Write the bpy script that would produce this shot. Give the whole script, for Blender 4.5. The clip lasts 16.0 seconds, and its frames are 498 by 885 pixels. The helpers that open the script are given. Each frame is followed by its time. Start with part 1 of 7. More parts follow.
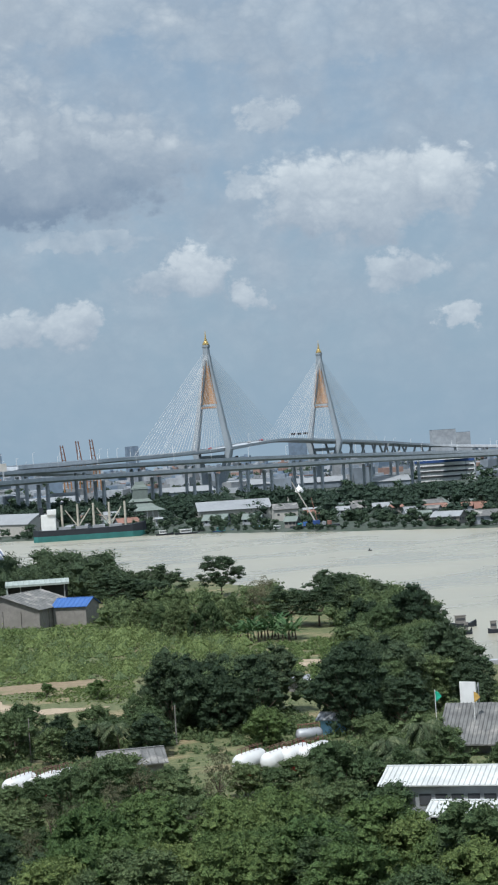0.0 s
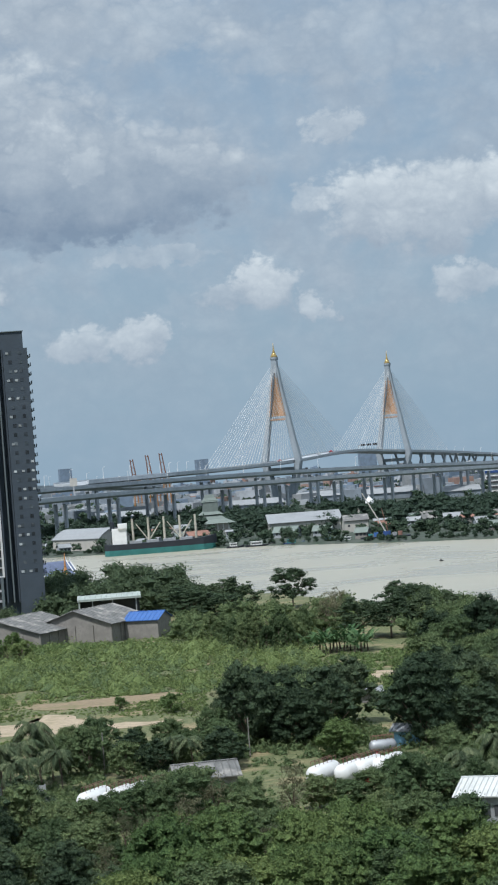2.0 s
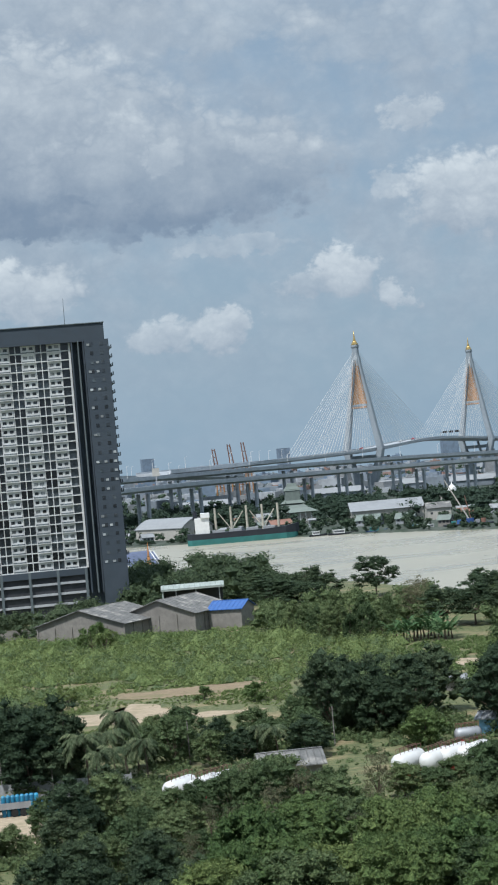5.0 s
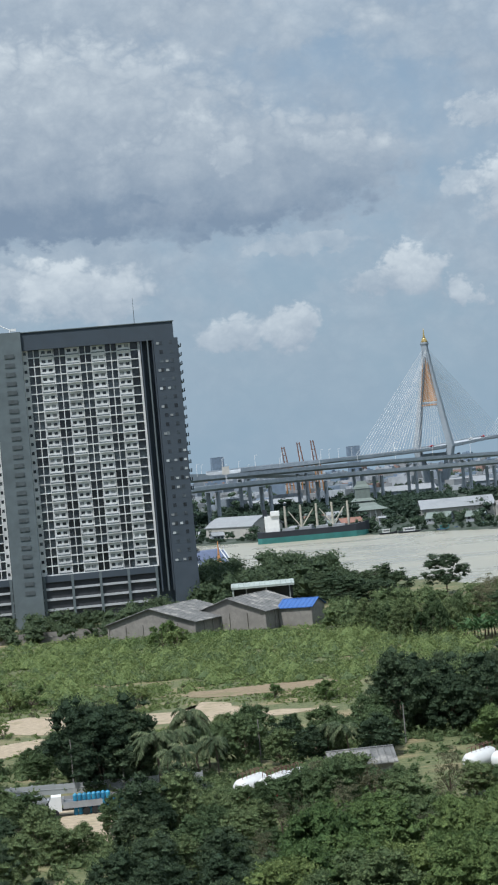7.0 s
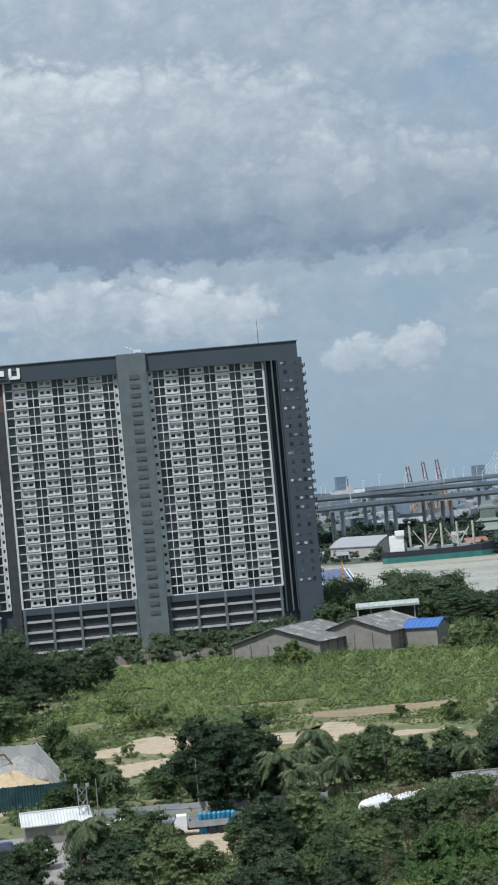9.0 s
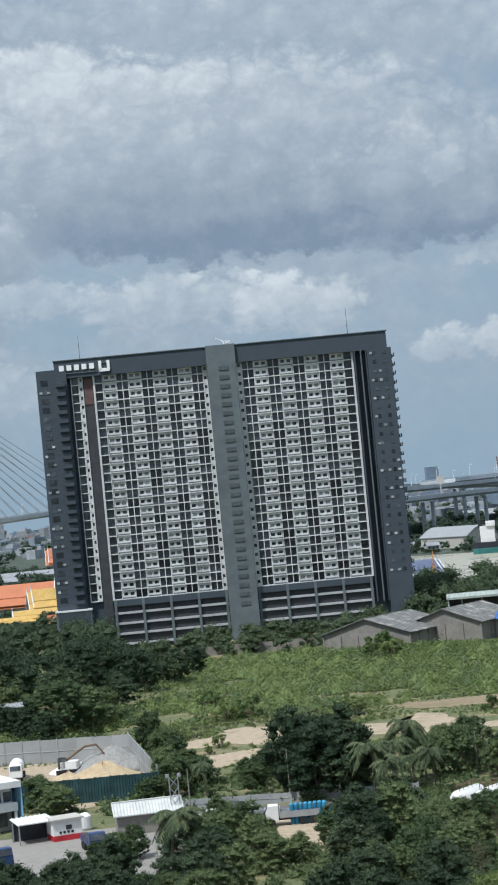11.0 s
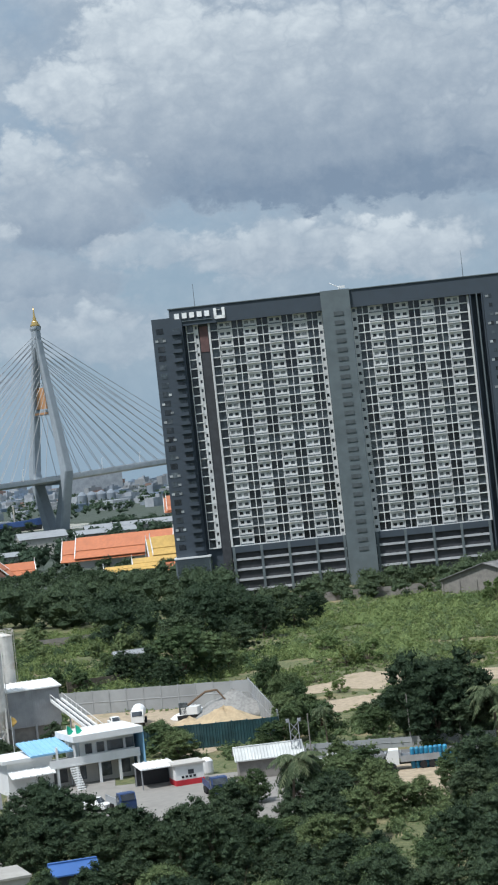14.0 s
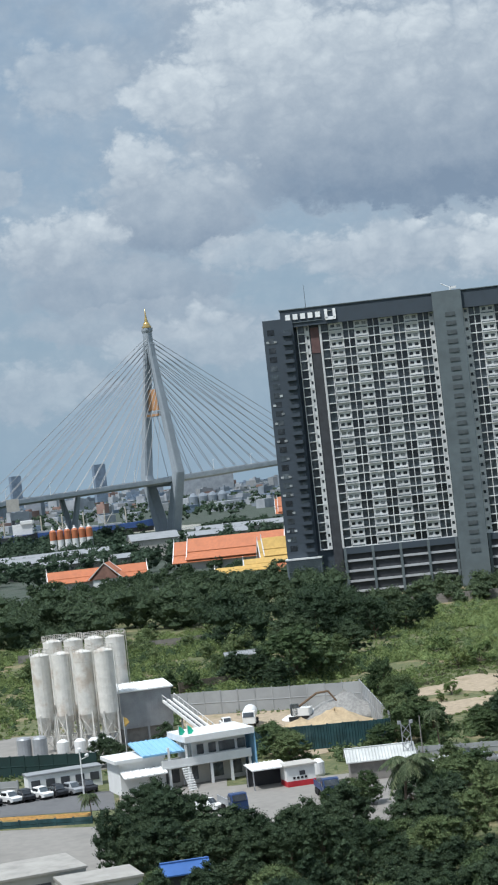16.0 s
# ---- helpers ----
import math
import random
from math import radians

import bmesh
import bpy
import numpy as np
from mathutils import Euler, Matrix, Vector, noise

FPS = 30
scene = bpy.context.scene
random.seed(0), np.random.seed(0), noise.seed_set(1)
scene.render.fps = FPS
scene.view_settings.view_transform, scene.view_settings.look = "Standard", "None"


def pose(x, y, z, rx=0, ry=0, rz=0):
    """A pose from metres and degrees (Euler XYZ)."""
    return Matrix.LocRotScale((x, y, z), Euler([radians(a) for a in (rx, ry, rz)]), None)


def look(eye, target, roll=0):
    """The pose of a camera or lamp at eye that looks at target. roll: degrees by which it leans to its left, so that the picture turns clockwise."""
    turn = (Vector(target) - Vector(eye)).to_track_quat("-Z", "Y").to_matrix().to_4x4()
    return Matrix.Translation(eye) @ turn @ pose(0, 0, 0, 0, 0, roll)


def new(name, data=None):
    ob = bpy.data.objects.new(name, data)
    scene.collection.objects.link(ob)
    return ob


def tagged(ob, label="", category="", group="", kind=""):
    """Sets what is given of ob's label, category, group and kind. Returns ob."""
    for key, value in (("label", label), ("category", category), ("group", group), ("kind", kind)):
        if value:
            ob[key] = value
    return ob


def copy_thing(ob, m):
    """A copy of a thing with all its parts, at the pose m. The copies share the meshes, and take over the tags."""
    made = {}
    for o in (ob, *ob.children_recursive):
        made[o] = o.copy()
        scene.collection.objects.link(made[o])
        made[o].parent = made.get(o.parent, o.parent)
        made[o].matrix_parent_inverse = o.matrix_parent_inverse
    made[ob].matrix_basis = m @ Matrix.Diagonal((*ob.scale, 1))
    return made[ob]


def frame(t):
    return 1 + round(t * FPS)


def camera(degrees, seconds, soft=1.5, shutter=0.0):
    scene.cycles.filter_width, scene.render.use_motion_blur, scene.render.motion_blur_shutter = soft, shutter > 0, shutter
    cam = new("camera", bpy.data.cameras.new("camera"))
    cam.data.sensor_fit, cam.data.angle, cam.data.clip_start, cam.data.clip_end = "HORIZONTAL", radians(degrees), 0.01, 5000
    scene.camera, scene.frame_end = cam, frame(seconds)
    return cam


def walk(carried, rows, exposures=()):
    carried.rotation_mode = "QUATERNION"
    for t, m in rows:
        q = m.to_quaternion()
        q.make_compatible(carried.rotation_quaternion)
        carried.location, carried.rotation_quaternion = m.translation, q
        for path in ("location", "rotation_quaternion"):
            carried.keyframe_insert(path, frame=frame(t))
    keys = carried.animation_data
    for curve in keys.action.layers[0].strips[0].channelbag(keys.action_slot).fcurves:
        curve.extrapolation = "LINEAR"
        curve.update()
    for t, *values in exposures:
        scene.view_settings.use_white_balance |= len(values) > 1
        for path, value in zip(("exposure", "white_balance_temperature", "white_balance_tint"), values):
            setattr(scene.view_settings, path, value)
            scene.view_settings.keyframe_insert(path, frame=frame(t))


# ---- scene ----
# The camera stands on a balcony, 44 m up, and pans to the left.
EYE = 44.0
cam = camera(14.36, 16.0, soft=2.1)
ROWS = [
    (0.0, -0.000, 0.194, 3.666),
    (0.5, 0.348, 0.305, 3.825),
    (1.0, 0.866, 0.447, 4.062),
    (1.5, 1.444, 0.599, 4.218),
    (2.0, 1.980, 0.681, 4.417),
    (2.5, 2.399, 0.698, 4.553),
    (3.0, 2.726, 0.682, 4.704),
    (3.5, 3.053, 0.649, 4.834),
    (6.0, 5.349, 0.519, 5.100),
    (6.5, 5.820, 0.540, 5.193),
    (7.0, 6.380, 0.671, 5.183),
    (7.5, 7.336, 0.908, 5.142),
    (8.0, 8.318, 1.210, 5.157),
    (8.5, 9.145, 1.467, 5.215),
    (9.0, 9.911, 1.563, 5.267),
    (9.5, 10.663, 1.592, 5.318),
    (10.0, 11.409, 1.550, 5.334),
    (12.5, 13.716, 1.325, 5.677),
    (13.0, 14.178, 0.959, 5.718),
    (13.5, 14.874, 0.529, 5.870),
    (14.0, 16.033, 0.314, 6.148),
    (14.5, 17.280, 0.355, 6.306),
    (15.0, 18.195, 0.497, 6.290),
    (15.5, 18.846, 0.627, 6.262),
    (16.0, 19.229, 0.693, 6.187),
]
walk(cam, [(t, pose(0, 0, EYE, 0, 0, yaw) @ pose(0, 0, 0, pitch) @ pose(0, 0, 0, 0, roll) @ pose(0, 0, 0, 90)) for t, yaw, pitch, roll in ROWS], [(0.0, 0.35, 6170, 10), (16.0, 0.35, 6170, 10)])

# ---- light ----
SUN_EL, SUN_AZ = 62.0, -148.0          # degrees; azimuth clockwise from +y
CLOUDS = [  # azimuth, elevation, half width, half height, cover, tone at the foot, tone at the top
    (-5.0, 12.6, 4.0, 1.0, 0.6, 0.4, 0.75), (2.5, 11.9, 5.5, 1.2, 0.5, 0.4, 0.6), (-12.5, 13.5, 8.0, 2.0, 0.8, 0.35, 0.6),
    (-12.4, 9.9, 7.6, 3.0, 1.0, 0.08, 0.72), (-5.6, 8.4, 5.2, 1.9, 0.9, -0.05, 0.6), (-16.5, 10.2, 4.6, 2.6, 0.95, 0.15, 0.85),
    (-12.2, 7.5, 5.4, 0.75, 0.8, -0.12, 0.1), (-7.4, 7.15, 3.6, 0.6, 0.6, -0.05, 0.2), (-16.2, 8.0, 3.2, 0.8, 0.75, -0.02, 0.2),
    (-17.6, 12.2, 2.8, 1.3, 0.85, 0.65, 1.05), (-20.2, 10.9, 1.6, 1.2, 0.85, 0.6, 1.0), (-15.2, 11.8, 1.9, 0.9, 0.7, 0.6, 0.95),
    (-20.6, 7.6, 2.8, 1.6, 0.9, 0.05, 0.65), (-21.6, 9.0, 1.2, 0.9, 0.85, 0.5, 1.0), (-24.2, 6.9, 2.0, 1.0, 0.85, 0.35, 0.95), (-22.4, 5.5, 3.8, 0.9, 0.7, 0.08, 0.4), (-22.0, 4.5, 4.0, 0.6, 0.6, 0.2, 0.45),
    (-18.4, 6.2, 2.2, 0.6, 0.6, 0.55, 0.85), (-14.7, 5.8, 3.2, 0.9, 0.75, 0.5, 0.85), (-10.8, 5.4, 2.2, 1.0, 0.85, 0.5, 0.95), (-20.4, 3.8, 3.0, 0.9, 0.6, 0.5, 0.8),
    (-25.2, 2.8, 2.6, 0.9, 0.55, 0.5, 0.75), (-23.2, 11.6, 2.0, 1.1, 0.6, 0.55, 0.75), (-25.6, 8.6, 0.8, 0.5, 0.6, 0.5, 0.7),
    (2.2, 7.2, 1.7, 1.35, 0.95, 0.3, 1.1), (4.1, 7.0, 2.0, 1.45, 0.95, 0.35, 0.95), (6.0, 7.4, 1.7, 1.0, 0.9, 0.45, 1.0), (0.5, 7.7, 0.8, 0.4, 0.6, 0.6, 0.8),
    (-1.2, 5.25, 1.1, 0.85, 0.95, 0.4, 1.05), (-2.3, 4.9, 1.1, 0.4, 0.7, 0.45, 0.7), (0.2, 4.4, 0.6, 0.5, 0.8, 0.5, 0.85), (1.2, 9.5, 0.95, 0.5, 0.75, 0.55, 0.8),
    (-3.0, 8.9, 1.7, 0.5, 0.6, 0.4, 0.75), (-6.2, 8.9, 0.7, 0.6, 0.5, 0.6, 0.75), (-4.8, 4.0, 1.1, 0.7, 0.9, 0.45, 1.0), (-6.6, 3.8, 1.3, 0.6, 0.8, 0.45, 0.85),
    (-4.2, 6.3, 2.0, 0.3, 0.5, 0.55, 0.7), (4.9, 4.9, 1.3, 0.65, 0.8, 0.45, 0.8), (6.3, 3.4, 0.75, 0.45, 0.85, 0.55, 0.9),
]


class Nodes:
    """Short hand for a node tree."""
    def __init__(self, tree):
        self.t = tree
        tree.nodes.clear()

    def n(self, kind, **props):
        node = self.t.nodes.new(kind)
        for k, v in props.items():
            if k == "operation":
                node.operation = v
            elif k == "data_type":
                node.data_type = v
            elif k == "blend_type":
                node.blend_type = v
        return node

    def put(self, sock, v):
        if hasattr(v, "is_linked"):
            self.t.links.new(v, sock)
        else:
            sock.default_value = v

    def math(self, op, a, b=0.0, c=None, clamp=False):
        m = self.n("ShaderNodeMath", operation=op)
        m.use_clamp = clamp
        self.put(m.inputs[0], a)
        self.put(m.inputs[1], b)
        if c is not None:
            self.put(m.inputs[2], c)
        return m.outputs[0]

    def noise(self, vec, scale, detail=4.0, rough=0.55, dist=0.0):
        m = self.n("ShaderNodeTexNoise")
        if vec is not None:
            self.put(m.inputs["Vector"], vec)
        for k, v in (("Scale", scale), ("Detail", detail), ("Roughness", rough), ("Distortion", dist)):
            self.put(m.inputs[k], v)
        return m.outputs["Fac"]

    def ramp(self, fac, lo, hi, a=0.0, b=1.0, smooth=True):
        m = self.n("ShaderNodeMapRange")
        m.interpolation_type = "SMOOTHSTEP" if smooth else "LINEAR"
        for i, v in enumerate((fac, lo, hi, a, b)):
            self.put(m.inputs[i], v)
        return m.outputs[0]

    def mix(self, fac, a, b, blend="MIX"):
        m = self.n("ShaderNodeMix", data_type="RGBA", blend_type=blend)
        self.put(m.inputs["Factor"], fac)
        self.put(m.inputs[6], a)
        self.put(m.inputs[7], b)
        return m.outputs[2]

    def combine(self, x, y, z):
        m = self.n("ShaderNodeCombineXYZ")
        for i, v in enumerate((x, y, z)):
            self.put(m.inputs[i], v)
        return m.outputs[0]


def build_world():
    world = bpy.data.worlds.new("sky")
    world.use_nodes = True
    scene.world = world
    k = Nodes(world.node_tree)
    sky = k.n("ShaderNodeTexSky")
    sky.sky_type, sky.sun_disc = "NISHITA", False
    sky.sun_elevation, sky.sun_rotation = radians(SUN_EL), radians(SUN_AZ)
    sky.air_density, sky.dust_density, sky.ozone_density = 1.0, 2.5, 1.5
    co = k.n("ShaderNodeTexCoord").outputs["Generated"]
    sep = k.n("ShaderNodeSeparateXYZ")
    k.put(sep.inputs[0], co)
    x, y, z = sep.outputs
    az = k.math("MULTIPLY", k.math("ARCTAN2", x, y), 57.2958)
    el = k.math("MULTIPLY", k.math("ARCSINE", z), 57.2958)
    vec = k.combine(az, k.math("MULTIPLY", el, 1.25), 0.0)
    big = k.noise(vec, 0.22, 5.0, 0.6)
    puff = k.noise(vec, 0.85, 8.0, 0.6, 0.15)
    fine = k.noise(k.combine(k.math("ADD", az, 40.0), el, 3.0), 0.95, 9.0, 0.64)
    wx = k.math("MULTIPLY_ADD", k.math("SUBTRACT", fine, 0.5), 2.6, az)
    wy = k.math("MULTIPLY_ADD", k.math("SUBTRACT", puff, 0.5), 1.7, el)
    lumps = k.noise(k.combine(az, k.math("MULTIPLY", el, 1.4), 6.0), 0.62, 1.5, 0.5, 0.3)
    knobs = k.noise(k.combine(az, k.math("MULTIPLY", el, 1.3), 9.0), 1.7, 3.0, 0.55, 0.2)
    lumps, knobs = [k.math("ABSOLUTE", k.math("MULTIPLY_ADD", v, 2.0, -1.0)) for v in (lumps, knobs)]
    heap_up = k.math("MULTIPLY_ADD", lumps, 1.1, k.math("MULTIPLY_ADD", knobs, 0.9, -0.40))
    veil = k.ramp(k.math("ADD", big, k.math("MULTIPLY", puff, 0.3)), 0.46, 0.8, 0.12, 0.75)
    cover, tone = k.math("MULTIPLY", veil, k.ramp(el, 1.0, 6.0, 0.3, 1.0)), k.ramp(big, 0.35, 0.65, 0.55, 0.4)
    for a, e, w, h, g, lo, hi in CLOUDS:
        dx = k.math("MULTIPLY_ADD", wx, 1.0 / w, -a / w)
        dy = k.math("MULTIPLY_ADD", wy, 1.0 / h, -e / h)
        r2 = k.math("MULTIPLY_ADD", dx, dx, k.math("MULTIPLY", dy, dy))
        m = k.ramp(k.math("MULTIPLY_ADD", heap_up, -0.7, r2), 1.2, 0.5, 0.0, g)
        own = k.math("MULTIPLY_ADD", dy, (hi - lo) / 1.6, (hi + lo) / 2)
        tone = k.math("MULTIPLY_ADD", m, k.math("SUBTRACT", own, tone), tone)
        cover = k.math("MULTIPLY_ADD", m, k.math("SUBTRACT", 1.0, cover), cover)
    tone = k.math("ADD", tone, k.math("MULTIPLY", k.math("SUBTRACT", fine, 0.5), 0.5))
    tone = k.math("MULTIPLY_ADD", heap_up, k.ramp(tone, 0.1, 0.75, 0.05, 0.45), tone)
    col = k.mix(k.ramp(tone, 0.0, 1.0, smooth=False), (0.176, 0.231, 0.30, 1), (0.515, 0.56, 0.58, 1))
    haze = k.ramp(el, 8.0, 0.0, 0.0, 0.6)
    low = k.mix(haze, k.mix(0.75, sky.outputs[0], (2.13, 2.97, 3.75, 1)), (2.43, 3.42, 4.22, 1))
    b1, b2 = k.n("ShaderNodeBackground"), k.n("ShaderNodeBackground")
    k.put(b1.inputs[0], low)
    k.put(b1.inputs[1], 0.1)
    k.put(b2.inputs[0], col)
    # overhead, out of view, the clouds are brightened as added fill for the shadows
    k.put(b2.inputs[1], k.ramp(el, 16.0, 55.0, 1.0, 2.8))
    both = k.n("ShaderNodeMixShader")
    k.put(both.inputs[0], cover)
    k.put(both.inputs[1], b1.outputs[0])
    k.put(both.inputs[2], b2.outputs[0])
    k.put(k.n("ShaderNodeOutputWorld").inputs[0], both.outputs[0])


build_world()
sun = new("sun", bpy.data.lights.new("sun", "SUN"))
sun.data.energy, sun.data.angle, sun.data.color = 3.6, radians(3.0), (1.0, 0.98, 0.95)
sa, se = radians(SUN_AZ), radians(SUN_EL)
sun.matrix_world = look((0, 0, 0), (-math.sin(sa) * math.cos(se), -math.cos(sa) * math.cos(se), -math.sin(se)))


# ---- materials ----
def material(name, base, rough=0.75, metal=0.0, vary=0.18, grain=2.0, stain=0.15, stain_size=12.0, bump=0.0, per_piece=0.0, spec=0.35, second=None, island=False):
    """A procedural surface: base colour with grain (metres), larger stains, a change from piece to piece, and relief."""
    m = bpy.data.materials.new(name)
    m.use_nodes = True
    k = Nodes(m.node_tree)
    out, b = k.n("ShaderNodeOutputMaterial"), k.n("ShaderNodeBsdfPrincipled")
    pos = k.n("ShaderNodeNewGeometry")
    fine = k.noise(pos.outputs["Position"], 1.0 / grain, 5.0, 0.6)
    wide = k.noise(pos.outputs["Position"], 1.0 / stain_size, 4.0, 0.6)
    dark = tuple(c * (1 - vary) for c in base) + (1,)
    pale = tuple(min(1, c * (1 + vary)) for c in base) + (1,)
    col = k.mix(k.ramp(fine, 0.3, 0.7), dark, pale)
    worn = second or tuple(c * 0.55 for c in base)
    col = k.mix(k.math("MULTIPLY", k.ramp(wide, 0.48, 0.72), stain), col, (*worn, 1))
    if per_piece:
        r = pos.outputs["Random Per Island"] if island else k.n("ShaderNodeObjectInfo").outputs["Random"]
        hsv = k.n("ShaderNodeHueSaturation")
        k.put(hsv.inputs["Value"], k.math("MULTIPLY_ADD", r, 2 * per_piece, 1 - per_piece))
        k.put(hsv.inputs["Hue"], k.math("MULTIPLY_ADD", r, -0.05 * per_piece, 0.5 + 0.025 * per_piece))
        k.put(hsv.inputs["Color"], col)
        col = hsv.outputs[0]
    k.put(b.inputs["Base Color"], col)
    k.put(b.inputs["Roughness"], k.ramp(fine, 0.2, 0.8, max(0.03, rough - 0.12), min(1, rough + 0.12)))
    b.inputs["Metallic"].default_value = metal
    b.inputs["Specular IOR Level"].default_value = spec
    if bump:
        bp = k.n("ShaderNodeBump")
        bp.inputs["Distance"].default_value = bump
        k.put(bp.inputs["Height"], fine)
        k.put(b.inputs["Normal"], bp.outputs[0])
    k.put(out.inputs[0], b.outputs[0])
    return m


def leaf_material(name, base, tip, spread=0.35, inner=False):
    """Leaves: a change of green from leaf to leaf and from plant to plant, a little light passing through. inner: the
    heart of a crown, its shade put into the colour by keeping nearer the shaded green.
    """
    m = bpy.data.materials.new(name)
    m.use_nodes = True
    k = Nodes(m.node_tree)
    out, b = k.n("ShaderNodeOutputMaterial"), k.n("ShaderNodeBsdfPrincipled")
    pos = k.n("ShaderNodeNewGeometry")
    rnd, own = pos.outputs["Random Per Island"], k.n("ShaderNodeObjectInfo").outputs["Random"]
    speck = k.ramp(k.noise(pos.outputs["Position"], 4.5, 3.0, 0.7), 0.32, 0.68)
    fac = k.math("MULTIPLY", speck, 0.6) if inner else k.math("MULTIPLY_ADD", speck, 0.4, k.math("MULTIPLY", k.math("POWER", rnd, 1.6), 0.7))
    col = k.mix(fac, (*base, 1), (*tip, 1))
    hsv = k.n("ShaderNodeHueSaturation")
    k.put(hsv.inputs["Value"], k.math("MULTIPLY_ADD", own, 2 * spread, 1 - spread))
    k.put(hsv.inputs["Hue"], k.math("MULTIPLY_ADD", own, -0.045, 0.53))
    k.put(hsv.inputs["Color"], col)
    k.put(b.inputs["Base Color"], hsv.outputs[0])
    b.inputs["Roughness"].default_value = 0.7
    b.inputs["Specular IOR Level"].default_value = 0.2
    bp = k.n("ShaderNodeBump")
    bp.inputs["Distance"].default_value = 0.12
    k.put(bp.inputs["Height"], speck)
    k.put(b.inputs["Normal"], bp.outputs[0])
    tr, mx = k.n("ShaderNodeBsdfTranslucent"), k.n("ShaderNodeMixShader")
    k.put(tr.inputs[0], hsv.outputs[0])
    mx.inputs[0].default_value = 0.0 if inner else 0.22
    k.put(mx.inputs[1], b.outputs[0])
    k.put(mx.inputs[2], tr.outputs[0])
    k.put(out.inputs[0], mx.outputs[0])
    return m


CONCRETE = material("concrete", (0.30, 0.31, 0.32), 0.85, vary=0.1, grain=3, stain=0.35, stain_size=14)
# far concrete and pylon paint are blued in the base colour to stand for haze
PIERS = material("pier_concrete", (0.36, 0.385, 0.41), 0.9, vary=0.1, grain=3, stain=0.4, stain_size=10)
DECK = material("deck_concrete", (0.42, 0.445, 0.465), 0.85, vary=0.1, grain=4, stain=0.3, stain_size=20)
PYLON = material("pylon_paint", (0.27, 0.305, 0.33), 0.7, vary=0.07, grain=5, stain=0.25, stain_size=18)
GOLD = material("gold_paint", (0.43, 0.235, 0.115), 0.6, 0.0, vary=0.1, grain=3)
GILT = material("gilding", (0.60, 0.42, 0.16), 0.3, 0.7, vary=0.1, grain=2)
CABLEPALE = material("pale_cable_sheath", (0.55, 0.55, 0.53), 0.6, vary=0.05)
CABLE = material("cable_sheath", (0.30, 0.31, 0.31), 0.6, vary=0.05)
DARKWALL = material("charcoal_render", (0.052, 0.067, 0.083), 0.8, vary=0.08, grain=3, stain=0.35, stain_size=9, second=(0.075, 0.092, 0.11))
GREYWALL = material("grey_render", (0.120, 0.145, 0.152), 0.8, vary=0.1, grain=3, stain=0.45, stain_size=8)
WHITEWALL = material("white_render", (0.62, 0.625, 0.61), 0.75, vary=0.06, grain=1.5, stain=0.35, stain_size=6, per_piece=0.12)
WHITE = material("white_paint", (0.68, 0.68, 0.66), 0.6, vary=0.05, grain=1.5, stain=0.2, stain_size=5)
GLASSY = material("dark_glass", (0.040, 0.048, 0.056), 0.2, vary=0.4, grain=1.5, stain=0.45, stain_size=2.5, per_piece=0.75, spec=0.6, second=(0.13, 0.14, 0.145))
VENT = material("vent_grey", (0.082, 0.096, 0.10), 0.8, vary=0.2)
CURTAIN = material("curtained_pane", (0.33, 0.35, 0.35), 0.5, vary=0.2, grain=0.8, per_piece=0.4)
# near-black paint for windows and doors, and for shade in openings and under roofs
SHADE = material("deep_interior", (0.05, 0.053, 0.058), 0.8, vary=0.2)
SIGNWHITE = material("sign_white", (0.85, 0.85, 0.84), 0.4, vary=0.02)
SOIL = material("soil", (0.21, 0.16, 0.10), 0.95, vary=0.25, grain=1.2, stain=0.6, stain_size=9, bump=0.1, second=(0.12, 0.13, 0.05))
SAND = material("sandy_dirt", (0.33, 0.265, 0.185), 0.95, vary=0.2, grain=1.0, stain=0.75, stain_size=5, bump=0.08, second=(0.19, 0.165, 0.085))
YARD = material("yard_concrete", (0.225, 0.212, 0.19), 0.9, vary=0.1, grain=1.5, stain=0.4, stain_size=9)
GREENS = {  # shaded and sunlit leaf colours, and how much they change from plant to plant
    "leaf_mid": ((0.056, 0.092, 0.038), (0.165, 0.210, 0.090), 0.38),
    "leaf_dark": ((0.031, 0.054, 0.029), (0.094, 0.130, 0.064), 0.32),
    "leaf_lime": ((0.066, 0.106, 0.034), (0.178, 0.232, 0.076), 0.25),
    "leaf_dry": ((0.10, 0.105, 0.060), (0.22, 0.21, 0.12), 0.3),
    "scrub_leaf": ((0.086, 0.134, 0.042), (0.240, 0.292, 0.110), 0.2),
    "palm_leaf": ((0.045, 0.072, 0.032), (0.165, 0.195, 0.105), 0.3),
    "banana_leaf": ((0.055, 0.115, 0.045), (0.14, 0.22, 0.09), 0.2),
    # leaf_dark turned bluer, a touch of distance haze in the colour
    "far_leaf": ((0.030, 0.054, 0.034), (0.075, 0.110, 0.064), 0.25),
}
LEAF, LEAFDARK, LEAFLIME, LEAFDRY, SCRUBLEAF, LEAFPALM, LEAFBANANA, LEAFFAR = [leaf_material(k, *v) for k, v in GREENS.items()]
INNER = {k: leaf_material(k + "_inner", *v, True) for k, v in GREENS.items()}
BARK = material("bark", (0.13, 0.10, 0.075), 0.95, vary=0.25, grain=0.4, bump=0.05)


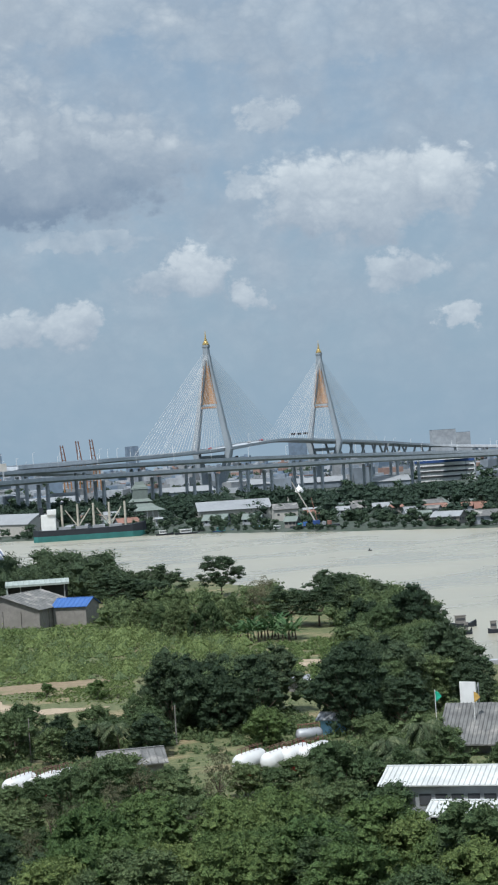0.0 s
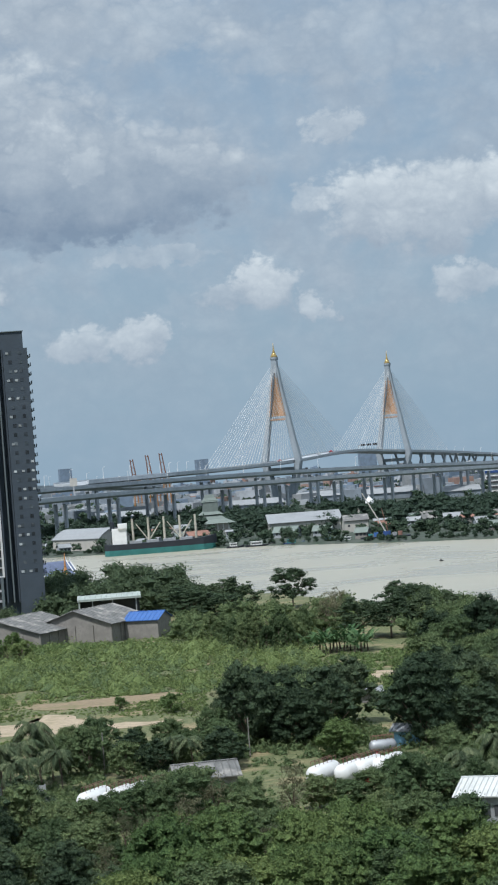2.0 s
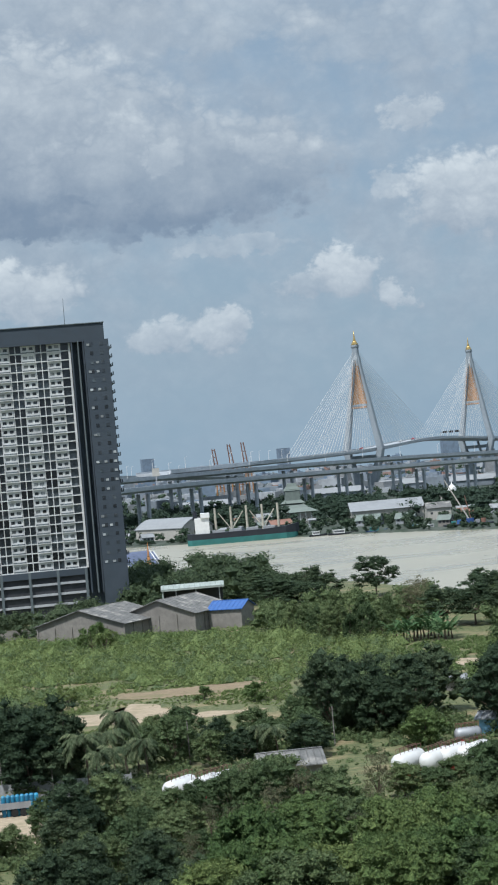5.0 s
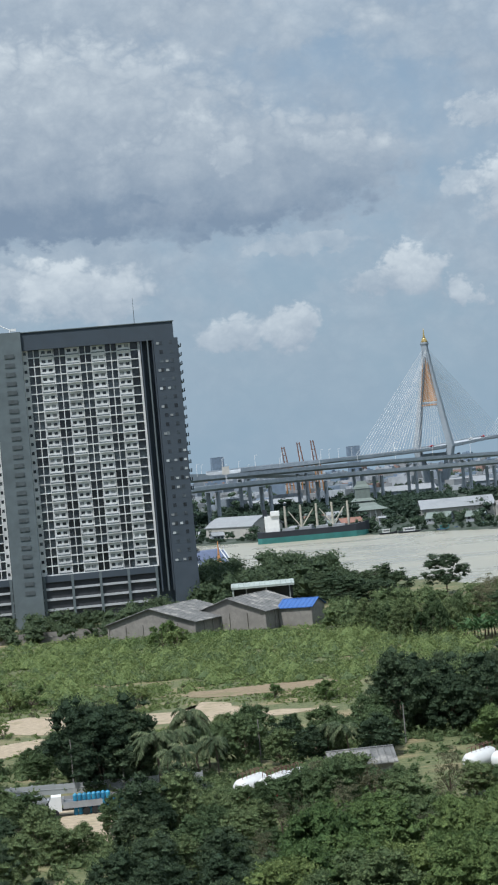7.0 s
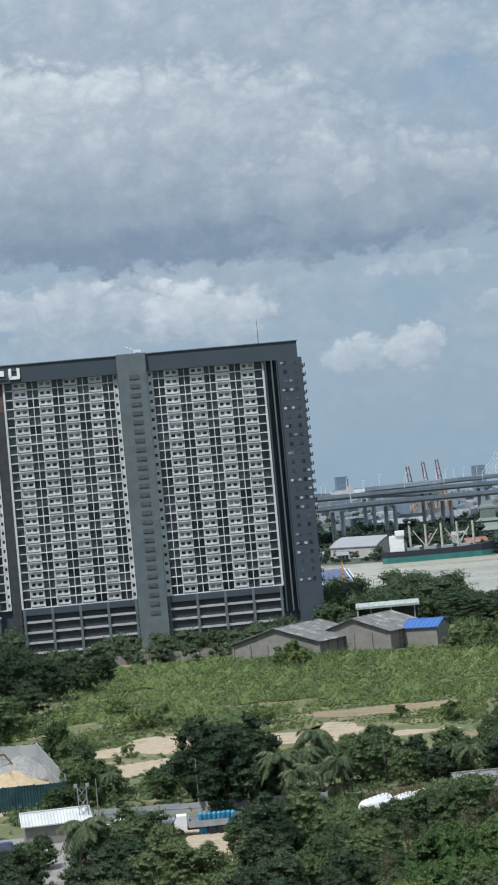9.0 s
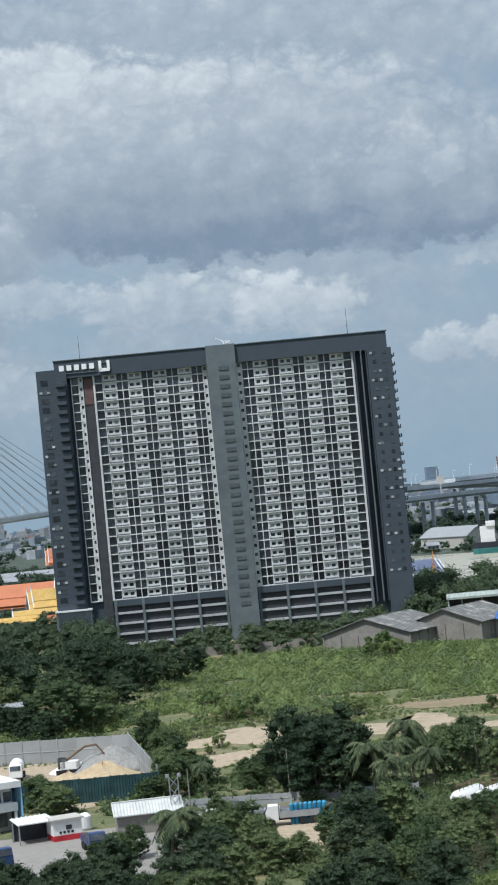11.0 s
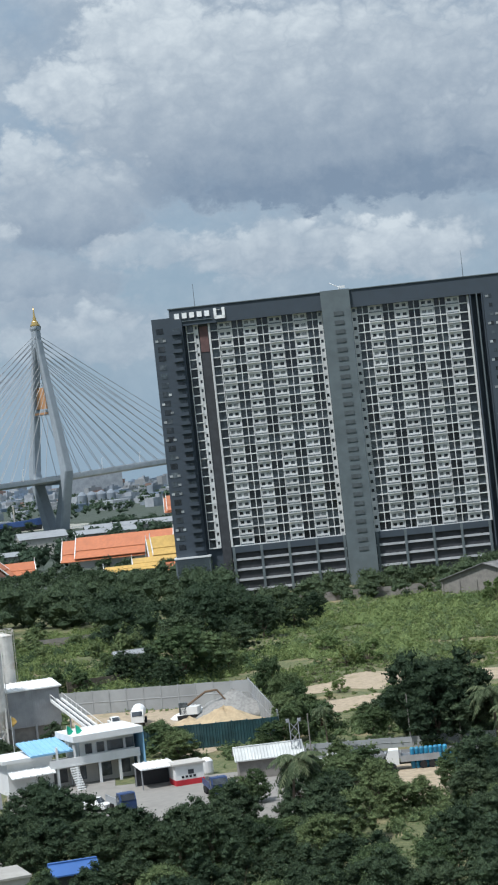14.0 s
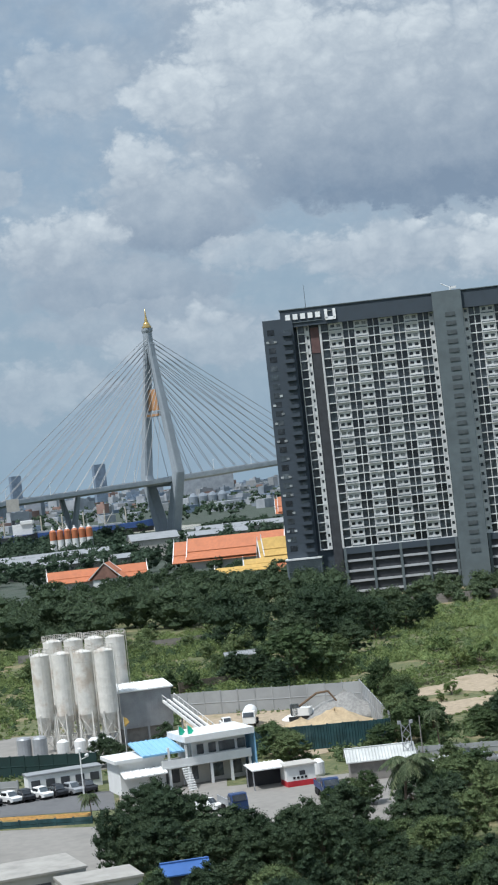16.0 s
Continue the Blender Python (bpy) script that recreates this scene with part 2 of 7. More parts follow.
# ---- mesh helpers ----
class Mesh:
    """Collects simple solids into one mesh."""
    def __init__(self):
        self.v, self.f = [], []

    def add(self, verts, faces):
        n = len(self.v)
        self.v += [tuple(p) for p in verts]
        self.f += [tuple(i + n for i in q) for q in faces]
        return self

    def box(self, x, y, z, sx, sy, sz, turn=0.0, bevel=0.0):
        """A box with its base centre at x, y, z; bevel chamfers the upright edges."""
        hx, hy = sx / 2, sy / 2
        if bevel:
            b = bevel
            ring = [(-hx + b, -hy), (hx - b, -hy), (hx, -hy + b), (hx, hy - b), (hx - b, hy), (-hx + b, hy), (-hx, hy - b), (-hx, -hy + b)]
        else:
            ring = [(-hx, -hy), (hx, -hy), (hx, hy), (-hx, hy)]
        return self.prism([(x + a * math.cos(turn) - b2 * math.sin(turn), y + a * math.sin(turn) + b2 * math.cos(turn)) for a, b2 in ring], z, z + sz)

    def prism(self, ring, z0, z1):
        n = len(ring)
        v = [(*p, z0) for p in ring] + [(*p, z1) for p in ring]
        f = [tuple(range(n))[::-1], tuple(range(n, 2 * n))] + [(i, (i + 1) % n, n + (i + 1) % n, n + i) for i in range(n)]
        return self.add(v, f)

    def lathe(self, x, y, profile, n=16, cap=True):
        """A body of revolution from (radius, z) pairs."""
        v = [(x + r * math.cos(2 * math.pi * i / n), y + r * math.sin(2 * math.pi * i / n), z) for r, z in profile for i in range(n)]
        f = [(j * n + i, j * n + (i + 1) % n, (j + 1) * n + (i + 1) % n, (j + 1) * n + i) for j in range(len(profile) - 1) for i in range(n)]
        if cap:
            f += [tuple(range(n))[::-1], tuple(range((len(profile) - 1) * n, len(profile) * n))]
        return self.add(v, f)

    def rod(self, a, b, r0, r1=None, n=6):
        """A round bar from a to b."""
        a, b = Vector(a), Vector(b)
        r1 = r0 if r1 is None else r1
        d = (b - a).normalized()
        u = d.orthogonal().normalized()
        w = d.cross(u)
        v = [p + r * (math.cos(2 * math.pi * i / n) * u + math.sin(2 * math.pi * i / n) * w) for p, r in ((a, r0), (b, r1)) for i in range(n)]
        f = [(i, (i + 1) % n, n + (i + 1) % n, n + i) for i in range(n)] + [tuple(range(n))[::-1], tuple(range(n, 2 * n))]
        return self.add(v, f)

    def sweep(self, sections):
        """Closed rings of equal length, joined one to the next."""
        n = len(sections[0])
        v = [p for s in sections for p in s]
        f = [(j * n + i, j * n + (i + 1) % n, (j + 1) * n + (i + 1) % n, (j + 1) * n + i) for j in range(len(sections) - 1) for i in range(n)]
        f += [tuple(range(n))[::-1], tuple(range((len(sections) - 1) * n, len(sections) * n))]
        return self.add(v, f)

    def data(self, name, mat, smooth=False):
        me = bpy.data.meshes.new(name)
        me.from_pydata(self.v, [], self.f)
        me.materials.append(mat)
        if smooth:
            me.polygons.foreach_set("use_smooth", [True] * len(me.polygons))
        bm = bmesh.new()
        bm.from_mesh(me)
        bmesh.ops.recalc_face_normals(bm, faces=bm.faces)
        bm.to_mesh(me)
        bm.free()
        me.update()
        return me


def thing(name, m, label, category, group="", kind=""):
    """An Empty at a thing's base, which carries its parts."""
    ob = new(name)
    ob.empty_display_size = 1.0
    ob.matrix_basis = m
    return tagged(ob, label, category, group, kind)


def part(name, mesh, mat, parent, label="", smooth=False, at=None):
    """One mesh under a thing or a part. mesh: a Mesh, or mesh data that is shared."""
    me = mesh.data(name, mat, smooth) if isinstance(mesh, Mesh) else mesh
    ob = new(name, me)
    ob.parent = parent
    if at is not None:
        ob.matrix_basis = at
    return tagged(ob, label)


def solid(name, mesh, mat, label, category="", kind="", smooth=False, group=""):
    return tagged(new(name, mesh.data(name, mat, smooth)), label, category, group, kind)


def spot(az, d, z=0.0):
    """The place at a bearing (degrees, right of the first view's axis) and a distance in metres from the balcony."""
    return Vector((d * math.sin(radians(az)), d * math.cos(radians(az)), z))


def facing(az, d, z=0.0, turn=0.0):
    """A pose at that place with its -y side turned to the balcony."""
    p = spot(az, d, z)
    return pose(*p, 0, 0, -az + turn)


# ---- ground and river ----
RIVER = [  # bearing, near bank, far bank
    (-60, 1500, 2200), (-32, 1640, 1950), (-26, 1640, 1900), (-22, 1625, 1800), (-20, 1480, 1650), (-18, 1390, 1560), (-14, 1200, 1380), (-10, 950, 1220),
    (-7.3, 820, 1171), (-5, 760, 1145), (-2.5, 700, 1119), (0, 640, 1070), (2.4, 570, 1021), (5, 478, 985), (6.2, 400, 968),
    (8, 340, 948), (12, 300, 900), (25, 260, 850), (60, 250, 900),
]


def banks(az):
    xs = [r[0] for r in RIVER]
    near, far = np.interp(az, xs, [r[1] for r in RIVER]), np.interp(az, xs, [r[2] for r in RIVER])
    wob = noise.noise(Vector((az * 0.9, 3.1, 0))) * 9
    return near + wob, far + 0.5 * wob


def build_ground():
    azs = sorted({round(a, 2) for a in np.arange(-34, 14.01, 0.4)} | {float(a) for a in range(-180, 180, 6)})
    ds = [0.01] + list(range(40, 280, 20)) + list(range(280, 1960, 10)) + list(range(1960, 3000, 80)) + list(range(3000, 4951, 150))
    v, f = [], []
    for a in azs:
        inside = -60 <= a <= 60
        near, far = banks(a) if inside else (0, 0)
        for d in ds:
            z = 0.0
            if inside:
                t = min(d - near, far - d)
                z = -4.0 * min(1.0, max(0.0, t / 12.0))
            v.append(spot(a, d, z))
    n, m = len(ds), len(azs)
    for i in range(m):
        j = (i + 1) % m
        f += [(i * n + k, i * n + k + 1, j * n + k + 1, j * n + k) for k in range(n - 1)]
    return Mesh().add(v, f)


def ground_material():
    m = bpy.data.materials.new("ground_cover")
    m.use_nodes = True
    k = Nodes(m.node_tree)
    out, b = k.n("ShaderNodeOutputMaterial"), k.n("ShaderNodeBsdfPrincipled")
    pos = k.n("ShaderNodeNewGeometry").outputs["Position"]
    fine, mid, wide = k.noise(pos, 0.9, 5, 0.65), k.noise(pos, 0.09, 5, 0.6), k.noise(pos, 0.018, 4, 0.6)
    grass = k.mix(k.ramp(fine, 0.3, 0.7), (0.058, 0.075, 0.026, 1), (0.135, 0.14, 0.060, 1))
    dry = k.mix(k.ramp(fine, 0.3, 0.7), (0.15, 0.12, 0.06, 1), (0.27, 0.22, 0.12, 1))
    near = k.mix(k.ramp(mid, 0.48, 0.66), grass, dry)
    city = k.mix(k.ramp(mid, 0.4, 0.62), (0.030, 0.046, 0.028, 1), (0.060, 0.070, 0.055, 1))
    ln = k.n("ShaderNodeVectorMath", operation="LENGTH")
    k.put(ln.inputs[0], pos)
    far = k.ramp(ln.outputs["Value"], 620.0, 800.0)
    k.put(b.inputs["Base Color"], k.mix(far, near, city))
    b.inputs["Roughness"].default_value = 0.95
    bp = k.n("ShaderNodeBump")
    bp.inputs["Distance"].default_value = 0.25
    k.put(bp.inputs["Height"], fine)
    k.put(b.inputs["Normal"], bp.outputs[0])
    k.put(out.inputs[0], b.outputs[0])
    return m


def water_material():
    m = bpy.data.materials.new("river_water")
    m.use_nodes = True
    k = Nodes(m.node_tree)
    out, b = k.n("ShaderNodeOutputMaterial"), k.n("ShaderNodeBsdfPrincipled")
    pos = k.n("ShaderNodeNewGeometry").outputs["Position"]
    wide, chop = k.noise(pos, 0.012, 4, 0.6, 0.6), k.noise(pos, 0.7, 4, 0.6)
    k.put(b.inputs["Base Color"], k.mix(k.ramp(wide, 0.35, 0.65), (0.28, 0.262, 0.195, 1), (0.33, 0.308, 0.235, 1)))
    k.put(b.inputs["Roughness"], k.ramp(wide, 0.35, 0.65, 0.22, 0.34))
    bp = k.n("ShaderNodeBump")
    bp.inputs["Distance"].default_value = 0.12
    bp.inputs["Strength"].default_value = 0.15
    k.put(bp.inputs["Height"], chop)
    k.put(b.inputs["Normal"], bp.outputs[0])
    k.put(out.inputs[0], b.outputs[0])
    return m


solid("ground", build_ground(), ground_material(), "flat ground of grass, dry earth and distant city land", kind="structure", smooth=True)
wm = Mesh()
wa = list(np.arange(-60, 60.1, 1.0))
wm.add([spot(a, banks(a)[k] + (-4 if k == 0 else 4), -1.2) for a in wa for k in (0, 1)], [(2 * i, 2 * i + 1, 2 * i + 3, 2 * i + 2) for i in range(len(wa) - 1)])
solid("water", wm, water_material(), "wide muddy brown river with fine ripples", kind="structure")


# ---- apartment tower ----
FLOOR, STOREYS, Z0, ZTOP = 2.82, 25, 15.5, 86.0


def build_tower():
    tower = thing("apartment_tower", facing(-13.39, 616), "long charcoal apartment slab tower with white gridded facade", "apartment building")
    core = Mesh().box(0.6, 12.6, 0.0, 108.6, 22.8, ZTOP)
    part("core_wall", core, DARKWALL, tower)
    part("parapet", Mesh().box(3.0, 11.0, ZTOP - 0.3, 104.0, 24.2, 5.5, bevel=0.1), DARKWALL, tower, "plain charcoal roof parapet band")
    part("roof_edge", Mesh().box(3.0, 11.0, ZTOP + 5.2, 104.6, 24.8, 0.25), GREYWALL, tower)
    # the blank end wings
    lw = Mesh().box(-50.0, 10.5, 0.0, 9.4, 24.0, 88.6)
    left_wing = part("end_wing", lw, DARKWALL, tower, "charcoal end wing with recessed balconies")
    rw = Mesh().box(52.3, 10.5, 0.0, 7.6, 24.4, ZTOP)
    right_wing = part("end_wing", rw, DARKWALL, tower, "charcoal end wing with small windows")
    for u in (44.6, 46.6, 48.2):
        part("fin", Mesh().box(u, -0.2, Z0 - 8, 0.35, 2.2, ZTOP - Z0 + 8), GREYWALL if u == 46.6 else DARKWALL, tower)
    # the stair shaft between the two halves
    shaft = part("stair_shaft", Mesh().box(3.05, 5.0, 0.0, 9.1, 14.0, 91.6, bevel=0.08), GREYWALL, tower, "bare grey stair shaft")
    slot = Mesh().box(0, 0, 0, 3.0, 0.25, 1.25).data("shaft_window", VENT)
    for i in range(STOREYS + 2):
        part("shaft_window", slot, VENT, shaft, at=pose(3.6, -2.05, Z0 - 5.2 + i * FLOOR))
    # facade modules
    wide_bay = Mesh()
    for x, z, sx, sz in ((0, 0.62, 4.0, 0.55), (0, 2.12, 4.0, 0.7), (-1.8, 1.17, 0.4, 0.95), (0, 1.17, 0.75, 0.95), (1.8, 1.17, 0.4, 0.95)):
        wide_bay.box(x, 0.45, z, sx, 0.7, sz)
    wide_bay.box(0, 0.2, 0.0, 4.0, 1.2, 0.22)
    wide_bay = wide_bay.data("wall_bay", WHITEWALL)
    ledge = Mesh().box(0, 0.25, 0.24, 3.5, 0.7, 0.3).data("condenser_shelf", GREYWALL)
    pane2 = Mesh().box(0, 0.62, 1.17, 1.2, 0.08, 0.95).data("bay_window", GLASSY)
    half_bay = Mesh()
    for x, z, sx, sz in ((0, 0.0, 1.5, 1.1), (0, 2.12, 1.5, 0.7), (-0.6, 1.1, 0.3, 1.02), (0.6, 1.1, 0.3, 1.02)):
        half_bay.box(x, 0.45, z, sx, 0.7, sz)
    half_bay = half_bay.data("wall_bay", WHITEWALL)
    pane1 = Mesh().box(0, 0.62, 1.1, 0.9, 0.08, 1.02).data("bay_window", GLASSY)
    loggia, lg = Mesh(), Mesh()
    loggia.box(0, 0.35, 0, 3.9, 0.9, 0.3)
    for x in (-1.85, 0.0, 1.85):
        loggia.box(x, 0.3, 0.3, 0.22, 0.8, FLOOR - 0.3)
    loggia = loggia.data("loggia", WHITEWALL)
    lg.box(0, 0.74, 0.3, 3.5, 0.1, FLOOR - 0.3)
    lg = lg.data("loggia_glass", GLASSY)
    one = Mesh().box(0, 0.35, 0, 2.8, 0.9, 0.3).box(-1.3, 0.3, 0.3, 0.2, 0.8, FLOOR - 0.3).box(1.3, 0.3, 0.3, 0.2, 0.8, FLOOR - 0.3).data("loggia", WHITEWALL)
    one_g = Mesh().box(0, 0.74, 0.3, 2.4, 0.1, FLOOR - 0.3).data("loggia_glass", GLASSY)
    plan = [(-42.9, one, one_g, None), (-41.3, half_bay, pane1, None)]
    plan += [(-35.7, one, one_g, None)]
    for i in range(4):
        plan += [(-32.2 + 7.85 * i, wide_bay, pane2, ledge), (-28.25 + 7.85 * i, loggia, lg, None)]
    plan += [(-2.35, half_bay, pane1, None), (8.35, half_bay, pane1, None)]
    for i in range(4):
        plan += [(11.1 + 8.0 * i, loggia, lg, None), (15.05 + 8.0 * i, wide_bay, pane2, ledge)]
    plan += [(42.4, one, one_g, None)]
    for u, body, glass, extra in plan:
        for s in range(STOREYS):
            at = pose(u, 0.42, Z0 + s * FLOOR)
            bay = part("wall_bay" if body in (wide_bay, half_bay) else "loggia", body, WHITEWALL, tower, at=at)
            for du in ((-0.99, 0.99) if glass is pane2 else (0.0,)):
                part("bay_window" if body in (wide_bay, half_bay) else "loggia_glass", glass, GLASSY, bay, at=pose(du, 0, 0))
            if extra:
                part("condenser_shelf", extra, GREYWALL, bay)
    for u in (-37.1, 43.9):
        part("white_pier", Mesh().box(u, 0.5, Z0, 0.6, 1.1, ZTOP - Z0), WHITEWALL, tower)
    # a dark sheet paints in the shade of the recess
    part("recess_strip", Mesh().box(-38.9, 0.9, Z0 - 10, 2.8, 0.8, ZTOP - Z0 + 10), SHADE, tower, "dark strip painting the shade of a recess")
    part("faded_panel", Mesh().box(-38.9, 0.42, ZTOP - 9.0, 2.6, 0.1, 8.0), material("rust_red_panel", (0.13, 0.075, 0.07), 0.8), tower, "faded red-brown cladding panel")
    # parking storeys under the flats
    # one dark sheet per half paints the shade between the parking storeys
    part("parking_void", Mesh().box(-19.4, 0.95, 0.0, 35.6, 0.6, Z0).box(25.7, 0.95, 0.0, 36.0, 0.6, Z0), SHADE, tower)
    band = material("parking_band", (0.42, 0.43, 0.44), 0.8, vary=0.1, stain=0.4, stain_size=4)
    for half, (u, w) in enumerate(((-19.4, 35.6), (25.7, 36.0))):
        part("transfer_beam", Mesh().box(u, 0.3, Z0 - 2.0, w, 1.2, 2.0), DARKWALL, tower)
        for s in range(4):
            part("parking_parapet", Mesh().box(u, 0.2, 1.4 + s * 3.2, w, 0.4, 0.7), band, tower, "pale concrete parking parapet")
        for i in range(5):
            part("column", Mesh().box(u - w / 2 + 0.5 + i * (w - 1.0) / 4, 0.1, 0, 0.8, 0.9, Z0), GREYWALL, tower)
    # balconies and windows of the wings
    bal = Mesh().box(0, -0.55, 0, 2.9, 1.1, 0.18)
    bal.box(0, -1.05, 0.18, 2.9, 0.06, 0.95).box(-1.4, -0.55, 0.18, 0.06, 1.0, 0.95).box(1.4, -0.55, 0.18, 0.06, 1.0, 0.95)
    bal = bal.data("balcony", DARKWALL)
    win = Mesh().box(0, 0, 0, 2.2, 0.1, 1.7).data("wing_window", GLASSY)
    slit = Mesh().box(0, 0, 0, 1.0, 0.1, 1.1).data("wing_window", GLASSY)
    side = Mesh().box(0.55, 0, 0, 1.1, 3.0, 0.18).box(1.05, 0, 0.18, 0.06, 3.0, 0.95).data("balcony", GREYWALL)
    for s in range(STOREYS):
        z = Z0 + s * FLOOR
        part("balcony", bal, DARKWALL, left_wing, at=pose(-47.3, -1.5, z))
        part("wing_window", win, GLASSY, left_wing, at=pose(-47.3, -1.5, z + 0.3))
        part("wing_window", win, GLASSY, left_wing, at=pose(-52.4, -1.52, z + 0.7))
        part("wing_window", slit, GLASSY, right_wing, at=pose(50.6, -1.72, z + 0.9))
        part("wing_window", slit, GLASSY, right_wing, at=pose(53.8, -1.72, z + 0.9))
        for y in (2.0, 8.0):
            part("balcony", side, GREYWALL, right_wing, at=pose(56.1, y, z))
    # curtained panes, each household its own
    rng = np.random.default_rng(8)
    pale2 = Mesh().box(0, 0.56, 1.2, 1.0, 0.06, 0.85).data("curtain", CURTAIN)
    for bay in [o for o in tower.children if o.name.startswith("wall_bay") and o.data is wide_bay]:
        for du in (-0.99, 0.99):
            if rng.random() < 0.3:
                part("curtain", pale2, CURTAIN, bay, at=pose(du, 0, 0))
    small = Mesh().box(0, 0, 0, 0.9, 0.1, 0.7).data("wing_window", CURTAIN)
    for s in range(STOREYS):
        for wing, us, y in ((right_wing, (49.7, 52.2, 55.2), -1.76), (left_wing, (-53.6, -51.2), -1.58)):
            for u in us:
                if rng.random() < 0.34:
                    part("wing_window", small, CURTAIN, wing, at=pose(u, y, Z0 + s * FLOOR + 1.0))
    # podium at the left end
    part("podium", Mesh().box(-49.6, 8.0, 0, 11.0, 22.0, 13.4, bevel=0.1), GREYWALL, tower, "grey louvred podium")
    part("podium_cornice", Mesh().box(-49.6, 8.0, 13.4, 11.4, 22.6, 0.5), WHITEWALL, tower)
    part("podium_door", Mesh().box(-51.0, -3.05, 1.0, 7.0, 0.2, 3.4), SHADE, tower)
    lv = Mesh().box(0, 0, 0, 10.0, 0.12, 0.12).data("louvre", GREYWALL)
    for i in range(14):
        part("louvre", lv, GREYWALL, tower, at=pose(-49.6, -3.1, 6.2 + i * 0.5))
    # sign: plain bars in place of the lettering
    sign = part("roof_sign", Mesh().box(-46.0 + 12.9, -1.3, 89.6, 3.4, 0.3, 0.05), SIGNWHITE, tower, "white illuminated roof sign")
    for i in range(5):
        part("sign_bar", Mesh().box(-46.6 + i * 2.35, -1.35, 88.0, 1.5, 0.35, 1.7), SIGNWHITE, sign)
    part("sign_bar", Mesh().box(-34.6, -1.35, 87.2, 0.9, 0.35, 3.0).box(-32.0, -1.35, 87.2, 0.9, 0.35, 3.0).box(-33.3, -1.35, 86.8, 3.2, 0.35, 1.0), SIGNWHITE, sign)
    part("sign_line", Mesh().box(-41.5, -1.3, 87.0, 11.5, 0.2, 0.22), GREYWALL, sign)
    # roof antennas and gondola crane
    for u, h in ((-41.0, 8.0), (43.5, 9.0)):
        part("mast", Mesh().rod((u, 4, 91), (u, 4, 91 + h), 0.12, 0.05), GREYWALL, tower)
    part("roof_crane", Mesh().rod((4.5, 2, 91.4), (4.5, 2, 93.0), 0.25).rod((4.6, 2, 92.6), (1.6, 2, 94.2), 0.15).box(5.6, 2, 92.2, 1.6, 1.0, 0.8), WHITE, tower)
    return tower


build_tower()


# ---- cable-stayed bridges ----
def ring(c, along, across, up, wa, wc):
    """A rectangle round c in the plane of along and across, with its corners cut."""
    k = 0.25
    pts = [(-1, -1 + k), (-1 + k, -1), (1 - k, -1), (1, -1 + k), (1, 1 - k), (1 - k, 1), (-1 + k, 1), (-1, 1 - k)]
    return [c + along * (a * wa / 2) + across * (b * wc / 2) for a, b in pts]


LEG = [(0, 6.5, 9.0), (20, 12.5, 8.0), (40, 18.5, 7.5), (46, 20.0, 7.2), (70, 15.6, 6.0), (96, 11.2, 5.4), (120, 6.6, 5.0), (140, 3.2, 4.6), (150, 2.2, 4.4)]


def leg_offset(z):
    return np.interp(z, [q[0] for q in LEG], [q[1] for q in LEG])


def build_pylon(base, heading, top, label, gilt=True):
    """A pylon whose legs spread to the deck and close again below it. heading: the deck's direction in plan."""
    ang = math.degrees(math.atan2(heading[1], heading[0]))
    py = thing("bridge_pylon", pose(base[0], base[1], 0, 0, 0, ang), label, "bridge pylon", "bridge pylons")
    ex, ey = Vector((1, 0, 0)), Vector((0, 1, 0))
    k = top / 175.0
    for s in (-1, 1):
        secs = [ring(Vector((0, s * o, z * k)), ex, ey, None, w + 1.0, w) for z, o, w in LEG]
        part("leg", Mesh().sweep(secs), PYLON, py, "slender grey painted concrete leg")
    part("mast_head", Mesh().sweep([ring(Vector((0, 0, z * k)), ex, ey, None, w + 0.4, w2) for z, w, w2 in ((146, 5.0, 9.2), (152, 5.0, 7.0), (159, 5.2, 6.2), (161, 6.6, 7.6), (163, 6.6, 7.6))]), PYLON, py)
    collar = part("crown_collar", Mesh().lathe(0, 0, [(3.6, 163 * k), (3.9, 164 * k), (2.6, 165.5 * k), (2.8, 166.3 * k), (1.9, 167.5 * k)], 12), GILT, py, "gilded collar", smooth=True)
    part("spire", Mesh().lathe(0, 0, [(1.9, 167.3 * k), (1.3, 168.6 * k), (1.4, 169.2 * k), (0.9, 170.8 * k), (0.6, 174 * k), (0.12, 179 * k)], 10), GILT, collar, "gilded pointed spire", smooth=True)
    part("cross_beam", Mesh().box(0, 0, 92 * k, 4.0, 2 * leg_offset(92) - 3, 4.0), PYLON, py)
    part("cross_trim", Mesh().box(0, 0, 92.6 * k, 4.6, 2 * leg_offset(92) - 5, 1.6), GOLD, py, "gold trim on the cross beam")
    # infill between the upper legs: a gold lattice narrowing upwards
    v = []
    for z in ((97, 106, 114, 122, 130, 138, 147) if gilt else (97, 102, 108, 114)):
        v.append(ring(Vector((0, 0, z * k)), ex, ey, None, 1.6, max(0.8, 2 * leg_offset(z) - 3.2)))
    part("gold_infill", Mesh().sweep(v), GOLD, py, "gold painted infill panel")
    for s in ((-1, 1) if gilt else ()):
        gz = [ring(Vector((-3.3 * 1, s * leg_offset(z) * 0.86, z * k)), ex, ey, None, 0.5, 1.0) for z in (97, 110, 124, 140)]
        part("gold_edge", Mesh().sweep(gz), GOLD, py)
    part("deck_beam", Mesh().box(0, 0, 36 * k, 6.0, 2 * leg_offset(38) - 4, 4.0), PYLON, py)
    return py


def deck_at(path, s):
    """The point and direction at s metres along a polyline."""
    for a, b in zip(path, path[1:]):
        ln = (b - a).length
        if s <= ln or b is path[-1]:
            return a + (b - a) * (s / ln), (b - a).normalized()
        s -= ln


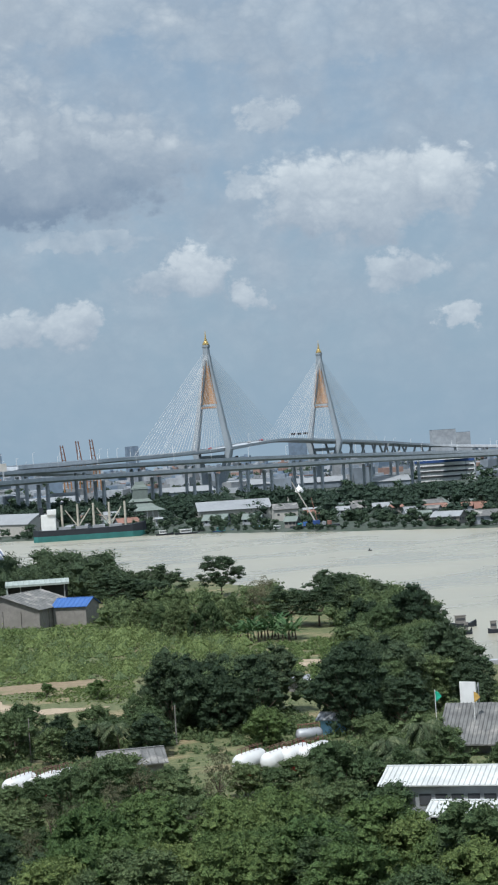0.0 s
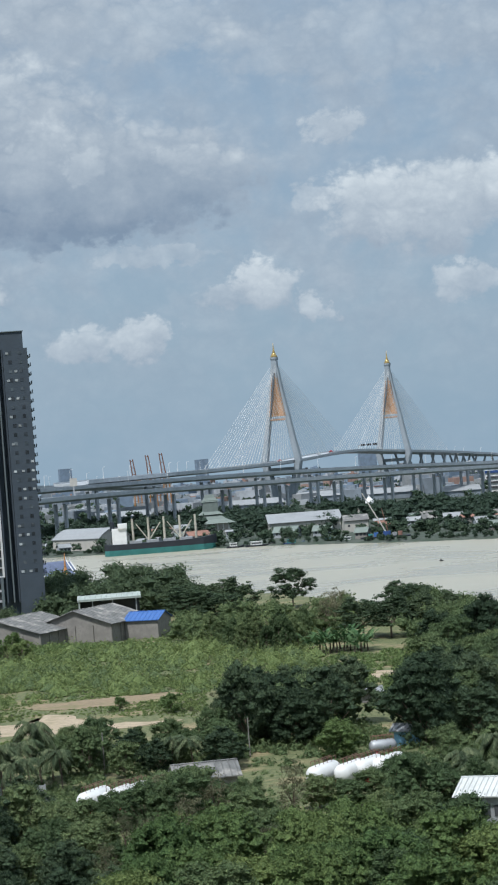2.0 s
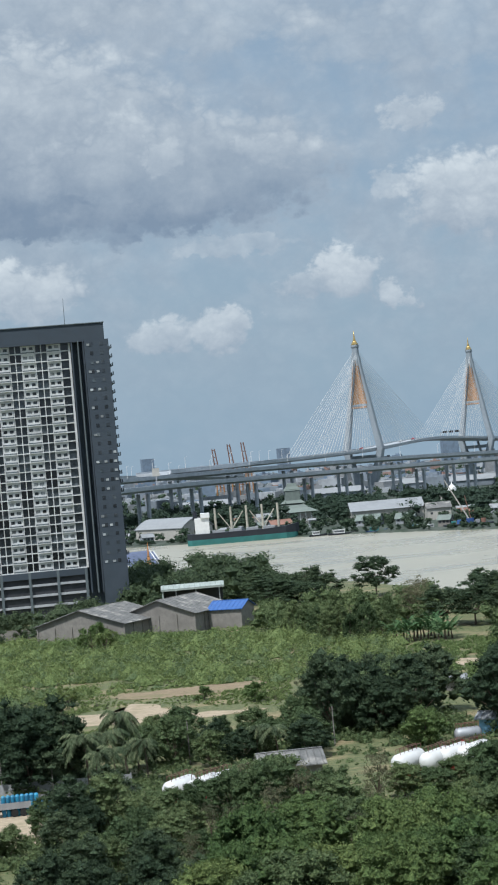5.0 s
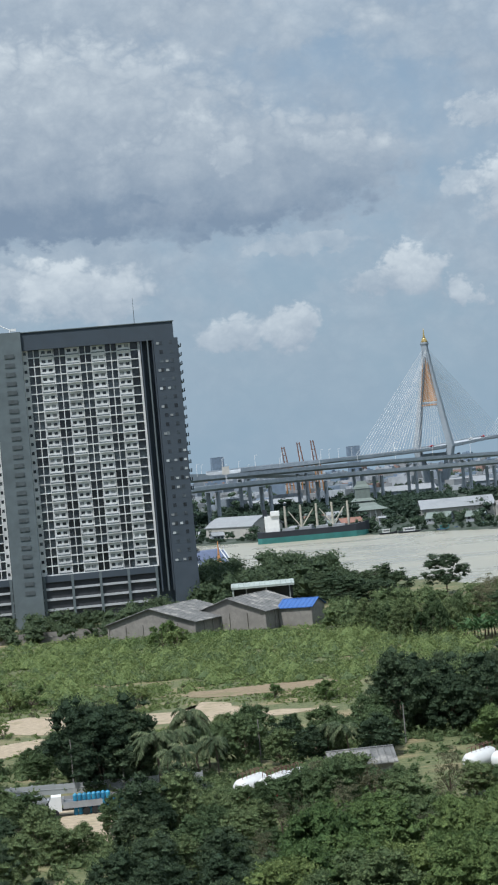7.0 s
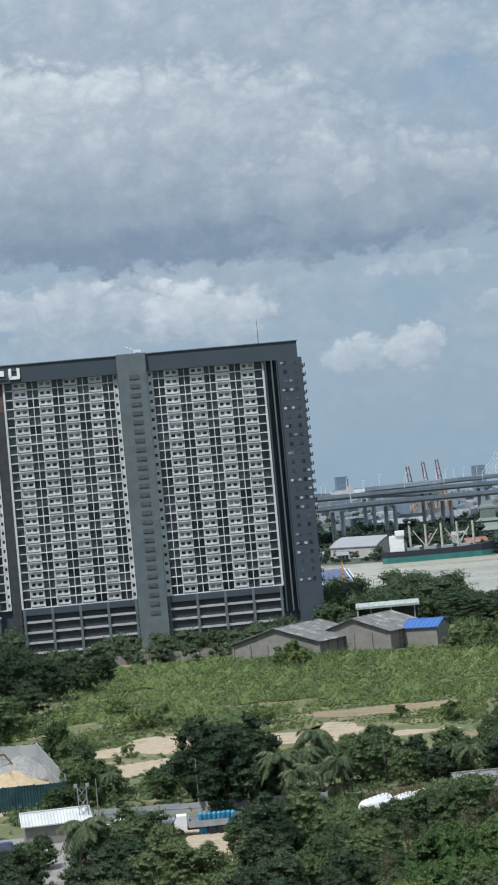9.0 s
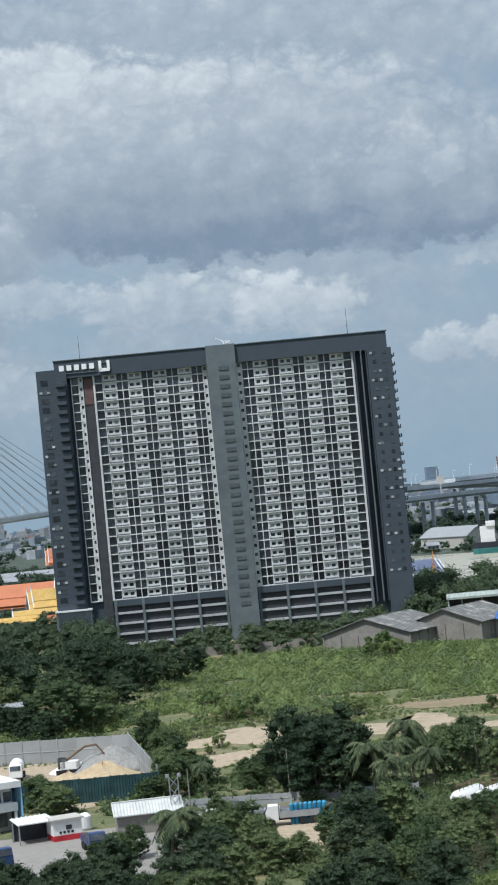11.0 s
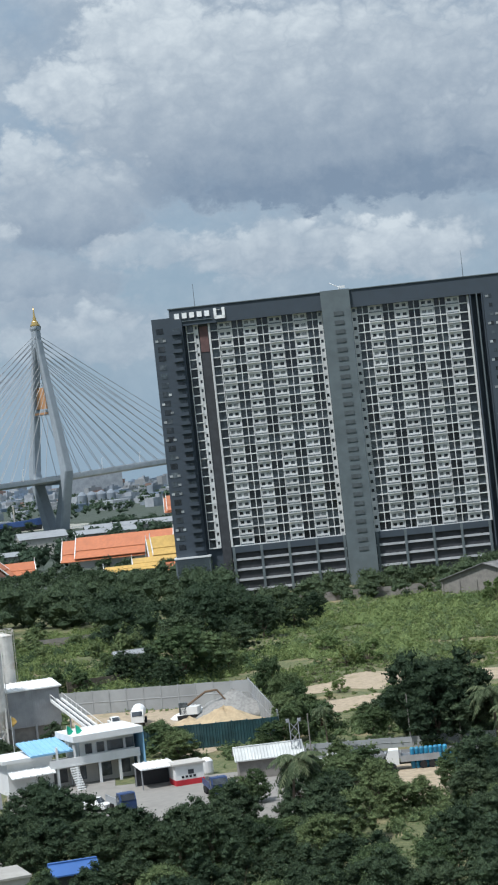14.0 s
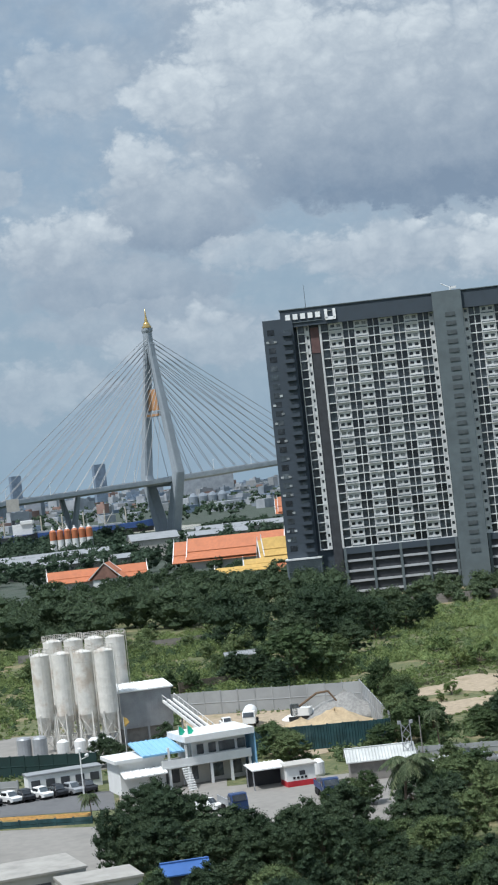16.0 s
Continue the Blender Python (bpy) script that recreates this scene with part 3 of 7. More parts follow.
def smooth_path(pts, n=60):
    """A curve through the points (Catmull-Rom), as n short lengths."""
    p = [2 * pts[0] - pts[1]] + pts + [2 * pts[-1] - pts[-2]]
    out = []
    per = max(2, n // (len(pts) - 1))
    for i in range(1, len(p) - 2):
        for j in range(per):
            t = j / per
            a, b, c, d = p[i - 1], p[i], p[i + 1], p[i + 2]
            out.append(0.5 * ((2 * b) + (c - a) * t + (2 * a - 5 * b + 4 * c - d) * t * t + (3 * b - a - 3 * c + d) * t ** 3))
    return out + [pts[-1]]


def build_deck(path, width, depth, label, name="bridge_deck"):
    """A road deck along a path: box girder with slanting sides, kerb parapets and lamp posts."""
    dk = thing(name, Matrix.Identity(4), label, "bridge deck")
    girder, rails = [], ([], [])
    for i, p in enumerate(path):
        d = (path[min(i + 1, len(path) - 1)] - path[max(i - 1, 0)]).normalized()
        a = Vector((-d.y, d.x, 0)).normalized()
        up = Vector((0, 0, 1))
        w = width / 2
        girder.append([p - a * w, p - a * w - up * 1.7, p - a * (w * 0.5) - up * depth, p + a * (w * 0.5) - up * depth, p + a * w - up * 1.7, p + a * w])
        for r, s in zip(rails, (-1, 1)):
            q = p + a * (s * (w - 0.3))
            r.append([q - a * 0.3, q + a * 0.3, q + a * 0.3 + up * 1.2, q - a * 0.3 + up * 1.2])
    part("girder", Mesh().sweep(girder), DECK, dk)
    for r in rails:
        part("parapet", Mesh().sweep(r), DECK, dk)
    return dk


LAMP = Mesh().rod((0, 0, 0), (0, 0, 10), 0.22, 0.14, 5).rod((0, 0, 10), (1.6, 0, 10.4), 0.12, 0.1, 4).box(1.9, 0, 10.3, 1.0, 0.35, 0.2).data("lamp_post", WHITE)


def lamps_along(path, gap, off, dk):
    total = sum((b - a).length for a, b in zip(path, path[1:]))
    s = gap / 2
    while s < total:
        p, d = deck_at(path, s)
        a = Vector((-d.y, d.x, 0)).normalized()
        part("lamp_post", LAMP, WHITE, dk, at=pose(*(p + a * off), 0, 0, math.degrees(math.atan2(-a.y, -a.x))))
        s += gap


def cables(pylon_base, heading, top, path_z, spans, parent, n=20, r=0.15, mat=CABLEPALE):
    """Stay cables in two planes, from the mast head down to the deck's edges. path_z(s): deck height at s metres from the pylon."""
    h = Vector((heading[0], heading[1], 0)).normalized()
    a = Vector((-h.y, h.x, 0))
    base = Vector((pylon_base[0], pylon_base[1], 0))
    for sgn, span in ((1, spans[0]), (-1, spans[1])):
        for side in (-1, 1):
            for i in range(n):
                s = sgn * (18 + (span - 18) * i / (n - 1))
                z = (108 + 48 * i / (n - 1)) * top / 175
                foot = base + h * s + a * (side * 15.5) + Vector((0, 0, path_z(s)))
                head = base + a * (side * leg_offset(z * 175 / top) * 0.9) + Vector((0, 0, z))
                part("stay_cable", Mesh().rod(foot, head, r, r, 4), mat, parent)


def build_bridges():
    # the far bridge, seen along its length
    p1, p2 = spot(-1.07, 2170), spot(2.18, 2525)
    h = (p2 - p1).normalized()
    deck_pts = [spot(-7.2, 1560, 41.5), spot(-4.6, 1720, 42.5), p1 - h * 190 + Vector((0, 0, 43)), p1 + Vector((0, 0, 46)), (p1 + p2) / 2 + Vector((0, 0, 53)), p2 + Vector((0, 0, 48.5)), p2 + h * 200 + Vector((6, 0, 42)), spot(5.2, 2950, 33), spot(9.5, 2900, 18)]
    path = far_path = smooth_path(deck_pts, 96)
    dk = build_deck(path, 31, 3.0, "grey concrete deck of a cable-stayed road bridge")
    lamps_along(path, 55, 14.8, dk)
    for base, spans, z0, zs in ((p1, (185, 175), 46, (0.036, 0.014)), (p2, (185, 175), 48.5, (-0.03, -0.024))):
        py = build_pylon(base, h, 173, "grey diamond-legged bridge pylon with gold infill and spire")
        if base is p1:
            zf = lambda s: 46 + 7 * min(1, max(0, s) / 190) - 3 * min(1, max(0, -s) / 190)
        else:
            zf = lambda s: 48.5 + 4.5 * min(1, max(0, -s) / 190) - 6.5 * min(1, max(0, s) / 200)
        cables(base, h, 173, zf, spans, thing("stay_cables", Matrix.Identity(4), "pale stay cables fanning from a pylon head", "bridge cables"))
    far_deck, run = dk, 0.0
    total = sum((b - a).length for a, b in zip(path, path[1:]))
    while run < total:
        c, d = deck_at(path, run)
        run += 46
        if (c - p2).length < 30 or (c - p1).dot(h) < (p2 - p1).length + 30:
            continue
        a, m = Vector((-d.y, d.x, 0)).normalized(), Mesh()
        for sg in (-1, 1):
            m.sweep([ring(Vector((c.x, c.y, 0)) + a * (sg * 2.5), d, a, None, 3.4, 3.4), ring(Vector((c.x, c.y, c.z * 0.35)) + a * (sg * 3), d, a, None, 3, 3), ring(Vector((c.x, c.y, c.z - 2.6)) + a * (sg * 10), d, a, None, 2.6, 2.6)])
        part("v_pier", m, PIERS, far_deck)
    # the nearer bridge, seen from the side
    q = spot(-21.82, 1560)
    side = spot(-21.9 + 90, 1)
    away = spot(-21.9, 1)
    g = (side * 0.78 + away * 0.62).normalized()
    pts = [q - g * 420 + Vector((0, 0, 27)), q - g * 200 + Vector((0, 0, 35)), q + Vector((0, 0, 41)), q + g * 165 + Vector((0, 0, 47)), q + g * 330 + Vector((0, 0, 48)), q + g * 520 + Vector((0, 0, 42)), q + g * 800 + Vector((0, 0, 30))]
    path = smooth_path(pts, 72)
    dk = build_deck(path, 33, 3.4, "grey concrete deck of a cable-stayed road bridge")
    lamps_along(path, 40, -16, dk)
    build_pylon(q, g, 173, "grey diamond-legged bridge pylon with gold trim and spire", False)
    zf = lambda s: np.interp(s, [-420, -200, 0, 165, 330], [27, 35, 41, 47, 48])
    cables(q, g, 173, zf, (175, 165), thing("stay_cables", Matrix.Identity(4), "pale stay cables fanning from a pylon head", "bridge cables"), 14, 0.24, CABLE)
    build_pylon(q + g * 330, g, 173, "grey diamond-legged bridge pylon with gold trim and spire", False)
    # viaducts of the interchange
    v1 = smooth_path([spot(-13, 1250, 29), spot(-7.24, 1480, 31), spot(-3.5, 1620, 30.3), spot(0, 1740, 29), spot(3.5, 1880, 27), spot(7.15, 2030, 24), spot(12, 2200, 20)], 90)
    d1 = build_deck(v1, 17, 3.2, "long grey concrete viaduct on tall piers", "viaduct")
    v2 = smooth_path([spot(-13, 1330, 38), spot(-7.2, 1545, 38), spot(-2.3, 1760, 37), spot(1.5, 1930, 34), spot(6, 2150, 27), spot(12, 2350, 20)], 80)
    d2 = build_deck(v2, 17, 3.2, "long grey concrete viaduct on tall piers", "viaduct")
    lamps_along(v2, 60, -8, d2)
    for pth, dkk, gap in ((v1, d1, 74), (v2, d2, 86), (path, dk, 0)):
        total = sum((b - a).length for a, b in zip(pth, pth[1:]))
        s = 30.0
        while gap and s < total:
            p, d = deck_at(pth, s)
            ang = math.atan2(d.y, d.x)
            for o in (-4.2, 4.2):
                part("pier", Mesh().box(p.x - o * math.sin(ang), p.y + o * math.cos(ang), -3, 2.6, 2.6, p.z - 1.2, ang, 0.5), PIERS, dkk)
            s += gap
    # V-shaped piers of the nearer bridge and plain ones of the far one
    for s in (-92, -172):
        p = q + g * s
        z = zf(s)
        m = Mesh()
        a = Vector((-g.y, g.x, 0))
        for sg in (-1, 1):
            m.sweep([ring(p + a * (sg * 2.0) + Vector((0, 0, 0)), g, a, None, 4.5, 4), ring(p + a * (sg * 3) + Vector((0, 0, 14)), g, a, None, 4, 3.8), ring(p + a * (sg * 11) + Vector((0, 0, z - 3)), g, a, None, 3.2, 3.2)])
        part("v_pier", m, PYLON, dk)
    return far_path, path, v2


DECKS = build_bridges()


# ---- plants ----
def leaf_cloud(rng, centres, radii, count, size, flat=0.75, droop=0.0):
    """Leaf-sprays scattered over the shells of many clumps: three corners each, tilted at random about the outward way."""
    idx = rng.choice(len(centres), count, p=radii ** 2 / (radii ** 2).sum())
    n = rng.normal(size=(count, 3))
    n[:, 2] = np.where(rng.random(count) < 0.8, np.abs(n[:, 2]), n[:, 2])
    n /= np.linalg.norm(n, axis=1)[:, None]
    r = radii[idx] * (0.72 + 0.75 * rng.random(count) ** 2.2)
    p = centres[idx] + n * r[:, None] * np.array([1, 1, flat])
    p[:, 2] -= droop * rng.random(count) * radii[idx]
    w = n + rng.normal(size=(count, 3)) * 0.55
    w /= np.linalg.norm(w, axis=1)[:, None]
    u = np.cross(w, rng.normal(size=(count, 3)))
    u /= np.linalg.norm(u, axis=1)[:, None]
    v = np.cross(w, u)
    s = size * (0.55 + 0.9 * rng.random(count))[:, None]
    tri = np.stack([p - u * s - v * s * 0.5, p + u * s * 1.1 - w * s * 0.2, p + v * s * 0.75 - u * s * 0.3], axis=1)
    return tri.reshape(-1, 3)


OCTA = np.array([(1, 0, 0), (0, 1, 0), (-1, 0, 0), (0, -1, 0), (0, 0, 1), (0, 0, -1)], dtype=float)
OCTA_FACES = np.array([(0, 1, 4), (1, 2, 4), (2, 3, 4), (3, 0, 4), (1, 0, 5), (2, 1, 5), (3, 2, 5), (0, 3, 5)])


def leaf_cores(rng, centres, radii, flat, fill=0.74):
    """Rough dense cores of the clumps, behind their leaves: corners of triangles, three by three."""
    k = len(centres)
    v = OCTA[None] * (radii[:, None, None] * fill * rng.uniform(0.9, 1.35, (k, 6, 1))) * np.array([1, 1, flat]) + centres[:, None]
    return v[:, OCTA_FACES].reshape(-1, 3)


def leaf_mesh(name, leaves, cores, mat):
    """One mesh of leaf sprays, with the hearts of the clumps in a second material."""
    pts = np.concatenate([leaves, cores]) if len(cores) else leaves
    me = bpy.data.meshes.new(name)
    me.from_pydata(pts.tolist(), [], [(3 * i, 3 * i + 1, 3 * i + 2) for i in range(len(pts) // 3)])
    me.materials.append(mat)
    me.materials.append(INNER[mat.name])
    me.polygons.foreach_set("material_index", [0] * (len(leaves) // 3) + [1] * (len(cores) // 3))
    me.update()
    return me


def build_tree(seed, height, radius, clumps, leaves, size, mat, label, low=0.25, flat=0.75, name="tree", spread=1.0, thin=False):
    """A tree: tapered trunk with limbs, and an uneven crown of leaf clumps with gaps. thin: no dense hearts."""
    rng = np.random.default_rng(seed)
    tree = thing(name, Matrix.Identity(4), label, "tree")
    th = height * (low + 0.12)
    c, rad = [], []
    for i in range(clumps):
        a, q = rng.random() * 2 * math.pi, 0.25 + 0.75 * rng.random() ** 0.45
        t = rng.random() ** 0.8
        wid = math.sin(math.pi * min(1, 0.20 + 0.76 * t)) ** 0.55
        lobe = 0.86 + 0.62 * noise.noise(Vector((math.cos(a) * 1.5 + seed, math.sin(a) * 1.5, t * 2.4)))
        q *= lobe * spread * radius * wid
        top = 0.9 + 0.28 * noise.noise(Vector((math.cos(a) * q * 0.35 + seed, math.sin(a) * q * 0.35, 5.0)))
        c.append((math.cos(a) * q, math.sin(a) * q, height * (low + (0.94 - low) * (0.06 + 0.94 * t) * top)))
        rad.append(radius * rng.uniform(0.10, 0.235))
    c, rad = np.array(c), np.array(rad)
    m = Mesh()
    tr = max(0.12, height * 0.022)
    m.rod((0, 0, -0.3), (0.1, 0, th), tr * 1.3, tr * 0.8, 7)
    for i in range(0, clumps, max(1, clumps // 9)):
        m.rod((0.1, 0, th * rng.uniform(0.7, 1.0)), tuple(c[i]), tr * 0.5, tr * 0.12, 5)
    part("trunk", m, BARK, tree)
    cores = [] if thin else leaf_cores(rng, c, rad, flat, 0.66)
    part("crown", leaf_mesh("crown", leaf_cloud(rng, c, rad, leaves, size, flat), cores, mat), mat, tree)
    return tree


def build_palm(seed, height, label, fronds=24, reach=(3.0, 4.2), lift=(-0.55, 1.0), sag=2.7, blade=1.05, leaf=0.2, mat=None, name="palm_tree"):
    """A palm: leaning ringed trunk and drooping fronds, each a rib with two rows of hanging leaflets."""
    mat = mat or LEAFPALM
    rng = np.random.default_rng(seed)
    palm = thing(name, Matrix.Identity(4), label, "palm tree" if name == "palm_tree" else "banana plant")
    m = Mesh()
    last = Vector((0, 0, -0.2))
    for i in range(8):
        nxt = Vector((0.09 * i * i * 0.15 * height / 8, 0.03 * i, height * (i + 1) / 8))
        m.rod(last, nxt, 0.2 - 0.012 * i, 0.19 - 0.012 * i, 7)
        last = nxt
    part("trunk", m, BARK, palm)
    steps = 14 if leaf < 0.3 else 6
    for i in range(fronds):
        a = 2.4 * i + rng.uniform(-0.2, 0.2)
        up, ln = rng.uniform(*lift), rng.uniform(*reach)
        v, f, pts = [], [], []
        for j in range(steps + 1):
            t = j / steps
            r = ln * t * (1 - 0.18 * t)
            pts.append(last + Vector((math.cos(a) * r, math.sin(a) * r, up * ln * t * 0.8 - sag * t * t)))
        side = Vector((-math.sin(a), math.cos(a), 0))
        for j in range(1, steps + 1):
            d = (pts[j] - pts[j - 1]).normalized()
            wl = blade * math.sin(math.pi * (0.14 + 0.78 * j / steps)) * rng.uniform(0.8, 1.15)
            for sg in (-1, 1):
                n = len(v)
                tip = pts[j] + side * (sg * wl * 0.8) + d * (0.35 * blade) - Vector((0, 0, rng.uniform(0.45, 0.8) * wl * (1 if leaf < 0.3 else 0.3)))
                v += [pts[j] - d * leaf, pts[j] + d * leaf, tip]
                f.append((n, n + 1, n + 2))
            n = len(v)
            v += [pts[j - 1] + side * 0.05, pts[j - 1] - side * 0.05, pts[j]]
            f.append((n, n + 1, n + 2))
        me = bpy.data.meshes.new("frond")
        me.from_pydata([tuple(q) for q in v], [], f)
        me.materials.append(mat)
        part("frond", me, mat, palm)
    return palm


KINDS = {
    "lime": [build_tree(11 + i, 7.0 + 0.8 * i, 4.2 + 0.4 * i, 210, 8200, 0.15, LEAFLIME, "bushy bright green tree with feathery leaves", 0.03, 0.9) for i in range(3)],
    "mid": [build_tree(21 + i, 8.5 + i, 4.2 + 0.5 * i, 160, 7000, 0.165, LEAF, "leafy green tree with an uneven rounded crown", 0.06, 0.8) for i in range(4)],
    "dark": [build_tree(31 + i, 11 + i, 5.0 + 0.6 * i, 170, 7000, 0.20, LEAFDARK, "dense dark green broad-crowned tree", 0.05, 0.8) for i in range(3)],
    "afar": [build_tree(61 + i, 8.5 + i, 3.6 + 0.5 * i, 120, 3800, 0.24, LEAF, "slender leafy green tree with an upright crown", 0.05, 0.95) for i in range(3)],
    "rain": [build_tree(41 + i, 13 + i, 8.0 + i, 150, 5600, 0.30, LEAFDARK, "large spreading rain tree with layered dark crown", 0.2, 0.36, spread=1.15) for i in range(3)],
    "bare": [build_tree(51 + i, 9, 4.0, 70, 2000, 0.14, LEAFDRY, "half-bare tree with thin grey-brown crown", 0.15, 0.8, thin=True) for i in range(2)],
    "bush": [build_tree(71 + i, 2.6 + 0.6 * i, 2.0 + 0.3 * i, 26, 1300, 0.17, SCRUBLEAF, "low bright green bush", 0.05, 0.8, name="bush") for i in range(3)],
    "palm": [build_palm(81 + i, 6.5 + 1.5 * i, "coconut palm with drooping fronds") for i in range(2)],
    "banana": [build_palm(91 + i, 1.4 + 0.5 * i, "banana plant with broad upright leaves", 11, (2.4, 3.2), (0.7, 1.7), 1.8, 0.55, 0.42, LEAFBANANA, "banana_plant") for i in range(2)],
}
for trees in KINDS.values():
    for k, tr in enumerate(trees):
        tr["spare"] = True
USED = set()
CLEAR = []
plant_rng = np.random.default_rng(5)


def plant(kind, az, d, size=1.0, turn=None, z=0.0, slim=1.0):
    """Sets a tree of that kind at a bearing and distance; the first of each build is used itself, later ones are copies."""
    protos = KINDS[kind]
    proto = protos[int(plant_rng.integers(len(protos)))]
    p = spot(az, d, z)
    m = pose(*p, 0, 0, plant_rng.uniform(0, 360) if turn is None else turn)
    if proto.name in USED:
        ob = copy_thing(proto, m)
    else:
        USED.add(proto.name)
        ob = proto
        ob.matrix_basis = m
    ob.scale = (size * slim, size * slim, size * plant_rng.uniform(0.82, 1.2))
    return ob


def grove(mix, az0, az1, d0, d1, count, s0=0.8, s1=1.2, gap=3.5, free=()):
    """Scatters trees over a stretch of the plan, keeping gap metres apart and clear of the free circles (x, y, r)."""
    done = []
    kinds = [k for k, w in mix for _ in range(w)]
    for _ in range(count * 6):
        if len(done) >= count:
            break
        az, d = plant_rng.uniform(az0, az1), math.sqrt(plant_rng.uniform(d0 * d0, d1 * d1))
        p = spot(az, d)
        if -60 < az < 60 and banks(az)[0] - 5 < d < banks(az)[1] + 5:
            continue
        if any((p - q).length < gap for q in done) or any(math.hypot(p.x - x, p.y - y) < r for x, y, r in CLEAR + list(free)):
            continue
        done.append(p)
        plant(kinds[int(plant_rng.integers(len(kinds)))], az, d, plant_rng.uniform(s0, s1))


def scrub(name, az0, az1, d0, d1, clumps, leaves, size, mat, label, tall=1.2, hold=None):
    """Low growth that nobody could count: one mesh of leaf clumps on the ground."""
    rng = np.random.default_rng(clumps)
    c, r = [], []
    while len(c) < clumps:
        az, d = rng.uniform(az0, az1), math.sqrt(rng.uniform(d0 * d0, d1 * d1))
        if hold and not hold(az, d):
            continue
        p = spot(az, d)
        if noise.noise(Vector((p.x * 0.05, p.y * 0.05, 2))) < -0.42:
            continue
        q = tall * rng.uniform(0.35, 1.2) * max(0.35, 0.95 + 1.1 * noise.noise(Vector((p.x * 0.035, p.y * 0.022, 7))))
        c.append((p.x, p.y, q * 0.1))
        r.append(q)
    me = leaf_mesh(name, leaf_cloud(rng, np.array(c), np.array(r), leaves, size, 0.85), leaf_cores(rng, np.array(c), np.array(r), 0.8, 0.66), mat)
    return tagged(new(name, me), label, "scrub", kind="stuff")


def woods(name, mat, az0, az1, d0, d1, count, tall, leaves, size, label, follow=False):
    """A far wood that nobody could count: many crowns and their stems in one mesh."""
    rng = np.random.default_rng(count)
    c, r = [], []
    for _ in range(count):
        az = rng.uniform(az0, az1)
        near = banks(az)[1] if follow else 0.0
        p = spot(az, near + math.sqrt(rng.uniform(d0 * d0, d1 * d1)))
        if not follow and banks(az)[0] - 6 < math.hypot(p.x, p.y) < banks(az)[1] + 6:
            continue
        if any(math.hypot(p.x - x, p.y - y) < q for x, y, q in CLEAR):
            continue
        h = tall * rng.uniform(0.55, 1.15)
        for _ in range(9):
            a, q = rng.uniform(0, 6.283), rng.uniform(0, 0.55) * h
            c.append((p.x + q * math.cos(a), p.y + q * math.sin(a), h * rng.uniform(0.08, 0.78)))
            r.append(h * rng.uniform(0.16, 0.32))
    me = leaf_mesh(name, leaf_cloud(rng, np.array(c), np.array(r), leaves, size, 0.8), leaf_cores(rng, np.array(c), np.array(r), 0.8, 0.7), mat)
    return tagged(new(name, me), label, "woods", kind="stuff")


# ---- more materials ----
RUSTWHITE = material("stained_white_steel", (0.62, 0.60, 0.55), 0.6, vary=0.08, grain=1.2, stain=0.55, stain_size=2.6, second=(0.38, 0.27, 0.18))
STEEL = material("galvanised_sheet", (0.34, 0.35, 0.36), 0.5, 0.3, vary=0.1, grain=1.5, stain=0.3, stain_size=5)
OLDROOF = material("weathered_sheet_roof", (0.125, 0.125, 0.12), 0.85, vary=0.25, grain=1.2, stain=0.8, stain_size=3.5, second=(0.34, 0.32, 0.29))
BLOCK = material("bare_block_wall", (0.22, 0.205, 0.185), 0.95, vary=0.15, grain=1.0, stain=0.4, stain_size=4)
BLUEROOF = material("bright_blue_sheet", (0.045, 0.115, 0.31), 0.5, vary=0.1, grain=2, stain=0.2)
PALEBLUE = material("pale_blue_paint", (0.22, 0.42, 0.60), 0.5, vary=0.06)
TEAL = material("dark_teal_sheet", (0.020, 0.058, 0.063), 0.7, vary=0.3, grain=1.5, stain=0.55, stain_size=3, second=(0.065, 0.10, 0.10))
PANEL = material("grey_fence_panel", (0.30, 0.31, 0.31), 0.8, vary=0.08, grain=2, stain=0.35, stain_size=4, per_piece=0.08)
GREENMESH = material("dark_green_fence", (0.012, 0.032, 0.03), 0.8, vary=0.2)
ORANGE = material("orange_roof_tile", (0.42, 0.145, 0.065), 0.6, vary=0.12, grain=1.5, stain=0.25, stain_size=6)
YELLOW = material("yellow_roof_tile", (0.50, 0.32, 0.09), 0.5, vary=0.12, grain=1.5, stain=0.2, stain_size=5)
FLATROOF = material("weathered_flat_roof", (0.32, 0.305, 0.275), 0.85, vary=0.12, grain=2, stain=0.5, stain_size=3)
RUSTROOF = material("rusty_roof", (0.22, 0.12, 0.09), 0.85, vary=0.2, grain=2)
PALEROOF = material("pale_sheet_roof", (0.245, 0.255, 0.26), 0.6, vary=0.1, grain=2, stain=0.35, stain_size=7)
NEARROOF = material("pale_ribbed_sheet", (0.48, 0.49, 0.47), 0.6, vary=0.1, grain=2, stain=0.35, stain_size=7)
CREAM = material("cream_wall", (0.42, 0.40, 0.36), 0.8, vary=0.08, stain=0.25)
HULLBLACK = material("hull_black", (0.02, 0.024, 0.03), 0.6, vary=0.2, grain=3)
HULLTEAL = material("hull_teal", (0.045, 0.19, 0.18), 0.6, vary=0.15, grain=3, stain=0.3)
HULLBLUE = material("hull_blue", (0.03, 0.07, 0.20), 0.6, vary=0.15, grain=3)
CRANERED = material("crane_red_oxide", (0.20, 0.105, 0.075), 0.7, vary=0.15)
CRANEORANGE = material("crane_orange", (0.36, 0.18, 0.08), 0.7, vary=0.15)
TYRE = material("rubber", (0.02, 0.02, 0.02), 0.9)
CARBLUE = material("truck_blue", (0.025, 0.05, 0.13), 0.4)
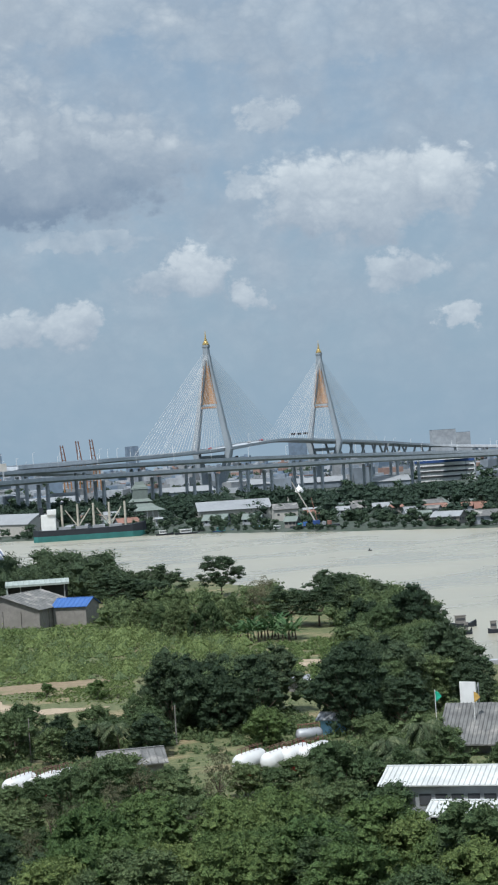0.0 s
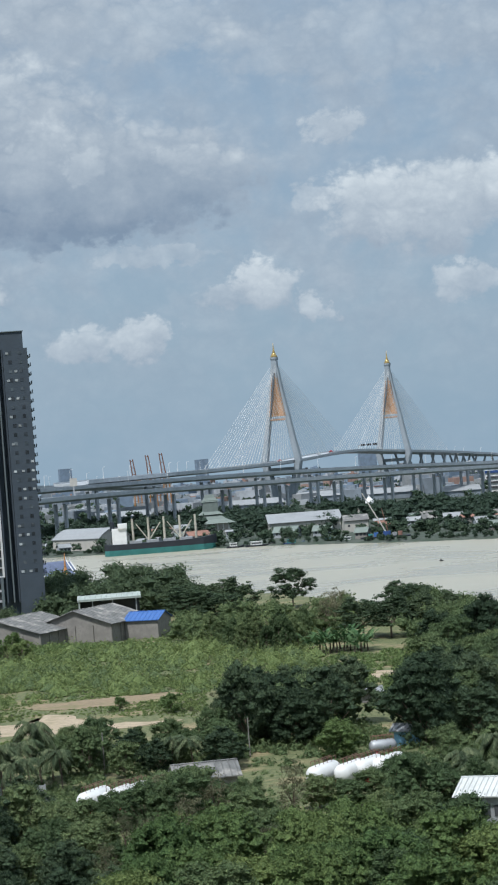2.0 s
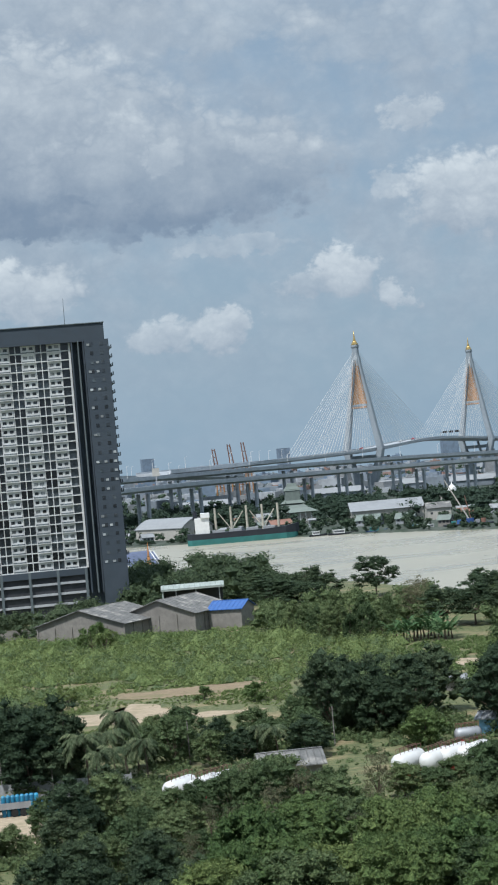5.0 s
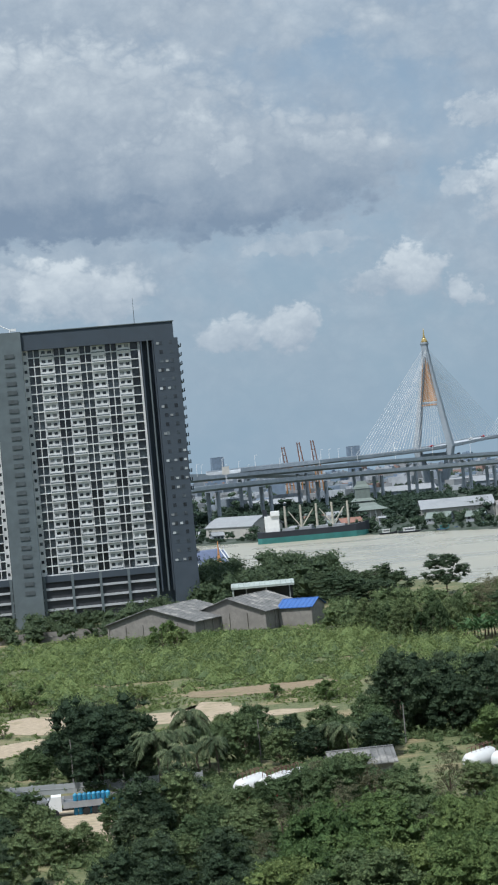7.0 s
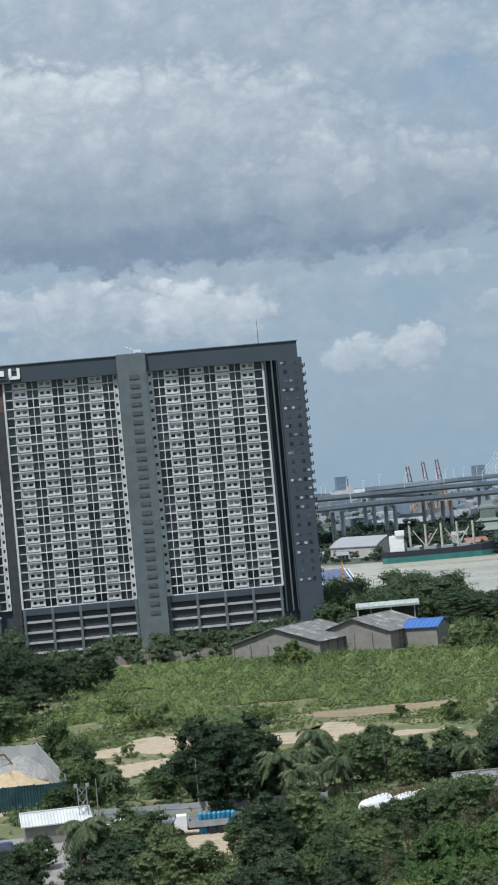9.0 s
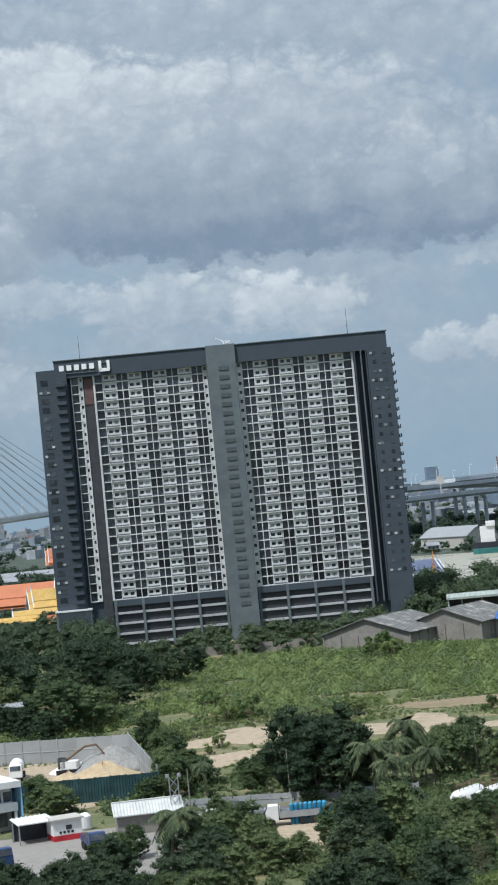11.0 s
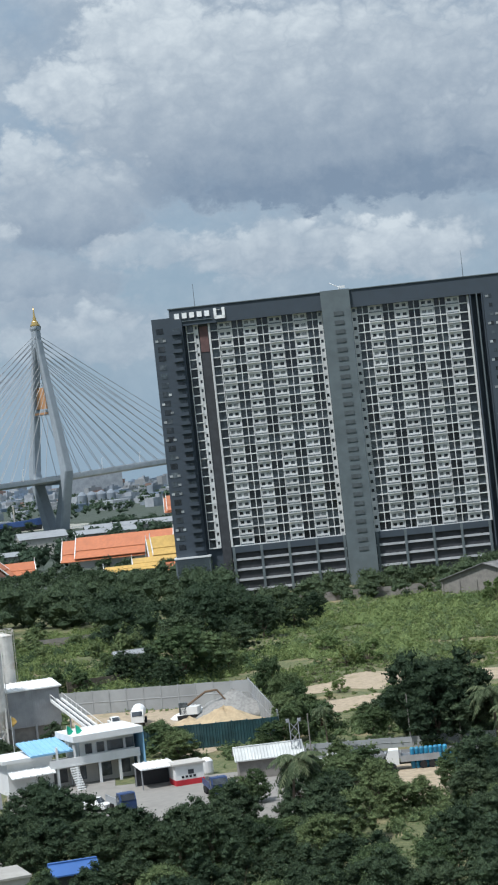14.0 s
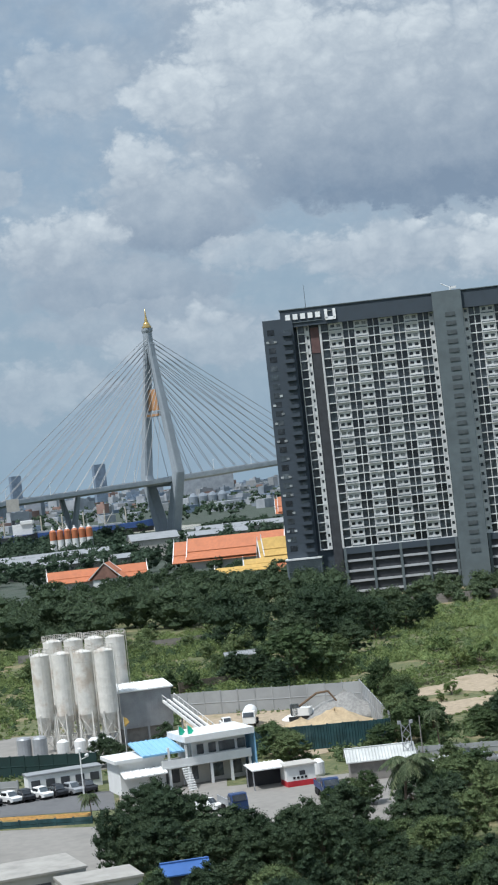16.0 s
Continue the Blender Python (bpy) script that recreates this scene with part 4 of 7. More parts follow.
CARBLACK = material("car_black", (0.02, 0.021, 0.024), 0.3)
BLUEDRUM = material("blue_plastic", (0.03, 0.20, 0.33), 0.45, per_piece=0.25)
REDPAINT = material("red_paint", (0.45, 0.03, 0.04), 0.5)
FLAGGREEN = material("flag_green", (0.02, 0.35, 0.22), 0.7)
ASPHALT = material("asphalt", (0.12, 0.12, 0.12), 0.9, vary=0.12, grain=1.0, stain=0.3, stain_size=6)
FLOWER = material("marigold_bed", (0.30, 0.16, 0.04), 0.9, vary=0.5, grain=0.5, stain=0.6, stain_size=2, second=(0.10, 0.12, 0.04))


# grey, pale and blue tones carry a bluish tint: distance haze put into the colour
HAZEGREY = material("city_grey", (0.20, 0.23, 0.26), 0.9, vary=0.15, grain=8, stain=0.4, stain_size=40)
HAZEPALE = material("city_pale", (0.33, 0.35, 0.37), 0.9, vary=0.15, grain=8, stain=0.4, stain_size=40)
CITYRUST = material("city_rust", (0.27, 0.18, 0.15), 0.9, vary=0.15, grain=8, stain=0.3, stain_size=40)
HAZEBLUE = material("city_blue_grey", (0.17, 0.22, 0.28), 0.9, vary=0.15, grain=8, stain=0.3, stain_size=40)


# ---- ground patches ----
PATCHES = []


def on_patch(az, d):
    """Whether a place lies on one of the sheets laid on the ground."""
    hit = False
    for pts in PATCHES:
        inside = False
        for (a0, d0), (a1, d1) in zip(pts, pts[1:] + pts[:1]):
            if (d0 > d) != (d1 > d) and az < a0 + (d - d0) * (a1 - a0) / (d1 - d0):
                inside = not inside
        hit = hit or inside
    return hit


def patch(name, mat, label, pts, z=0.06):
    """A thin sheet laid on the ground with a rough outline; pts: bearings and distances round it."""
    PATCHES.append(pts)
    outline = []
    ring_pts = [spot(a, d) for a, d in pts]
    for i, p in enumerate(ring_pts):
        q = ring_pts[(i + 1) % len(ring_pts)]
        n = max(1, int((q - p).length / 3.0))
        for j in range(n):
            w = p + (q - p) * (j / n)
            k = 2.0 if "dirt" in name else 0.0
            outline.append((w.x + k * noise.noise(w * 0.3), w.y + 2.5 * k * noise.noise(w * 0.25 + Vector((9, 0, 0)))))
    return solid(name, Mesh().prism(outline, -0.4, z), mat, label, kind="structure")


patch("dirt_track", SAND, "bare sandy dirt track and clearing", [(-15.4, 356), (-13.6, 352), (-11.0, 350), (-9.2, 350), (-7.4, 347), (-6.2, 346), (-4.8, 349), (-4.6, 354), (-6.0, 354), (-7.0, 357), (-7.7, 374), (-8.5, 377), (-8.6, 366), (-9.3, 366), (-11.0, 366), (-12.8, 376), (-14.0, 377), (-14.2, 369), (-15.4, 364)])
patch("dirt_clearing", SAND, "bare sandy dirt clearing", [(-15.6, 342), (-15.4, 326), (-13.6, 328), (-11.5, 333), (-11.2, 345), (-13.2, 347)])
patch("dirt_bank", SOIL, "brown bare soil bank among weeds", [(-8.8, 384), (-6.6, 382), (-4.4, 388), (-4.6, 398), (-7.0, 396), (-8.8, 394)])
patch("dirt_gap", SAND, "bare dirt gap beyond trees", [(1.0, 396), (1.9, 393), (2.0, 404), (1.1, 409)])
patch("yard_slab", YARD, "worn concrete yard", [(-21.0, 276), (-20.6, 224), (-14.6, 224), (-14.4, 262), (-17.0, 276)], 0.05)
patch("yard_apron", YARD, "worn concrete apron round a site office", [(-24.1, 292), (-24.0, 262), (-21.0, 248), (-20.9, 292)], 0.075)
patch("road", ASPHALT, "grey service road behind the trees", [(-17.0, 284), (-17.0, 277), (-8.5, 270), (-8.5, 278)], 0.09)
patch("dirt_yard", SAND, "pale dirt yard", [(-13.1, 268), (-13.1, 240), (-11.0, 240), (-11.0, 266)], 0.05)
patch("pit_floor", SAND, "sandy floor of a storage pit", [(-22.2, 361), (-16.9, 352), (-16.3, 306), (-18.7, 294), (-21.5, 322)], 0.05)
patch("car_park", ASPHALT, "asphalt car park", [(-29.0, 294), (-24.2, 284), (-24.2, 268), (-29.0, 276)], 0.05)
patch("lower_lot", YARD, "wide concrete lot", [(-29.0, 266), (-24.7, 256), (-24.2, 226), (-29.0, 228)], 0.05)
patch("flower_bed", FLOWER, "strip of orange flowering hedge", [(-29.0, 272), (-24.9, 264), (-24.9, 260.5), (-29.0, 268)], 0.7)
patch("silo_yard", YARD, "grey concrete silo yard", [(-28.0, 362), (-22.6, 352), (-21.6, 320), (-24.4, 306), (-28.5, 316)], 0.05)


# ---- walls and fences ----
def panel_wall(name, a, b, h, mat, label, gap=3.0, rib=0.0):
    """A wall of panels between posts from a to b (plan points)."""
    a, b = Vector((a[0], a[1], 0)), Vector((b[0], b[1], 0))
    ln = (b - a).length
    ang = math.degrees(math.atan2(b.y - a.y, b.x - a.x))
    w = thing(name, pose(a.x, a.y, 0, 0, 0, ang), label, "wall")
    n = max(1, round(ln / gap))
    g = ln / n
    if rib:
        n2 = int(g / rib)
        face = [(0.06 + (g - 0.12) * (i + k) / n2, -0.05 - dy) for i in range(n2) for k, dy in ((0, 0), (0.3, 0), (0.42, 0.09), (0.7, 0.09), (0.82, 0))]
        pm = Mesh().prism(face + [(g - 0.06, -0.05), (g - 0.06, 0.06), (0.06, 0.06)], -0.2, h)
    else:
        pm = Mesh().sweep([[Vector((0.06, y - 0.06, z)), Vector((g - 0.06, y - 0.06, z)), Vector((g - 0.06, 0.06, z)), Vector((0.06, 0.06, z))] for z, y in ((-0.2, 0), (h * 0.48, 0), (h * 0.49, -0.05), (h * 0.52, -0.05), (h * 0.53, 0), (h, 0))])
    pm = pm.data("panel", mat)
    post = Mesh().box(0, 0, -0.2, 0.2, 0.26, h + 0.35).data("post", mat)
    for i in range(n):
        part("panel", pm, mat, w, at=pose(i * g, 0, 0.03 * ((i * 7) % 3)))
        part("post", post, mat, w, at=pose(i * g, 0, 0))
    part("post", post, mat, w, at=pose(ln, 0, 0))
    return w


def xy(az, d):
    p = spot(az, d)
    return p.x, p.y


panel_wall("panel_wall", xy(-22.3, 362), xy(-16.8, 350), 4.2, PANEL, "tall grey panel wall round a storage pit", 3.2)
panel_wall("panel_wall", xy(-16.8, 350), xy(-16.05, 303), 4.4, PANEL, "tall grey panel wall round a storage pit", 3.2)
panel_wall("sheet_fence", xy(-21.0, 304), xy(-16.05, 301), 3.7, TEAL, "tall dark teal sheet-metal fence", 2.4, 0.4)
panel_wall("sheet_fence", xy(-29.0, 316), xy(-24.6, 303), 3.2, GREENMESH, "dark green mesh fence beside the silos", 2.4)
panel_wall("boundary_wall", xy(-29.0, 297), xy(-26.9, 292.5), 1.9, PANEL, "low pale boundary wall by parked cars", 3.0)
panel_wall("boundary_wall", xy(-17.5, 565), xy(-10.6, 556), 2.6, BLOCK, "grey block boundary wall at the field's edge", 4.0)
panel_wall("boundary_wall", xy(-26.5, 512), xy(-20.0, 512), 2.0, BLOCK, "grey block boundary wall among trees", 4.0)
panel_wall("slat_fence", xy(-22.0, 395), xy(-18.6, 405), 2.6, material("brown_fence", (0.13, 0.11, 0.085), 0.9), "weathered brown fence in the scrub", 2.5)
panel_wall("boundary_wall", xy(-16.5, 286), xy(-8.6, 281), 1.4, PANEL, "low grey wall along the service road", 3.0)


# ---- buildings ----
def roof_sheet(m, x0, y0, z0, x1, y1, z1, t=0.15, ribs=0):
    """A sloping slab: from the eave line y0, z0 to the ridge y1, z1, between x0 and x1; with raised ribs."""
    prof = [(x1, 0.0), (x0, 0.0)]
    if ribs:
        g = (x1 - x0) / ribs
        for i in range(ribs):
            prof += [(x0 + g * i, t), (x0 + g * (i + 0.38), t), (x0 + g * (i + 0.5), t + 0.14), (x0 + g * (i + 0.62), t)]
    else:
        prof.append((x0, t))
    prof.append((x1, t))
    return m.sweep([[Vector((x, y, z + dz)) for x, dz in prof] for y, z in ((y0, z0), (y1, z1))])


def shed(name, m, w, d, he, hr, wall, roof, label, ribs=0, wins=0, cols=0, over=0.6, axis="x", storeys=1, door=False, category="shed"):
    """A gabled building, ridge along x (or y), with wall, two roof slopes, windows, pilasters and a door."""
    if axis == "y":
        m = m @ pose(0, 0, 0, 0, 0, 90)
        w, d = d, w
    b = thing(name, m, label, category)
    wm2 = Mesh()
    hx, hy = w / 2, d / 2
    wm2.add([(-hx, -hy, -0.5), (hx, -hy, -0.5), (hx, hy, -0.5), (-hx, hy, -0.5), (-hx, -hy, he), (hx, -hy, he), (hx, hy, he), (-hx, hy, he), (-hx, 0, hr), (hx, 0, hr)],
            [(0, 1, 5, 4), (2, 3, 7, 6), (1, 2, 6, 9, 5), (3, 0, 4, 8, 7), (4, 5, 9, 8), (6, 7, 8, 9), (3, 2, 1, 0)])
    body = part("wall", wm2, wall, b)
    s = (hr - he) / hy
    for sg in (-1, 1):
        part("roof_slope", roof_sheet(Mesh(), -hx - over, sg * (hy + over), he - s * over + 0.04, hx + over, 0, hr + 0.04, 0.15, ribs), roof, b)
    part("ridge_cap", Mesh().box(0, 0, hr + 0.12, w + 2 * over, 0.5, 0.12), roof, b)
    wn = Mesh().box(0, 0, 0, 1.4, 0.1, 1.3).data("window", SHADE)
    for k in range(storeys):
        for i in range(wins):
            x = -hx + w * (i + 0.5) / wins
            part("window", wn, SHADE, body, at=pose(x, -hy - 0.03, he * (k + 0.45) / storeys))
            part("window", wn, SHADE, body, at=pose(hx + 0.03, -hy + d * (i + 0.5) / wins, he * (k + 0.45) / storeys, 0, 0, 90))
    for i in range(cols + 1 if cols else 0):
        part("pilaster", Mesh().box(-hx + w * i / cols, -hy - 0.1, -0.3, 0.4, 0.35, he), wall, b)
        part("pilaster", Mesh().box(hx + 0.1, -hy + d * i / cols, -0.3, 0.35, 0.4, he), wall, b)
        part("pilaster", Mesh().box(-hx - 0.1, -hy + d * i / cols, -0.3, 0.35, 0.4, he), wall, b)
    if door:
        part("door", Mesh().box(0, -hy - 0.06, 0, 3.2, 0.2, min(he - 0.6, 3.6)), SHADE, b)
    return b


def flat_block(name, m, w, d, h, wall, roof, label, wins=0, storeys=1, category="building"):
    """A flat-roofed block with a parapet and rows of windows."""
    b = thing(name, m, label, category)
    body = part("wall", Mesh().box(0, 0, -0.5, w, d, h + 0.5, bevel=0.05), wall, b)
    part("roof", Mesh().box(0, 0, h, w + 0.3, d + 0.3, 0.25), roof, b)
    wn = Mesh().box(0, 0, 0, w / max(1, wins) * 0.6, max(0.12, h * 0.02), h / storeys * 0.42).data("window", SHADE)
    for k in range(storeys):
        for i in range(wins):
            part("window", wn, SHADE, body, at=pose(-w / 2 + w * (i + 0.5) / wins, -d / 2 - 0.03, h * (k + 0.35) / storeys))
    return b


# twin gabled sheds at the field's edge
shed("storage_shed", pose(-84.5, 533, 0, 0, 0, -22), 27, 24, 4.4, 8.2, BLOCK, OLDROOF, "old block shed with weathered grey sheet roof", 16, 0, 5, 0.8, "y", door=False)
shed("storage_shed", pose(-64.5, 538, 0, 0, 0, -22), 22, 22, 5.2, 8.8, BLOCK, OLDROOF, "old block shed with weathered grey sheet roof", 14, 0, 4, 0.8, "y", door=True)
shed("lean_to", pose(-49.5, 534, 0, 0, 0, -16), 9.5, 10, 5.0, 6.9, BLOCK, BLUEROOF, "small shed with a bright blue sheet roof", 8, 0, 0, 0.5)
flat_block("gate_house", pose(-46.2, 541, 0, 0, 0, 5), 3.0, 3.0, 5.2, CREAM, PALEROOF, "small pale tower beside a blue roof", 1, 1)


def build_canopy():
    c = thing("canopy", pose(-66, 592, 0, 0, 0, 6), "long flat pale green canopy roof on posts", "canopy")
    part("roof", roof_sheet(Mesh(), -9.5, -4, 7.4, 9.5, 4, 8.2, 0.6, 12), material("pale_green_sheet", (0.31, 0.35, 0.32), 0.6), c)
    part("end_wall", Mesh().box(-9.0, 0, 0, 0.4, 7.5, 7.8), material("pale_green_wall", (0.36, 0.41, 0.38), 0.7), c)
    for x in (-5, 1, 8):
        part("post", Mesh().box(x, -3, 0, 0.3, 0.3, 7.6), STEEL, c)
    # near-black wall, painting the shade under the canopy
    part("back_wall", Mesh().box(0, 3.5, 0, 18, 0.2, 7.2), SHADE, c)


build_canopy()


# ---- batching plant ----
def build_silo(r, z0, z1, label):
    s = thing("silo", Matrix.Identity(4), label, "silo", "cement silos")
    prof = [(0.35, z0 - 3.6), (0.45, z0 - 3.4), (r, z0)]
    n = 7
    for i in range(n):
        za, zb = z0 + (z1 - z0) * i / n, z0 + (z1 - z0) * (i + 1) / n
        prof += [(r, za + 0.06), (r, zb - 0.06), (r + 0.03, zb - 0.03), (r, zb)]
    prof += [(r * 0.97, z1 + 0.08), (0.4, z1 + 0.5)]
    part("shell", Mesh().lathe(0, 0, prof, 22), RUSTWHITE, s)
    rail = Mesh()
    for i in range(14):
        a, b = 2 * math.pi * i / 14, 2 * math.pi * (i + 1) / 14
        p, q = Vector((math.cos(a), math.sin(a), 0)) * r * 1.04, Vector((math.cos(b), math.sin(b), 0)) * r * 1.04
        for h in (0.55, 1.1):
            rail.rod(p + Vector((0, 0, z1 + h)), q + Vector((0, 0, z1 + h)), 0.045, None, 4)
        rail.rod(p + Vector((0, 0, z1)), p + Vector((0, 0, z1 + 1.1)), 0.045, None, 4)
    part("guard_rail", rail, RUSTWHITE, s, "thin round guard rail")
    ld = Mesh().box(-0.25, -r - 0.25, z0 - 2, 0.06, 0.06, z1 - z0 + 3).box(0.25, -r - 0.25, z0 - 2, 0.06, 0.06, z1 - z0 + 3)
    for i in range(int((z1 - z0 + 2) / 0.6)):
        ld.box(0, -r - 0.25, z0 - 1.8 + 0.6 * i, 0.5, 0.05, 0.05)
    part("ladder", ld, RUSTWHITE, s)
    for sx in (-1, 1):
        for sy in (-1, 1):
            part("leg", Mesh().box(sx * r * 0.72, sy * r * 0.72, -0.2, 0.26, 0.26, z0 + 0.6), RUSTWHITE, s)
    k = r * 0.72
    for a, b in (((-k, -k), (k, -k)), ((k, -k), (k, k)), ((k, k), (-k, k)), ((-k, k), (-k, -k))):
        for h0, h1 in ((0.3, z0 * 0.45), (z0 * 0.45, z0 - 0.2)):
            part("brace", Mesh().rod((*a, h0), (*b, h1), 0.07, None, 4), RUSTWHITE, s)
            part("brace", Mesh().rod((*b, h0), (*a, h1), 0.07, None, 4), RUSTWHITE, s)
        part("brace", Mesh().rod((*a, z0 * 0.45), (*b, z0 * 0.45), 0.08, None, 4), RUSTWHITE, s)
    return s


first = build_silo(1.65, 6.4, 17.4, "tall white cement silo on braced steel legs, rust-streaked")
first.matrix_basis = facing(-25.5, 345, 0, 20)
for i in range(1, 4):
    copy_thing(first, facing(-25.5 + 0.6 * i, 345 - 1.2 * i, 0, 20 + 25 * i))
second = build_silo(1.6, 6.0, 16.2, "tall white cement silo on braced steel legs, rust-streaked")
second.matrix_basis = facing(-25.9, 334, 0, 10)
for i in range(1, 4):
    copy_thing(second, facing(-25.9 + 0.61 * i, 334 - 1.2 * i, 0, 10 + 30 * i))


def build_hopper():
    h = thing("hopper_house", facing(-23.1, 336, -0.7, 12), "grey corrugated hopper house with white roof", "plant building")
    box = Mesh().box(0, 0, 3.2, 8.8, 6.0, 6.2)
    for i in range(22):
        box.box(-4.2 + i * 0.4, -3.04, 3.2, 0.16, 0.1, 6.2)
    part("cladding", box, STEEL, h)
    part("roof", roof_sheet(Mesh(), -4.8, -3.5, 9.3, 4.8, 3.4, 10.0, 0.2, 10), WHITE, h)
    part("base_wall", Mesh().box(0, 0.2, 0, 8.4, 5.4, 3.2), BLOCK, h)
    for x in (-4, 0, 4):
        part("column", Mesh().box(x, -2.9, 0, 0.35, 0.35, 3.3), STEEL, h)
    c = thing("conveyor", Matrix.Identity(4), "white inclined conveyor bridge with rails", "conveyor")
    a0, b0 = spot(-22.35, 333, 6.2), spot(-21.2, 322, 1.2)
    d = (b0 - a0)
    s = Vector((-d.y, d.x, 0)).normalized()
    for o in (-1.0, 0.0, 1.0):
        m = Mesh()
        m.sweep([[p + s * (o - 0.14), p + s * (o + 0.14), p + s * (o + 0.14) + Vector((0, 0, 0.45)), p + s * (o - 0.14) + Vector((0, 0, 0.45))] for p in (a0, b0)])
        part("beam", m, WHITE, c)
    part("belt", Mesh().sweep([[p - s * 0.9, p + s * 0.9, p + s * 0.9 + Vector((0, 0, 0.1)), p - s * 0.9 + Vector((0, 0, 0.1))] for p in (a0, b0)]), SHADE, c)
    rl = Mesh()
    for o in (-1.15, 1.15):
        rl.rod(a0 + s * o + Vector((0, 0, 1.3)), b0 + s * o + Vector((0, 0, 1.3)), 0.05, None, 4)
        for i in range(10):
            p = a0 + d * (i / 9) + s * o
            rl.rod(p, p + Vector((0, 0, 1.3)), 0.04, None, 4)
    part("hand_rail", rl, WHITE, c)
    for t in (0.3, 0.7):
        p = a0 + d * t
        part("trestle", Mesh().rod((p.x, p.y, 0), p, 0.15), STEEL, c)


build_hopper()
for i, (a, d) in enumerate(((-26.6, 326), (-26.15, 325))):
    t = thing("small_tank", facing(a, d), "small grey upright storage tank", "tank")
    part("shell", Mesh().lathe(0, 0, [(1.2, 0), (1.2, 3.6), (1.0, 3.9), (0.2, 4.1)], 16), STEEL, t, smooth=False)
for i, a in enumerate((-25.5, -25.0, -24.6, -24.2)):
    t = thing("low_tank", facing(a, 328 - i), "low white process tank under the silos", "tank")
    part("shell", Mesh().lathe(0, 0, [(0.9, 0.0), (1.0, 0.5), (1.0, 2.2), (0.5, 2.6)], 14), WHITE, t)


def build_office():
    o = thing("office", facing(-22.25, 283, 0, 17), "white two-storey site office with blue roof edge and balcony", "office building")
    L = 19.0
    part("ground_floor", Mesh().box(3.2, 1.2, 0, 12.6, 6.0, 3.2), CREAM, o)
    part("upper_floor", Mesh().box(5.4, 0.8, 3.3, 8.2, 6.8, 3.0), WHITE, o)
    part("balcony_slab", Mesh().box(3.0, -3.0, 3.0, 13.4, 2.4, 0.3), WHITE, o)
    part("balcony_parapet", Mesh().box(3.0, -4.1, 3.3, 13.4, 0.14, 0.9), WHITE, o)
    part("upper_roof", Mesh().box(5.0, -0.6, 6.3, 10.4, 8.4, 0.9), WHITE, o, "thick white roof fascia")
    part("blue_return", Mesh().box(10.22, -0.6, 0.4, 0.12, 8.2, 6.6), PALEBLUE, o, "pale blue painted end wall")
    part("mid_roof", roof_sheet(Mesh(), -6.2, -3.6, 5.0, 0.0, 3.4, 6.2, 0.25, 8), PALEBLUE, o, "pale blue sheet roof")
    part("left_wing", Mesh().box(-6.2, 0.6, 0, 6.6, 6.6, 4.6), WHITE, o)
    part("left_roof", Mesh().box(-6.6, 0.4, 4.6, 7.4, 7.6, 0.5), WHITE, o)
    part("awning", roof_sheet(Mesh(), -9.6, -5.0, 2.6, -3.2, -2.9, 3.4, 0.15, 6), WHITE, o)
    for x in (-2.6, 0.2, 3.6, 6.6, 9.4):
        part("column", Mesh().box(x, -3.9, 0, 0.35, 0.35, 3.1), WHITE, o)
    for x in (-2.4, 0.2):
        part("column", Mesh().box(x, -3.5, 3.3, 0.3, 0.3, 2.6), WHITE, o)
    for x, w in ((2.6, 1.0), (4.4, 1.1), (6.6, 2.4), (8.8, 1.2)):
        part("window", Mesh().box(x, -2.62, 4.2, w, 0.08, 1.4), GLASSY, o)
    for x, w in ((-1.6, 2.0), (1.4, 1.6), (5.0, 2.0), (8.0, 1.6)):
        part("window", Mesh().box(x, -1.84, 0.6, w, 0.08, 1.9), GLASSY, o)
    st = Mesh()
    for i in range(10):
        st.box(-0.4, -4.6 - 0.28 * i, 3.0 - 0.3 * (i + 1), 1.2, 0.3, 0.16)
    part("stair", st, WHITE, o)
    k = thing("guard_house", facing(-19.1, 271, 0, 14), "small white guard house with red base band", "hut")
    part("wall", Mesh().box(1.2, 0, 0, 4.0, 3.4, 2.8), WHITE, k)
    part("base_band", Mesh().box(1.2, 0, 0, 4.06, 3.46, 0.8), REDPAINT, k, "red painted base band")
    part("roof", Mesh().box(1.2, 0, 2.8, 4.6, 4.0, 0.22), CREAM, k)
    part("window", Mesh().box(1.4, -1.72, 1.5, 0.8, 0.06, 0.6), SHADE, k)
    for i in range(4):
        part("sign_bar", Mesh().box(0.2 + i * 0.55, -1.73, 1.05, 0.35, 0.05, 0.3), CARBLACK, k)
    p = thing("car_port", facing(-19.75, 272, 0, 14), "dark open carport with a white sheet roof", "carport")
    part("roof", roof_sheet(Mesh(), -2.6, -2.4, 2.7, 2.6, 2.2, 3.0, 0.15, 8), WHITE, p)
    # near-black wall, painting the shade inside the carport
    part("back_wall", Mesh().box(0, 1.8, 0, 5.0, 0.15, 2.7), SHADE, p)
    for x in (-2.4, 2.4):
        for y in (-2.0, 1.6):
            part("post", Mesh().box(x, y, 0, 0.15, 0.15, 2.7), STEEL, p)
    return o


build_office()
for a, d in ((-18.55, 277), (-18.25, 277)):
    t = thing("water_tank", facing(a, d), "small white water tank", "tank")
    part("shell", Mesh().lathe(0, 0, [(0.8, 0), (0.9, 0.3), (0.9, 1.9), (0.5, 2.3), (0.15, 2.4)], 14), WHITE, t)


